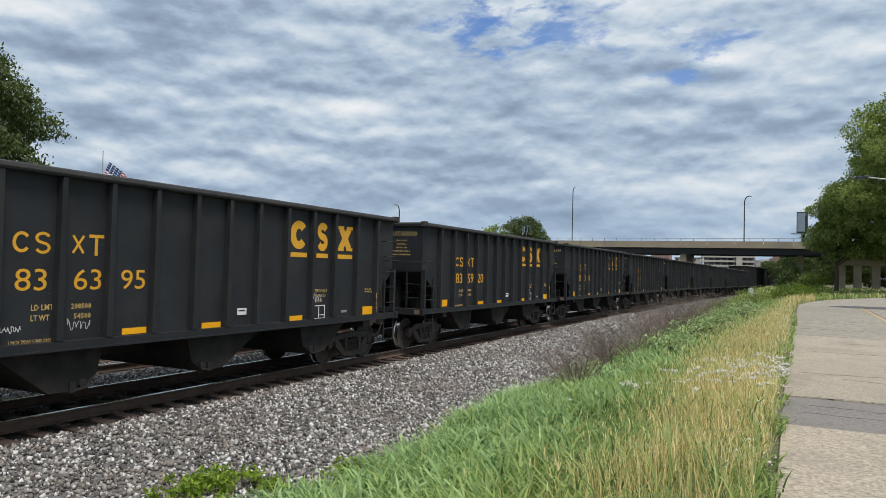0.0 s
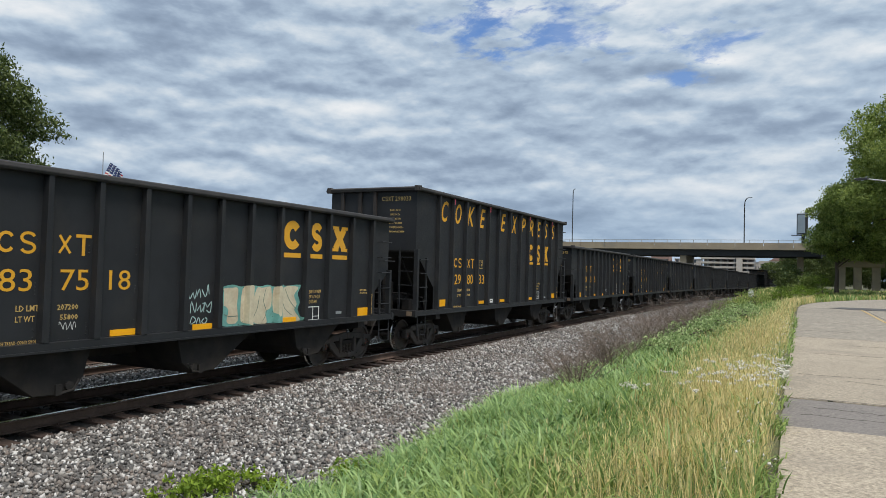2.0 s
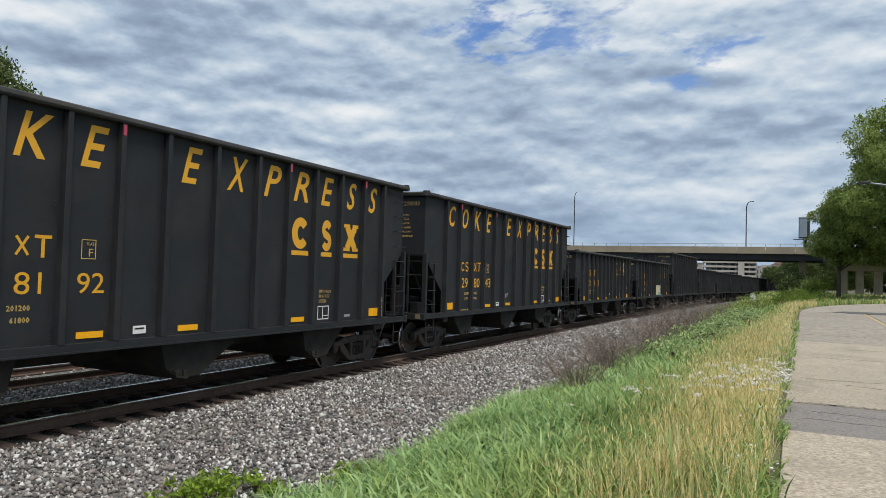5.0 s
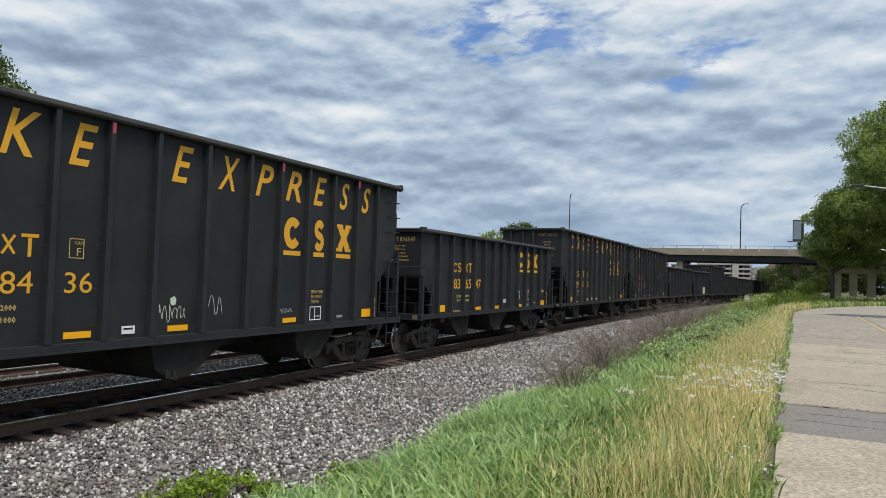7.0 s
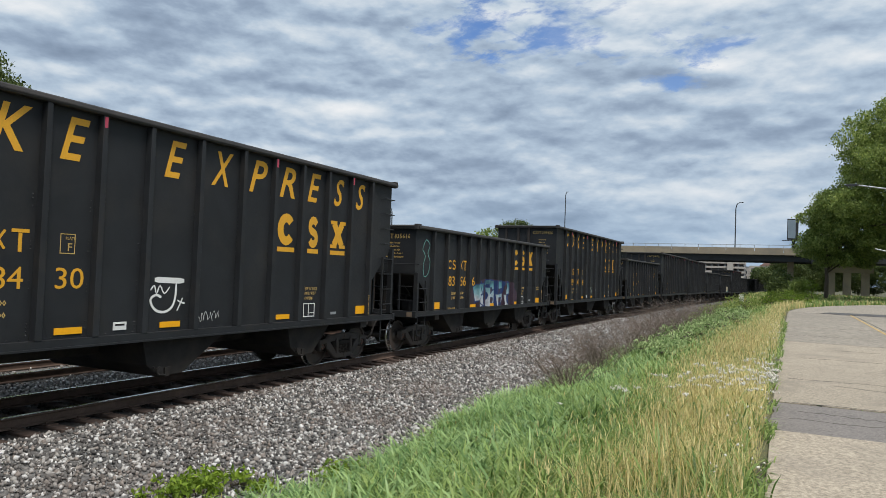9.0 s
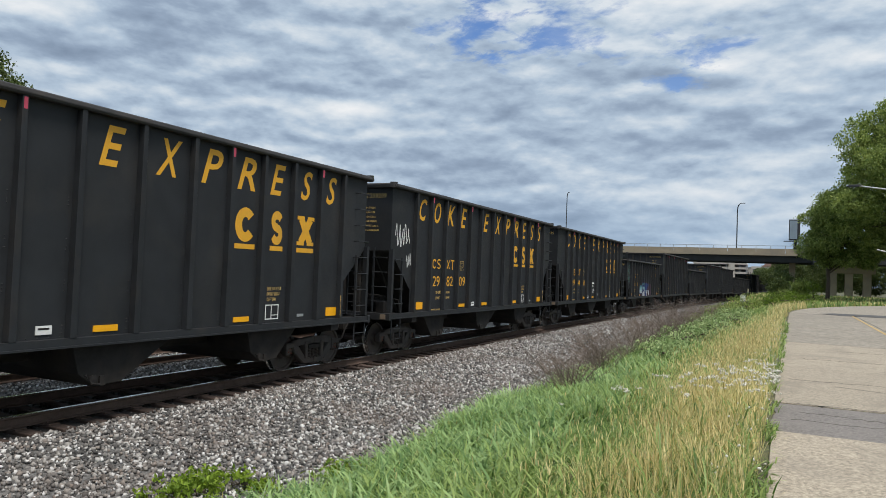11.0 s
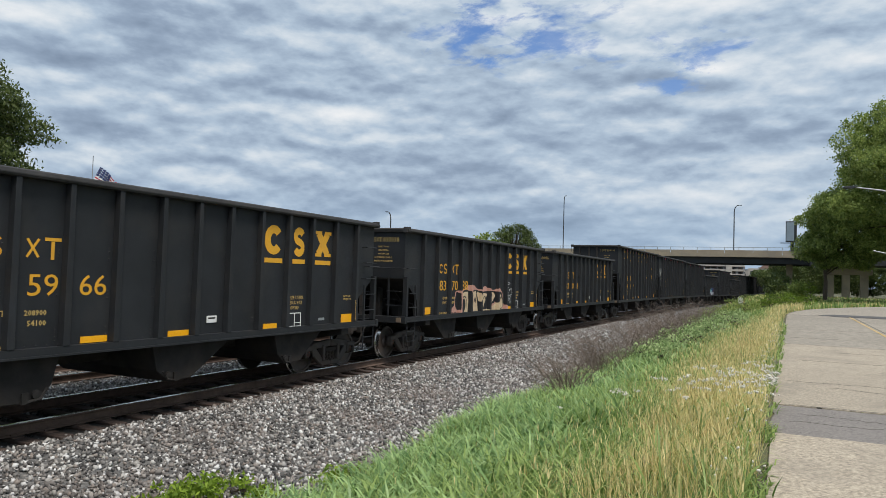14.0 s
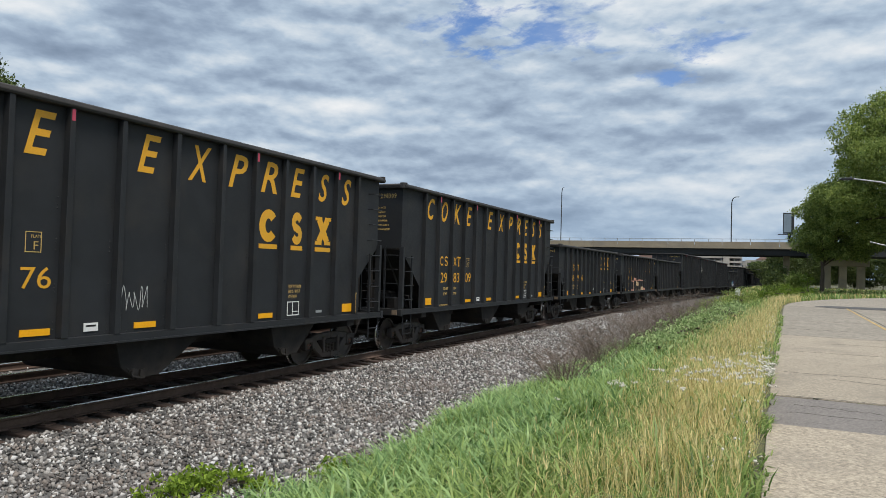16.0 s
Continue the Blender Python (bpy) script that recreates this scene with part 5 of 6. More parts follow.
def build_trees():
    build_tree("tree", "tall leafy green tree behind the train", (-36.2, 18.6, 0.2), 13, lumps(3, 80, 5.5, 2.4, 12.1, 1.2, flat=0.46), 0.19, 92, 0.22, LEAF_DARK, 31)
    build_tree("tree", "big spreading green tree beside the road", (17.6, 108, 0.4), 26, lumps(5, 92, 11.6, 7.0, 26.0, 2.3, (-2.2, 0), 0.62), 0.36, 21, 0.40, LEAF, 32, 0.55)
    build_tree("tree", "lower green tree with hanging boughs by the bridge", (5.4, 112, 0.4), 14, lumps(6, 76, 6.3, 5.2, 15.0, 1.4, (2.2, 0), 0.62), 0.32, 34, 0.30, LEAF, 33, 0.32)
    build_tree("tree", "leafy green tree by the road", (29.0, 100, 0.4), 22, lumps(7, 24, 8.5, 7.0, 22.0, 3.0), 0.7, 8, 0.6, LEAF, 34, 0.5)
    build_tree("tree", "rounded green tree behind the train", (-31.5, 87, 0.1), 9.2, lumps(8, 46, 3.6, 3.0, 8.9, 0.85, flat=0.6), 0.24, 44, 0.22, LEAF_DARK, 35, 0.3)
    build_tree("tree", "smaller bright green tree behind the train", (-37.0, 90, 0.1), 8.2, lumps(9, 14, 2.2, 3.0, 7.6, 1.2), 0.34, 24, 0.32, LEAF, 36, 0.25)
    # trees and bushes before and under the bridge
    for k, (x, y, hgt, w, mat) in enumerate(((-0.7, 104, 3.4, 1.2, LEAF_DARK), (-0.6, 112, 4.6, 1.3, LEAF_DARK), (1.7, 106, 3.2, 1.2, LEAF), (3.4, 104, 2.9, 1.3, LEAF_BRIGHT),
                                             (0.3, 92, 1.9, 1.1, LEAF), (0.2, 168, 8.5, 4.0, LEAF_DARK), (5.5, 172, 9.0, 4.5, LEAF_DARK), (12.5, 176, 9.0, 5.0, LEAF_DARK), (20.0, 176, 9.0, 5.0, LEAF_DARK),
                                             (-2.9, 66, 1.5, 1.5, LEAF), (-0.9, 70, 1.6, 1.7, LEAF_BRIGHT), (1.2, 74, 1.5, 1.6, LEAF_BRIGHT), (-3.8, 58, 1.0, 1.1, LEAF), (-4.2, 51, 1.0, 1.0, LEAF), (-3.6, 45, 0.9, 1.0, LEAF), (-3.9, 39, 0.9, 1.0, LEAF), (-3.5, 34, 0.8, 0.9, LEAF))):
        build_tree("bush", "dense green bush on the verge" if hgt < 3 else "dense dark green undergrowth by the bridge", (x, y, ground_z(x, y)), hgt,
                   lumps(40 + k, 12 if hgt > 3 else 8, w, hgt * 0.2, hgt * 0.85, w * 0.5), 0.34 if hgt > 3 else 0.12, 26 if hgt > 3 else 45, 0.28 if hgt > 3 else 0.12, mat, 60 + k, 0.08)
    for k in range(14):
        build_tree("bush", "green bush along the far side of the tracks", (-28.5 - (k % 3) + bend(6 + 4 * k), 6 + 4 * k, 0.3), 3.2, lumps(80 + k, 14, 2.5, 0.5, 3.1, 0.95), 0.34, 17, 0.3, (LEAF_BRIGHT, LEAF)[k % 2], 90 + k, 0.1)
    for k, (x, y, r, hgt) in enumerate(((-2.7, 19.5, 0.7, 0.6), (-3.3, 22.0, 0.8, 0.7), (-2.5, 24.0, 0.9, 0.75), (-3.1, 26.5, 0.9, 0.8), (-2.3, 28.5, 0.9, 0.8), (-2.9, 31.0, 1.0, 0.85), (-2.0, 34.0, 1.0, 0.9), (-2.8, 36.5, 1.0, 0.9), (-2.2, 40.0, 1.1, 0.9))):
        build_tree("bush", "clump of tall pale green weeds on the verge", (x, y, ground_z(x, y)), hgt * 0.75, lumps(170 + k, 12, r, hgt * 0.12, hgt * 0.72, 0.24), 0.11, 90, 0.13, LEAF_PALE, 190 + k, 0.03)
    # weeds in the ballast
    for k, (x, y, r) in enumerate(((-6.9, 7.0, 0.34), (-6.5, 7.1, 0.30), (-7.15, 6.75, 0.26), (-6.2, 7.2, 0.22), (-6.75, 6.6, 0.30), (-7.0, 6.4, 0.24), (-5.78, 8.2, 0.24), (-5.6, 8.35, 0.18), (-5.25, 8.6, 0.22))):
        build_tree("weed", "low bright green weed growing in the ballast", (x + 0.12, y + 0.02, ground_z(x + 0.12, y)), r, [(0, 0, r * 0.35, r, r, r * 0.5), (r * 0.6, 0.1, r * 0.3, r * 0.6, r * 0.6, r * 0.4)], 0.085, 150, 0.06, LEAF_WEED, 120 + k, 0.012)


def build_dead_shrubs():
    rng = np.random.default_rng(9)
    for k, (x, y, r, hgt) in enumerate(((-4.55, 14.2, 1.0, 1.05), (-5.2, 18.8, 0.9, 1.0), (-5.9, 20.5, 0.8, 0.9), (-5.3, 22.5, 1.0, 1.1), (-5.0, 25.0, 1.2, 1.3), (-5.6, 26.5, 1.1, 1.2), (-4.7, 28.0, 1.1, 1.3),
                                        (-5.4, 30.0, 1.3, 1.4), (-4.6, 32.0, 1.2, 1.4), (-5.6, 33.5, 1.3, 1.4), (-4.9, 36.5, 1.4, 1.5), (-5.7, 39.0, 1.3, 1.4), (-4.8, 42.0, 1.3, 1.3))):
        x += 0.6 if y < 15 else 0.85
        if y > 15:
            r, hgt = r * 1.2, hgt * 1.15
        shrub = tagged(new("dead_shrub"), "bare brown twiggy shrub at the ballast edge", "shrub", "dead shrubs")
        z0 = ground_z(x, y)
        shrub.location = (x, y, z0)
        for stem in range(40):
            s = Shape()
            a, out = rng.uniform(0, 6.28), rng.uniform(0.3, 1.0) * r
            tall = hgt * rng.uniform(0.55, 1.05)
            base = Vector((rng.uniform(-0.15, 0.15), rng.uniform(-0.15, 0.15), -0.05))
            tip = Vector((math.cos(a) * out, math.sin(a) * out, tall))
            bow = base.lerp(tip, 0.5) + Vector((0, 0, 0.12 * tall))
            thick = 0.012 if y < 15 else 0.008 if y < 25 else 0.010
            s.tube([base, bow, tip], thick, 4, taper=0.003)
            for tw in range(7):
                f = rng.uniform(0.25, 0.95)
                p = bow.lerp(tip, (f - 0.5) * 2) if f > 0.5 else base.lerp(bow, f * 2)
                b = rng.uniform(0, 6.28)
                e = p + Vector((math.cos(b), math.sin(b), rng.uniform(0.0, 1.0))) * rng.uniform(0.2, 0.55)
                s.tube([p, p.lerp(e, 0.5) + Vector((0, 0, 0.03)), e], 0.005, 3, taper=0.002)
            part("stem", s, TWIG, shrub)


# ---------------------------------------------------------------- distance
def build_far():
    for k, (x0, x1, top, mat) in enumerate(((-74, -64, 15.5, FAR_BRICK), (-62, -48, 12.0, FAR_STONE), (-46, -38, 16.2, FAR_GREY), (-37, -31, 17.0, FAR_BRICK), (-30, -14, 10.8, FAR_STONE), (-12, 4, 12.2, FAR_STONE), (6, 16, 11.0, FAR_GREY))):
        house = tagged(new("city_building"), "distant city block with rows of windows", "building", "city buildings")
        house.location = (x0, 420 + 9 * (k % 3), 0)
        w = x1 - x0
        part("wall", Shape().box(0, w, 0, 12, -1, top), mat, house)
        part("roof", Shape().box(-0.2, w + 0.2, -0.2, 12.2, top, top + 0.5), FAR_GREY, house)
        for row in range(int(top / 3)):
            for col in range(int(w / 2.4)):
                part("window", Shape().box(0.6 + col * 2.4, 2.1 + col * 2.4, -0.06, 0.02, 1.2 + row * 3, 2.8 + row * 3), FAR_GLASS, house)
    deck = tagged(new("parking_deck"), "pale concrete multi-storey car park in the distance", "building", "city buildings")
    deck.location = (-44, 395, 0)
    for k in range(5):
        part("slab", Shape().box(0, 26, 0, 16, 2.2 + 2.4 * k, 3.2 + 2.4 * k), FAR_STONE, deck)
    for k in range(9):
        part("column", Shape().box(0.2 + 3.2 * k, 0.7 + 3.2 * k, 0.3, 0.9, -0.5, 12.2), FAR_GREY, deck)
    part("stair_tower", Shape().box(17.5, 20.5, -0.6, 4, -0.5, 15.5), FAR_STONE, deck)
    part("back_wall", Shape().box(0, 26, 15.6, 16, -0.5, 12.0), FAR_GREY, deck)
    hall = tagged(new("city_building"), "broad beige hall with a low gabled roof", "building", "city buildings")
    hall.location = (-16, 400, 0)
    part("wall", Shape().box(0, 17, 0, 14, -0.5, 11.2), FAR_STONE, hall)
    part("roof", Shape().slab([(5.0, 11.2), (17.4, 11.2), (14.5, 13.6), (8.0, 13.6)], "y", -0.3, 14.2), FAR_BRICK, hall)
    for k in range(6):
        for row in range(3):
            part("window", Shape().box(0.9 + 2.7 * k, 2.3 + 2.7 * k, -0.06, 0.02, 1.6 + 3.2 * row, 3.4 + 3.2 * row), FAR_GLASS, hall)
    for k in range(7):
        x, y = -6.5 + 3.6 * k, 262 + 14 * (k % 3)
        build_tree("tree", "round green tree in the distance beyond the bridge", (x, y, 0), 7.0 + k % 3, lumps(140 + k, 16, 2.6, 1.0, 6.4 + k % 3, 1.6), 0.8, 9, 0.5, LEAF_DARK, 150 + k, 0.3)
    barrier = tagged(new("retaining_wall"), "long low pale concrete wall beyond the tracks", "wall")
    for k in range(22):
        part("wall_block", Shape().slab([(-0.15, -0.3), (0.15, -0.3), (0.15, 0.6), (0.2, 0.6), (0.2, 0.75), (-0.15, 0.75)], "y", 0.02, 3.98), BRIDGE_CONCRETE, barrier, at=pose(-24.5 + bend(4 * k), -4 + 4 * k, 0.1))
    sign = tagged(new("billboard"), "grey roadside billboard on a steel post", "billboard")
    sign.location = (1.9, 172, 0.3)
    part("panel", Shape().box(-1.3, 0.9, -0.3, 0.3, 11.8, 16.4), GIRDER, sign, bevel=0.05)
    part("panel_face", Shape().box(-1.15, 0.35, -0.36, -0.305, 12.1, 16.15), SIGN_FACE, sign)
    part("walkway", Shape().box(-2.3, 1.2, -1.0, -0.31, 11.5, 11.65), GIRDER, sign)
    part("post", Shape().tube([(0, 0, -0.4), (0, 0, 11.8)], 0.35, 10), GIRDER, sign)
    lamp = tagged(new("street_lamp"), "grey street lamp with a long curved arm", "street lamp", "street lamps")
    lamp.location = (9.2, 62, 0.7)
    part("pole", Shape().tube([(0, 0, -0.2), (0, 0, 4), (0, 0, 8.0), (-0.8, 0, 8.6), (-2.4, 0, 9.15), (-4.2, 0, 9.45)], 0.10, 8, taper=0.05), GALVANISED, lamp, smooth=True)
    part("lamp_head", Shape().slab([(-5.1, 9.42), (-4.9, 9.36), (-4.3, 9.38), (-4.1, 9.45), (-4.3, 9.56), (-4.9, 9.54)], "y", -0.15, 0.15), GIRDER, lamp, bevel=0.03)
    part("second_arm", Shape().tube([(0, 0, 3.6), (-1.0, 0, 4.1), (-3.0, 0, 4.6)], 0.04, 6), GALVANISED, lamp)


def build_marker():
    post = tagged(new("marker_post"), "small white marker post beside the track", "post")
    post.location = (-3.5, 72, ground_z(-3.5, 72))
    part("stake", Shape().box(-0.08, 0.08, -0.04, 0.04, -0.2, 1.5), GALVANISED, post)
    part("plate", Shape().box(-0.22, 0.22, -0.06, -0.041, 0.9, 1.6), WHITE_MARK, post, bevel=0.01)


STRIPE_RED = material("flag_red", (0.45, 0.03, 0.05), 0.8, 0.1, 3.0, 30.0, 0.0)
STRIPE_WHITE = material("flag_white", (0.75, 0.74, 0.72), 0.8, 0.08, 3.0, 30.0, 0.0)
CANTON = material("flag_blue", (0.03, 0.045, 0.13), 0.8, 0.1, 3.0, 30.0, 0.0)
FLAG_PIECES = []
FLAG_AT = (-47.6, 36.5)


def build_flag():
    pole = tagged(new("flagpole"), "thin white metal flagpole behind the train", "flagpole")
    pole.location = (*FLAG_AT, 0.3)
    part("pole", Shape().tube([(0, 0, -0.4), (0, 0, 10.45)], 0.05, 8, taper=0.03), GALVANISED, pole, smooth=True)
    part("ball", Shape().lathe([(10.42, 0.0), (10.45, 0.03), (10.48, 0.04), (10.51, 0.03), (10.53, 0.0)], "z", 10), GALVANISED, pole, smooth=True)
    flag = tagged(new("flag"), "red, white and blue striped flag flying from its pole", "flag")
    flag.location = (FLAG_AT[0], FLAG_AT[1], 8.75)
    n, w, high = 10, 0.24, 1.35
    for k in range(n):
        s = Shape()
        for r in range(13):
            z0 = high - (r + 1) * high / 13
            slot = 2 if (k < 4 and r < 7) else (0 if r % 2 == 0 else 1)
            s.box(0, w + 0.004, -0.004, 0.004, z0, z0 + high / 13, slot)
        if k < 4:
            for r in range(4):
                for c in range(2):
                    s.box(0.05 + c * 0.13, 0.09 + c * 0.13, -0.007, 0.007, high - 0.16 - r * 0.2, high - 0.11 - r * 0.2, 1)
        FLAG_PIECES.append(part("flag_strip", s, [STRIPE_RED, STRIPE_WHITE, CANTON], flag, at=flag_pose(k, 0.0)))


def flag_pose(k, t):
    """The pose of the k-th strip of the flag in the wind."""
    x = y = z = 0.0
    for i in range(k + 1):
        a = radians(78 + 24 * math.sin(2.6 * t - 0.75 * i))
        d = radians(-38 - 7 * math.sin(1.7 * t + 0.3 - 0.4 * i))
        if i < k:
            x, y, z = x + 0.24 * math.cos(a), y + 0.24 * math.sin(a), z + 0.24 * math.tan(d)
    return pose(x, y, z, 0, 22, math.degrees(a))


# ---------------------------------------------------------------- spray paint on the cars
SPRAY_TAN = material("tan_spray_paint", (0.60, 0.47, 0.30), 0.7, 0.15, 3.0, 20.0, 0.02, tint=(0.46, 0.27, 0.17), tint_amount=0.6, tint_scale=1.8)
SPRAY_PINK = material("pink_spray_paint", (0.50, 0.27, 0.21), 0.7, 0.15, 3.0, 20.0, 0.02)
SPRAY_PURPLE = material("dark_purple_spray_paint", (0.046, 0.026, 0.042), 0.7, 0.3, 1.2, 12.0, 0.02, tint=(0.022, 0.022, 0.026), tint_amount=1.0, tint_scale=0.9)
SPRAY_NAVY = material("navy_spray_paint", (0.018, 0.040, 0.13), 0.7, 0.2, 3.0, 20.0, 0.02)
SPRAY_PALE = material("pale_green_spray_paint", (0.52, 0.60, 0.48), 0.7, 0.15, 3.0, 20.0, 0.02)
SPRAY_BLACK = material("black_spray_paint", (0.015, 0.015, 0.017), 0.6, 0.1, 3.0, 20.0, 0.02)
SPRAY_LINE = material("thin_white_paint", (0.55, 0.56, 0.55), 0.7, 0.15, 3.0, 20.0, 0.02)
SPRAY_CREAM = material("cream_spray_paint", (0.58, 0.52, 0.37), 0.7, 0.15, 3.0, 20.0, 0.02, tint=(0.42, 0.29, 0.19), tint_amount=0.6, tint_scale=1.6)
SPRAY_MINT = material("mint_line_paint", (0.36, 0.50, 0.49), 0.7, 0.15, 3.0, 20.0, 0.02)
SPRAY_DUSK = material("grey_green_line_paint", (0.14, 0.19, 0.16), 0.7, 0.15, 3.0, 20.0, 0.02)
SPRAY_TEAL = material("teal_spray_paint", (0.15, 0.36, 0.32), 0.7, 0.2, 3.0, 20.0, 0.02, tint=(0.08, 0.22, 0.19), tint_amount=0.7, tint_scale=1.2)


def faded_paint():
    """Silver paint blown over with aqua towards the top."""
    m = bpy.data.materials.new("silver_and_aqua_spray_paint")
    m.use_nodes = True
    n = Nodes(m.node_tree)
    place = n.add("TexCoord").outputs["Object"]
    z = n.add("SeparateXYZ", Vector=place).outputs[2]
    mist = n.math("ADD", z, n.math("MULTIPLY", n.math("SUBTRACT", n.noise(place, 2.6, 4), 0.5), 0.9))
    colour = n.ramp(n.math("SUBTRACT", mist, 1.2), (0.30, (0.50, 0.53, 0.57)), (0.48, (0.26, 0.42, 0.47)), (0.72, (0.09, 0.27, 0.31)), (0.86, (0.06, 0.15, 0.18)))
    colour = n.mix(0.5, colour, n.ramp(n.noise(place, 9.0, 4), (0.3, 0.5), (0.65, 1.0)), "MULTIPLY")
    shader = n.add("BsdfPrincipled", **{"Base Color": colour, "Roughness": 0.6})
    n.put(n.add("OutputMaterial").inputs[0], shader.outputs[0])
    return m


SPRAY_FADE = faded_paint()


def skin(spec, y):
    """How far out the near side of a car stands: on the sheets, up the flanks of the posts and over their faces."""
    d = min(abs(y - p) for p in spec["posts"])
    return SHEET if d > 0.078 else OUT if d < 0.062 else SHEET + (OUT - SHEET) * (0.078 - d) / 0.016


def rounded(points, closed, steps=3):
    """A smooth line through some (y, z) points."""
    n, out = len(points), []
    for k in range(n if closed else n - 1):
        p = [Vector(points[(k + i) % n] if closed else points[max(0, min(n - 1, k + i))]) for i in (-1, 0, 1, 2)]
        for f in (i / steps for i in range(steps)):
            out.append(0.5 * (2 * p[1] + (p[2] - p[0]) * f + (2 * p[0] - 5 * p[1] + 4 * p[2] - p[3]) * f * f + (3 * p[1] - p[0] - 3 * p[2] + p[3]) * f ** 3))
    return out if closed else out + [Vector(points[-1])]


def coat(car, spec, outline, mat, lift, name="spray_paint", faces=None):
    """A coat of paint with an outline of (y, z), laid over sheets and posts."""
    h = spec["length"] / 2
    bm = bmesh.new()
    if faces:
        # a stroke climbs a hair along its way, so that it can cross itself
        vs = [bm.verts.new((0.00003 * k, y, z)) for k, (y, z) in enumerate(outline)]
        for f in faces:
            bm.faces.new([vs[i] for i in f])
        bmesh.ops.triangulate(bm, faces=bm.faces)
    else:
        # overlaps of the outline with itself are melted into one layer
        turn = sum(p[0] * q[1] - q[0] * p[1] for p, q in zip(outline, outline[1:] + outline[:1]))
        ring = tuple(range(len(outline)))
        flat = delaunay_2d_cdt([Vector(p) for p in outline], [], [ring if turn > 0 else ring[::-1]], 0, 1e-4)
        vs = [bm.verts.new((0, p.x, p.y)) for p in flat[0]]
        for f, whole in zip(flat[2], flat[5]):
            if whole:
                bm.faces.new([vs[i] for i in f])
    a, b = min(p[0] for p in outline), max(p[0] for p in outline)
    for p in spec["posts"]:
        for d in (-0.078, -0.062, 0.062, 0.078):
            if a < p + d < b:
                bmesh.ops.bisect_plane(bm, geom=bm.verts[:] + bm.edges[:] + bm.faces[:], plane_co=(0, p + d, 0), plane_no=(0, 1, 0))
    for v in bm.verts:
        v.co = (skin(spec, v.co.y) + lift + v.co.x, v.co.y - h, v.co.z)
    bmesh.ops.recalc_face_normals(bm, faces=bm.faces)
    data = bpy.data.meshes.new(name)
    bm.to_mesh(data)
    bm.free()
    data.materials.append(mat)
    return part(name, data, mat, car)


def fill(car, spec, points, mat, lift, smooth=True):
    coat(car, spec, [tuple(p) for p in rounded(points, True)] if smooth else points, mat, lift)


def line(car, spec, points, mat, width, lift, smooth=True):
    """One sprayed stroke that thins a little towards its ends."""
    pts = rounded(points, False) if smooth else [Vector(p) for p in points]
    n, out = len(pts), []
    for k, p in enumerate(pts):
        d = pts[min(k + 1, n - 1)] - pts[max(k - 1, 0)]
        u = d.normalized() if d.length > 1e-6 else Vector((1, 0))
        w = width / 2 * (1.0 if 0 < k < n - 1 else 0.6)
        out += [(p.x - u.y * w, p.y + u.x * w), (p.x + u.y * w, p.y - u.x * w)]
    coat(car, spec, out, mat, lift, "paint_stroke", [(2 * k, 2 * k + 1, 2 * k + 3, 2 * k + 2) for k in range(n - 1)])


def scribble(car, spec, y, z, w, hgt, mat, seed, thick=0.012, turns=7):
    """A loose sprayed line without meaning."""
    rng = np.random.default_rng(seed)
    pts = [(y + w * (k / (turns * 4)) + rng.uniform(-0.05, 0.05) * w, z + hgt * (0.5 + 0.5 * math.sin(k * 1.55 + rng.uniform(-0.5, 0.5)) * rng.uniform(0.4, 1.0))) for k in range(turns * 4)]
    line(car, spec, pts, mat, thick, 0.005)


def blob(car, spec, y, z, ry, rz, mat, seed, lift=0.008, n=14):
    h = spec["length"] / 2
    o = [(SHEET + lift, y - h + ry * math.cos(2 * math.pi * k / n) * (1 + 0.35 * noise.noise(Vector((k * 0.9, seed, 1)))), z + rz * math.sin(2 * math.pi * k / n) * (1 + 0.35 * noise.noise(Vector((k * 0.9, seed, 5))))) for k in range(n)]
    part("spray_paint", Shape().put(o, [tuple(range(n))]), mat, car)


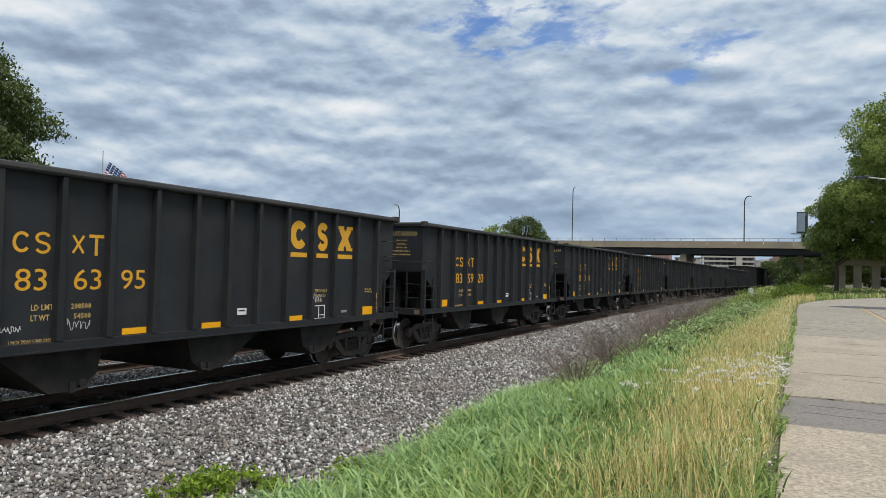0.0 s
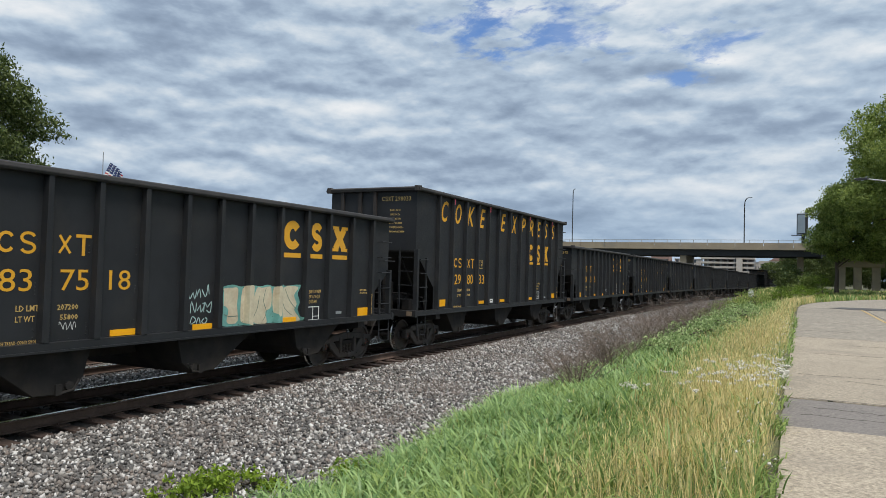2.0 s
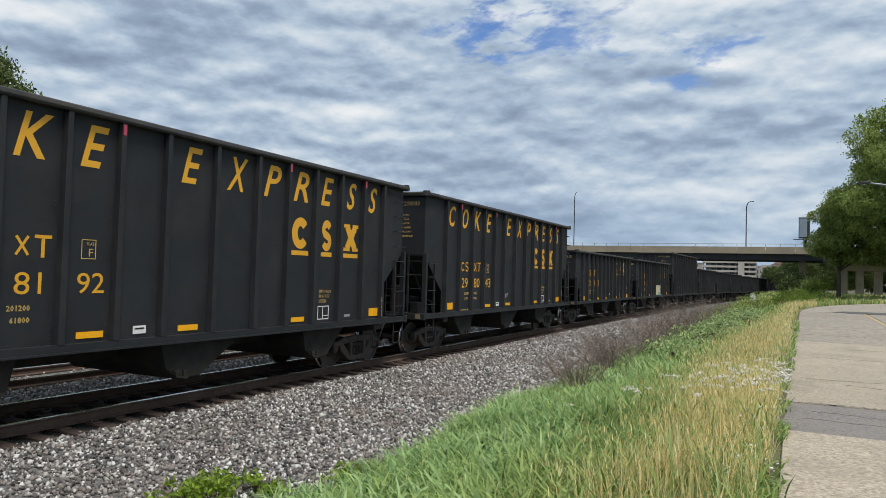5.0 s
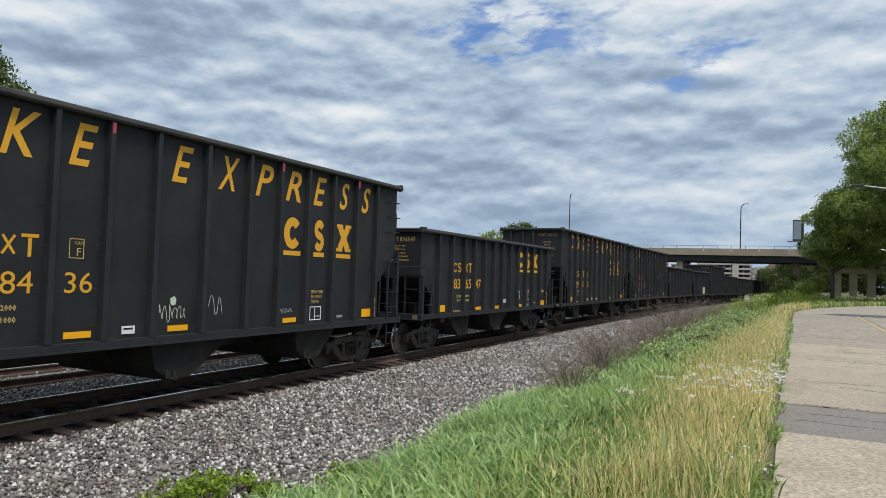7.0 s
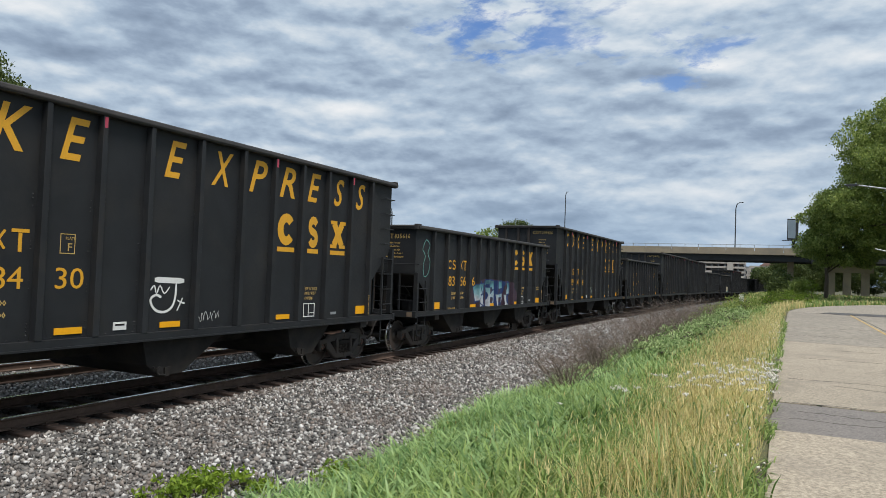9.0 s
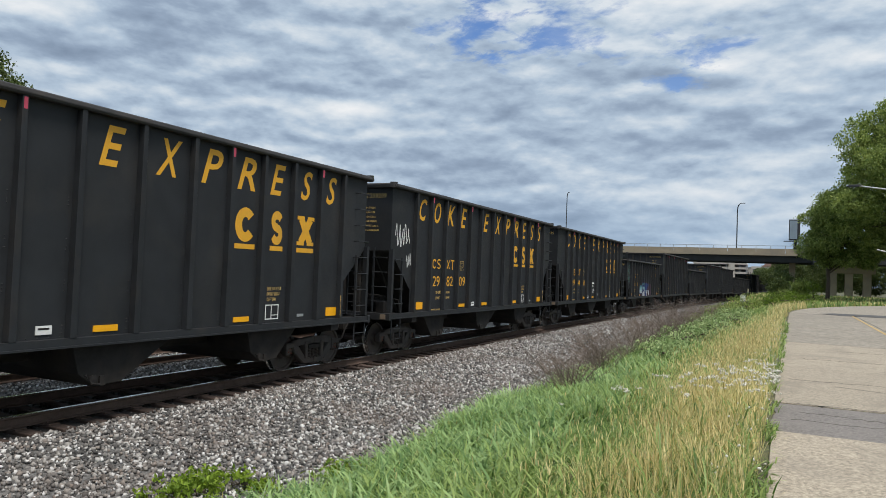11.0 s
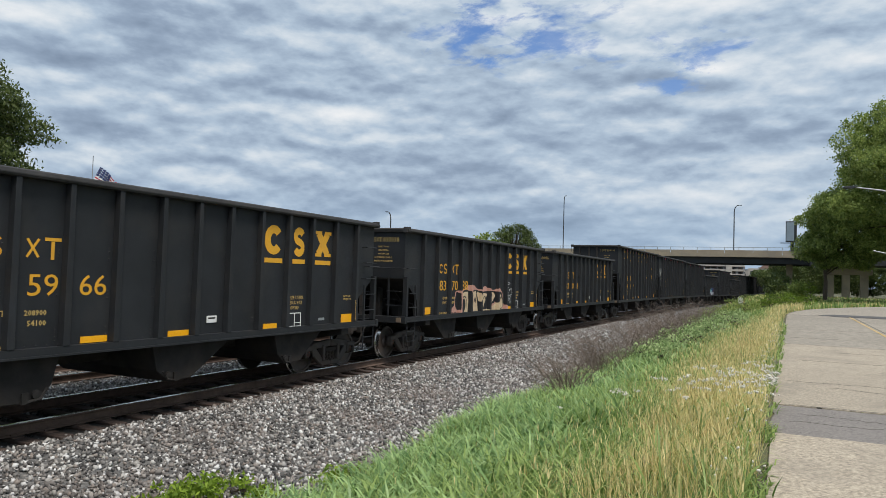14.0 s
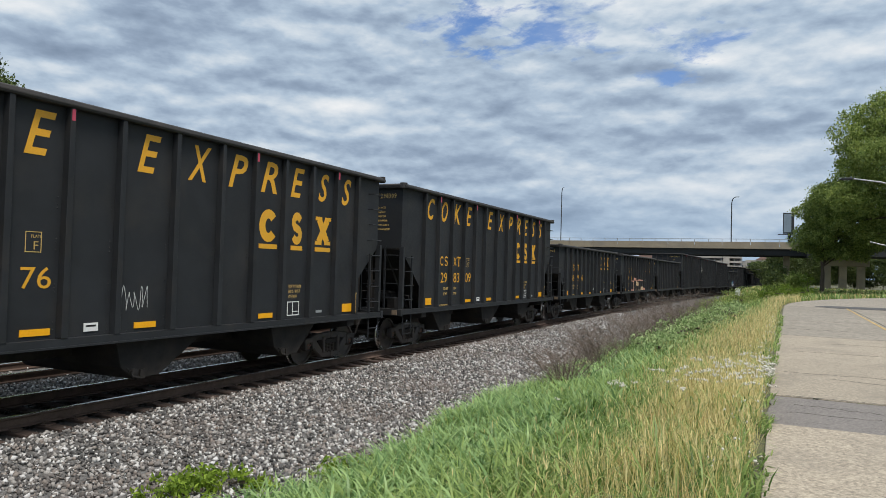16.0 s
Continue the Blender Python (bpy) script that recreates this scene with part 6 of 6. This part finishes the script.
def build_spray():
    # the painters went over some small plates
    for k, spans in ((2, ((6.7, 7.1),)), (8, ((6.7, 7.1),)), (13, ((6.7, 7.1), (4.1, 6.4)))):
        for o in [o for o in CARS[k].children if o.name.startswith(("placard", "reflector"))]:
            y = sum(v.co.y for v in o.data.vertices) / len(o.data.vertices) + SHORT["length"] / 2
            if any(a < y < b for a, b in spans):
                bpy.data.objects.remove(o)
    c = CARS[13]
    fill(c, SHORT, [(3.05, 1.22), (3.12, 1.24), (3.38, 1.39), (3.52, 1.50), (3.55, 1.84), (3.66, 1.93), (3.92, 1.96), (4.29, 1.99), (4.71, 2.15), (4.91, 2.06), (5.13, 2.13), (5.36, 2.02), (5.73, 1.98), (6.13, 2.10), (6.51, 1.99), (7.09, 1.96), (7.35, 2.05), (7.75, 1.95), (7.96, 1.73), (8.02, 1.42), (8.19, 1.36), (8.21, 1.22), (7.09, 1.22), (5.16, 1.22), (3.95, 1.22)], SPRAY_PINK, 0.004)
    fill(c, SHORT, [(3.57, 1.50), (3.63, 1.86), (3.78, 1.89), (3.82, 1.73), (3.84, 1.38), (3.73, 1.31)], SPRAY_BLACK, 0.006)
    fill(c, SHORT, [(3.93, 1.72), (4.12, 1.89), (4.38, 1.97), (4.70, 1.92), (4.91, 1.48), (4.80, 1.22), (4.24, 1.22), (3.94, 1.22)], SPRAY_BLACK, 0.006)
    fill(c, SHORT, [(4.83, 1.90), (5.36, 1.97), (5.73, 1.89), (6.43, 1.92), (7.09, 1.89), (7.17, 1.53), (6.59, 1.39), (6.59, 1.22), (5.91, 1.22), (5.36, 1.22), (4.91, 1.22), (4.95, 1.53)], SPRAY_BLACK, 0.006)
    fill(c, SHORT, [(6.76, 1.87), (7.34, 1.89), (7.75, 1.88), (7.94, 1.68), (7.96, 1.31), (7.42, 1.35)], SPRAY_BLACK, 0.006)
    fill(c, SHORT, [(3.95, 1.69), (4.05, 1.80), (4.29, 1.89), (4.61, 1.91), (4.65, 1.55), (4.60, 1.22), (4.24, 1.22), (4.32, 1.24), (4.42, 1.41), (4.40, 1.60), (4.29, 1.69), (4.13, 1.61), (4.11, 1.37), (3.97, 1.22)], SPRAY_TAN, 0.009, False)
    fill(c, SHORT, [(4.87, 1.84), (5.28, 1.93), (5.36, 1.68), (5.44, 1.45), (5.50, 1.22), (5.32, 1.23), (5.13, 1.22), (4.91, 1.22), (4.97, 1.42)], SPRAY_TAN, 0.009, False)
    fill(c, SHORT, [(5.36, 1.85), (5.50, 1.91), (5.72, 1.67), (5.55, 1.55)], SPRAY_TAN, 0.009, False)
    fill(c, SHORT, [(5.78, 1.88), (6.34, 1.81), (6.06, 1.42), (5.93, 1.25), (6.35, 1.27), (6.43, 1.22), (5.78, 1.22), (5.75, 1.44)], SPRAY_TAN, 0.009, False)
    fill(c, SHORT, [(6.59, 1.91), (7.02, 1.85), (7.14, 1.73), (6.84, 1.50), (6.64, 1.39)], SPRAY_TAN, 0.009, False)
    fill(c, SHORT, [(6.59, 1.26), (7.09, 1.43), (7.42, 1.57), (7.40, 1.22), (6.64, 1.22)], SPRAY_TAN, 0.009, False)
    fill(c, SHORT, [(7.44, 1.61), (7.70, 1.83), (7.92, 1.55), (7.95, 1.22), (7.45, 1.22)], SPRAY_TAN, 0.009, False)
    line(c, SHORT, [(4.84, 1.48), (4.95, 1.69), (4.91, 1.26), (4.86, 1.22)], SPRAY_BLACK, 0.050, 0.012)
    line(c, SHORT, [(5.16, 1.55), (5.24, 1.68), (5.28, 1.52)], SPRAY_BLACK, 0.070, 0.012)
    line(c, SHORT, [(7.47, 1.54), (7.52, 1.34), (7.75, 1.24), (7.94, 1.31)], SPRAY_BLACK, 0.035, 0.012)
    line(c, SHORT, [(7.52, 1.68), (7.70, 1.81), (7.89, 1.59)], SPRAY_BLACK, 0.030, 0.012)
    line(c, SHORT, [(5.95, 1.61), (6.13, 1.73), (6.22, 1.54), (6.06, 1.30)], SPRAY_BLACK, 0.050, 0.012)
    line(c, SHORT, [(6.69, 1.39), (6.66, 1.22), (6.72, 1.22)], SPRAY_BLACK, 0.030, 0.012)
    line(c, SHORT, [(4.18, 1.71), (4.34, 1.75), (4.47, 1.64), (4.47, 1.34)], SPRAY_BLACK, 0.040, 0.012)
    text_part(c, "24", 7.42 - SHORT["length"] / 2, 1.56, 0.2, SHEET + 0.012, SPRAY_BLACK, 0.004, 1.0, 0.15, "paint_stroke", width=0.34)
    line(c, SHORT, [(8.28, 2.04), (8.41, 1.74), (8.35, 1.48), (8.56, 1.42)], SPRAY_LINE, 0.022, 0.006)
    line(c, SHORT, [(8.33, 1.93), (8.62, 2.04), (8.59, 1.73), (8.34, 1.70)], SPRAY_LINE, 0.022, 0.006)
    line(c, SHORT, [(8.64, 1.92), (8.89, 2.00), (8.93, 1.77), (8.67, 1.73), (8.65, 1.56)], SPRAY_LINE, 0.022, 0.006)
    line(c, SHORT, [(8.53, 1.51), (8.78, 1.61), (8.73, 1.42), (8.86, 1.51)], SPRAY_LINE, 0.022, 0.006)
    line(c, SHORT, [(8.30, 2.17), (8.50, 2.24), (8.70, 2.21), (8.50, 2.14), (8.30, 2.17)], SPRAY_LINE, 0.022, 0.006)
    line(c, SHORT, [(8.37, 1.57), (8.53, 1.74), (8.67, 1.56), (8.84, 1.76)], SPRAY_LINE, 0.022, 0.006)
    line(c, SHORT, [(3.07, 1.22), (3.15, 1.24), (3.17, 1.22), (3.22, 1.22)], SPRAY_BLACK, 0.025, 0.008)
    line(c, SHORT, [(3.27, 1.22), (3.38, 1.22), (3.35, 1.22), (3.45, 1.22)], SPRAY_BLACK, 0.025, 0.008)
    line(c, SHORT, [(3.50, 1.22), (3.58, 1.22), (3.57, 1.22), (3.66, 1.22)], SPRAY_BLACK, 0.025, 0.008)
    c = CARS[8]
    fill(c, SHORT, [(4.03, 1.22), (4.03, 1.44), (4.23, 1.77), (4.37, 1.93), (4.83, 2.10), (5.50, 2.21), (6.36, 2.19), (7.28, 2.14), (7.99, 2.12), (8.50, 1.89), (8.91, 1.61), (8.73, 1.26), (7.84, 1.22), (5.93, 1.22), (4.68, 1.22)], SPRAY_PURPLE, 0.003)
    fill(c, SHORT, [(4.36, 1.92), (4.62, 2.01), (4.85, 2.13), (4.92, 2.23), (5.04, 2.16), (5.25, 2.06), (5.38, 2.08), (5.48, 2.18), (5.71, 2.20), (5.79, 2.09), (5.66, 1.51), (5.50, 1.23), (5.27, 1.22), (4.92, 1.51), (4.81, 1.54), (4.61, 1.33), (4.55, 1.35), (4.49, 1.62)], SPRAY_NAVY, 0.005)
    fill(c, SHORT, [(5.75, 2.06), (5.84, 2.17), (6.06, 2.19), (6.36, 2.16), (6.60, 2.13), (7.18, 2.15), (7.21, 1.91), (7.18, 1.45), (7.04, 1.22), (6.74, 1.22), (6.60, 1.22), (6.19, 1.22), (5.79, 1.22), (5.84, 1.50)], SPRAY_NAVY, 0.005)
    fill(c, SHORT, [(7.41, 2.05), (7.92, 2.09), (7.97, 1.64), (7.84, 1.55), (7.94, 1.22), (7.74, 1.22), (7.41, 1.22), (7.53, 1.54), (7.42, 1.63)], SPRAY_NAVY, 0.005)
    fill(c, SHORT, [(8.23, 2.03), (8.41, 2.05), (8.44, 1.85), (8.35, 1.41), (8.25, 1.44)], SPRAY_NAVY, 0.005)
    fill(c, SHORT, [(4.39, 1.90), (4.80, 2.05), (4.83, 1.57), (4.64, 1.43), (4.60, 1.39), (4.52, 1.59)], SPRAY_FADE, 0.008, False)
    fill(c, SHORT, [(4.87, 2.10), (4.92, 2.18), (5.08, 1.91), (5.24, 1.68), (5.04, 1.65), (4.86, 1.70)], SPRAY_FADE, 0.008, False)
    fill(c, SHORT, [(5.08, 2.01), (5.34, 2.04), (5.30, 1.68), (5.16, 1.88)], SPRAY_FADE, 0.008, False)
    fill(c, SHORT, [(4.92, 1.62), (5.29, 1.64), (5.36, 1.29), (5.46, 1.25), (5.25, 1.22), (5.08, 1.41)], SPRAY_FADE, 0.008, False)
    fill(c, SHORT, [(5.43, 2.03), (5.55, 2.16), (5.72, 2.17), (5.62, 2.07), (5.44, 1.95)], SPRAY_FADE, 0.008, False)
    fill(c, SHORT, [(4.86, 1.48), (4.98, 1.51), (5.16, 1.30), (5.29, 1.22), (5.21, 1.22), (4.86, 1.22)], SPRAY_FADE, 0.008, False)
    fill(c, SHORT, [(5.50, 1.89), (5.77, 1.89), (5.73, 1.22), (5.54, 1.22)], SPRAY_FADE, 0.008, False)
    fill(c, SHORT, [(5.79, 2.06), (5.87, 2.13), (6.30, 2.14), (6.33, 1.82), (5.86, 1.84)], SPRAY_FADE, 0.008, False)
    fill(c, SHORT, [(5.87, 1.64), (6.32, 1.80), (6.34, 1.33), (6.21, 1.31), (6.21, 1.51), (5.88, 1.48)], SPRAY_FADE, 0.008, False)
    fill(c, SHORT, [(5.79, 1.37), (5.84, 1.33), (6.32, 1.31), (6.35, 1.22), (5.79, 1.22)], SPRAY_FADE, 0.008, False)
    fill(c, SHORT, [(6.38, 1.63), (6.61, 1.64), (6.59, 1.22), (6.39, 1.22)], SPRAY_FADE, 0.008, False)
    fill(c, SHORT, [(6.65, 2.06), (6.68, 2.10), (7.13, 2.12), (7.15, 1.87), (6.90, 1.84), (6.68, 1.76)], SPRAY_FADE, 0.008, False)
    fill(c, SHORT, [(6.70, 1.58), (7.15, 1.66), (7.16, 1.45), (7.03, 1.29), (7.04, 1.52), (6.70, 1.47)], SPRAY_FADE, 0.008, False)
    fill(c, SHORT, [(6.66, 1.36), (6.84, 1.22), (7.15, 1.30), (7.16, 1.22), (6.79, 1.22), (6.66, 1.22)], SPRAY_FADE, 0.008, False)
    fill(c, SHORT, [(7.21, 1.61), (7.37, 1.62), (7.35, 1.22), (7.22, 1.22)], SPRAY_FADE, 0.008, False)
    fill(c, SHORT, [(7.46, 2.02), (7.88, 2.06), (7.92, 1.65), (7.49, 1.63)], SPRAY_FADE, 0.008, False)
    fill(c, SHORT, [(7.44, 1.22), (7.60, 1.45), (7.90, 1.25), (7.86, 1.22), (7.45, 1.22)], SPRAY_FADE, 0.008, False)
    fill(c, SHORT, [(8.26, 1.99), (8.37, 2.02), (8.33, 1.47), (8.27, 1.45)], SPRAY_FADE, 0.008, False)
    fill(c, SHORT, [(8.29, 1.22), (8.43, 1.22), (8.38, 1.22), (8.28, 1.22)], SPRAY_FADE, 0.008, False)
    fill(c, SHORT, [(5.87, 1.83), (6.10, 1.88), (6.10, 1.72), (5.89, 1.68)], SPRAY_PURPLE, 0.010)
    fill(c, SHORT, [(5.38, 1.94), (5.49, 1.95), (5.53, 1.68), (5.49, 1.29), (5.41, 1.33), (5.37, 1.68)], SPRAY_PURPLE, 0.010)
    fill(c, SHORT, [(7.53, 1.94), (7.70, 1.97), (7.69, 1.82), (7.52, 1.81)], SPRAY_PURPLE, 0.010)
    fill(c, SHORT, [(6.70, 1.81), (6.92, 1.84), (6.91, 1.69), (6.71, 1.64)], SPRAY_PURPLE, 0.010)
    fill(c, SHORT, [(5.89, 1.49), (6.20, 1.51), (6.20, 1.35), (5.93, 1.34)], SPRAY_PURPLE, 0.010)
    fill(c, SHORT, [(6.74, 1.46), (7.02, 1.51), (7.03, 1.36), (6.79, 1.34)], SPRAY_PURPLE, 0.010)
    line(c, SHORT, [(4.94, 2.17), (5.04, 1.97), (5.27, 1.65), (4.87, 1.66)], SPRAY_NAVY, 0.045, 0.012)
    line(c, SHORT, [(5.45, 1.95), (5.35, 1.74), (5.36, 1.39), (5.48, 1.24), (5.52, 1.42), (5.53, 1.71), (5.44, 1.95)], SPRAY_NAVY, 0.040, 0.012)
    line(c, SHORT, [(5.87, 1.85), (6.11, 1.89), (6.12, 1.72), (5.88, 1.67), (5.87, 1.85)], SPRAY_NAVY, 0.040, 0.012)
    line(c, SHORT, [(5.88, 1.50), (6.21, 1.52), (6.21, 1.36), (6.01, 1.34)], SPRAY_NAVY, 0.035, 0.012)
    line(c, SHORT, [(6.70, 1.47), (7.03, 1.52), (7.04, 1.36), (6.76, 1.31), (6.79, 1.22)], SPRAY_NAVY, 0.035, 0.012)
    line(c, SHORT, [(7.52, 1.81), (7.53, 1.96), (7.70, 1.98), (7.70, 1.82), (7.51, 1.81)], SPRAY_NAVY, 0.040, 0.012)
    line(c, SHORT, [(7.44, 1.62), (7.93, 1.64), (7.93, 2.07)], SPRAY_NAVY, 0.045, 0.012)
    line(c, SHORT, [(7.61, 1.46), (7.76, 1.31), (7.92, 1.23)], SPRAY_NAVY, 0.035, 0.012)
    line(c, SHORT, [(5.93, 1.22), (6.01, 1.22)], SPRAY_NAVY, 0.040, 0.012)
    line(c, SHORT, [(4.94, 1.51), (5.12, 1.31), (5.39, 1.25), (5.16, 1.22)], SPRAY_NAVY, 0.035, 0.012)
    line(c, SHORT, [(0.50, 3.05), (0.72, 3.35), (0.98, 3.20), (0.86, 2.95), (1.02, 2.70), (0.92, 2.35), (0.66, 2.25), (0.58, 2.60), (0.70, 2.85), (0.50, 3.05)], SPRAY_TEAL, 0.03, 0.005)
    c = CARS[2]
    fill(c, SHORT, [(6.52, 1.45), (6.49, 1.71), (6.52, 1.94), (6.85, 2.02), (7.09, 1.98), (7.44, 2.00), (7.66, 1.98), (7.89, 2.01), (8.09, 1.97), (8.33, 2.03), (8.45, 1.98), (8.96, 2.00), (8.87, 1.82), (8.95, 1.62), (8.88, 1.46), (8.99, 1.22), (8.43, 1.22), (7.94, 1.22), (7.38, 1.22), (6.72, 1.22), (6.59, 1.29)], SPRAY_TEAL, 0.004)
    fill(c, SHORT, [(6.55, 1.91), (6.87, 1.96), (7.02, 1.93), (7.00, 1.63), (7.03, 1.31), (6.85, 1.26), (6.73, 1.32), (6.77, 1.53), (6.65, 1.62), (6.55, 1.60)], SPRAY_CREAM, 0.007)
    fill(c, SHORT, [(7.14, 1.93), (7.38, 1.95), (7.40, 1.27), (7.18, 1.27), (7.10, 1.38)], SPRAY_CREAM, 0.007)
    fill(c, SHORT, [(7.45, 1.61), (7.55, 1.94), (7.72, 1.95), (7.89, 1.97), (7.99, 1.93), (8.00, 1.56), (7.83, 1.46), (7.88, 1.24), (7.72, 1.22), (7.48, 1.27)], SPRAY_CREAM, 0.007)
    fill(c, SHORT, [(8.05, 1.91), (8.22, 1.95), (8.21, 1.37), (8.06, 1.49)], SPRAY_CREAM, 0.007)
    fill(c, SHORT, [(8.28, 1.36), (8.35, 1.93), (8.88, 1.95), (8.74, 1.78), (8.84, 1.58), (8.76, 1.46), (8.92, 1.30), (8.92, 1.22), (8.33, 1.22)], SPRAY_CREAM, 0.007)
    line(c, SHORT, [(7.63, 1.79), (7.58, 1.54), (7.47, 1.36)], SPRAY_DUSK, 0.016, 0.009)
    line(c, SHORT, [(7.83, 1.94), (7.76, 1.68), (7.86, 1.45), (7.75, 1.27)], SPRAY_DUSK, 0.016, 0.009)
    line(c, SHORT, [(8.43, 1.92), (8.60, 1.66), (8.84, 1.46)], SPRAY_DUSK, 0.016, 0.009)
    line(c, SHORT, [(8.33, 1.78), (8.43, 1.51), (8.70, 1.34)], SPRAY_DUSK, 0.016, 0.009)
    line(c, SHORT, [(6.65, 1.46), (6.79, 1.41), (7.03, 1.41)], SPRAY_DUSK, 0.016, 0.009)
    line(c, SHORT, [(5.75, 1.91), (5.80, 1.77), (5.87, 1.88), (5.91, 1.77), (5.96, 1.93)], SPRAY_MINT, 0.020, 0.005)
    line(c, SHORT, [(5.96, 1.81), (6.02, 1.94), (6.06, 1.78)], SPRAY_MINT, 0.020, 0.005)
    line(c, SHORT, [(6.08, 1.94), (6.16, 1.81), (6.20, 1.86), (6.23, 2.03), (6.26, 1.84)], SPRAY_MINT, 0.020, 0.005)
    line(c, SHORT, [(5.82, 1.51), (5.84, 1.72), (5.93, 1.52), (5.96, 1.70)], SPRAY_MINT, 0.020, 0.005)
    line(c, SHORT, [(5.98, 1.55), (6.06, 1.65), (6.07, 1.52), (6.16, 1.66), (6.10, 1.68)], SPRAY_MINT, 0.020, 0.005)
    line(c, SHORT, [(6.14, 1.52), (6.16, 1.70), (6.23, 1.61), (6.32, 1.71), (6.30, 1.51), (6.20, 1.56)], SPRAY_MINT, 0.020, 0.005)
    line(c, SHORT, [(5.82, 1.32), (5.87, 1.45), (5.96, 1.38), (5.84, 1.31)], SPRAY_MINT, 0.020, 0.005)
    line(c, SHORT, [(5.97, 1.31), (6.02, 1.43), (6.07, 1.31)], SPRAY_MINT, 0.020, 0.005)
    line(c, SHORT, [(6.16, 1.41), (6.10, 1.35), (6.17, 1.31), (6.23, 1.38), (6.18, 1.42)], SPRAY_MINT, 0.020, 0.005)
    scribble(c, SHORT, 3.3, 1.35, 0.3, 0.16, SPRAY_LINE, 19, 0.01, 4)
    scribble(CARS[0], SHORT, 2.2, 1.36, 0.32, 0.13, SPRAY_LINE, 20, 0.013, 6)
    scribble(CARS[0], SHORT, 3.2, 1.33, 0.42, 0.2, SPRAY_LINE, 21, 0.010, 5)
    scribble(CARS[0], SHORT, 9.05, 1.55, 0.45, 0.25, SPRAY_LINE, 22, 0.012, 5)
    c = CARS[7]
    scribble(c, COKE, 6.45, 1.42, 0.62, 0.34, SPRAY_PALE, 23, 0.012, 6)
    blob(c, COKE, 6.75, 1.8, 0.07, 0.08, SPRAY_PALE, 3.0)
    scribble(c, COKE, 7.6, 1.45, 0.4, 0.5, SPRAY_LINE, 24, 0.012, 2)
    scribble(c, COKE, 9.65, 1.45, 0.4, 0.15, SPRAY_LINE, 25, 0.01, 4)
    c = CARS[9]
    line(c, COKE, [(6.50, 2.10), (6.8, 2.09), (7.16, 2.08)], WHITE_MARK, 0.10, 0.006)
    line(c, COKE, [(6.98, 2.04), (6.97, 1.80), (6.90, 1.62), (6.74, 1.54), (6.56, 1.57), (6.45, 1.68), (6.44, 1.78), (6.55, 1.84), (6.66, 1.79)], WHITE_MARK, 0.045, 0.006)
    line(c, COKE, [(6.42, 1.92), (6.50, 2.0), (6.55, 1.86), (6.62, 2.0), (6.72, 1.86), (6.84, 1.98)], WHITE_MARK, 0.028, 0.006)
    line(c, COKE, [(7.02, 1.55), (7.08, 1.66), (7.14, 1.78)], WHITE_MARK, 0.028, 0.006)
    line(c, COKE, [(7.02, 1.74), (7.10, 1.70), (7.20, 1.68)], WHITE_MARK, 0.028, 0.006)
    scribble(c, COKE, 7.5, 1.32, 0.6, 0.2, SPRAY_LINE, 28, 0.01, 6)
    scribble(CARS[6], SHORT, 8.15, 1.45, 0.4, 0.6, WHITE_MARK, 29, 0.03, 4)
    scribble(CARS[10], COKE, 0.35, 3.0, 0.85, 0.75, WHITE_MARK, 30, 0.03, 5)
    scribble(CARS[10], COKE, 1.0, 2.5, 0.3, 0.45, SPRAY_LINE, 31, 0.025, 3)
    scribble(CARS[16], COKE, 6.4, 1.5, 0.55, 0.5, SPRAY_LINE, 32, 0.010, 5)
    scribble(CARS[14], SHORT, 2.2, 1.3, 0.3, 0.2, SPRAY_LINE, 33, 0.010, 4)
    scribble(CARS[4], COKE, 6.5, 1.5, 0.4, 0.3, SPRAY_LINE, 34, 0.010, 4)


def build_cracks():
    """Wandering cracks in the slabs, filled with dirt."""
    rng = np.random.default_rng(77)
    road = bpy.data.objects["road"]
    for x0, x1, y, lean in ((0.1, 3.3, 13.7, 0.05), (0.75, 3.3, 13.2, -0.35), (0.1, 3.3, 10.97, 0.0), (0.0, 3.3, 8.86, 0.0), (1.2, 3.3, 20.4, 0.04), (0.1, 3.3, 9.75, 0.02), (0.2, 1.6, 10.35, -0.12), (1.5, 3.3, 9.3, 0.14), (0.4, 3.3, 17.8, 0.02), (0.2, 2.0, 25.5, 0.03)):
        s, n = Shape(), 26
        pts = [(x0 + (x1 - x0) * k / n, y + lean * (x1 - x0) * k / n + rng.uniform(-0.05, 0.05) * (1.0 if y not in (10.97, 8.86, 15.95) else 0.4)) for k in range(n + 1)]
        for (a, b), (c, d) in zip(pts, pts[1:]):
            w, w2 = rng.uniform(0.001, 0.008, 2) * (0.6 if 9 < y < 10.9 else 1 + y * 0.01)
            s.slab([(a, b - w), (c, d - w2), (c, d + w2), (a, b + w)], "z", ROAD_Z - 0.05, slab_top(y) + 0.0025)
        part("crack", s, CRACK, road)


build_ballast()
build_cracks()
build_verge()
build_trees()
build_dead_shrubs()
build_far()
build_marker()
build_flag()
build_spray()


# ---------------------------------------------------------------- what moves
def motions():
    for i, car in CARS.items():
        walk(car, [(0.5 * k, on_track(run(0.5 * k) + SPOTS[i])) for k in range(33)])
        for truck in [o for o in car.children if o.name.startswith("truck")]:
            for w in [o for o in truck.children if o.name.startswith("wheelset")]:
                y = w.location.y
                walk(w, [(k / 30, pose(0, y, WHEEL, -math.degrees((run(k / 30) - run(0)) / WHEEL))) for k in range(481)])
    for k, strip in enumerate(FLAG_PIECES):
        walk(strip, [(0.2 * j, flag_pose(k, 0.2 * j)) for j in range(81)])


motions()
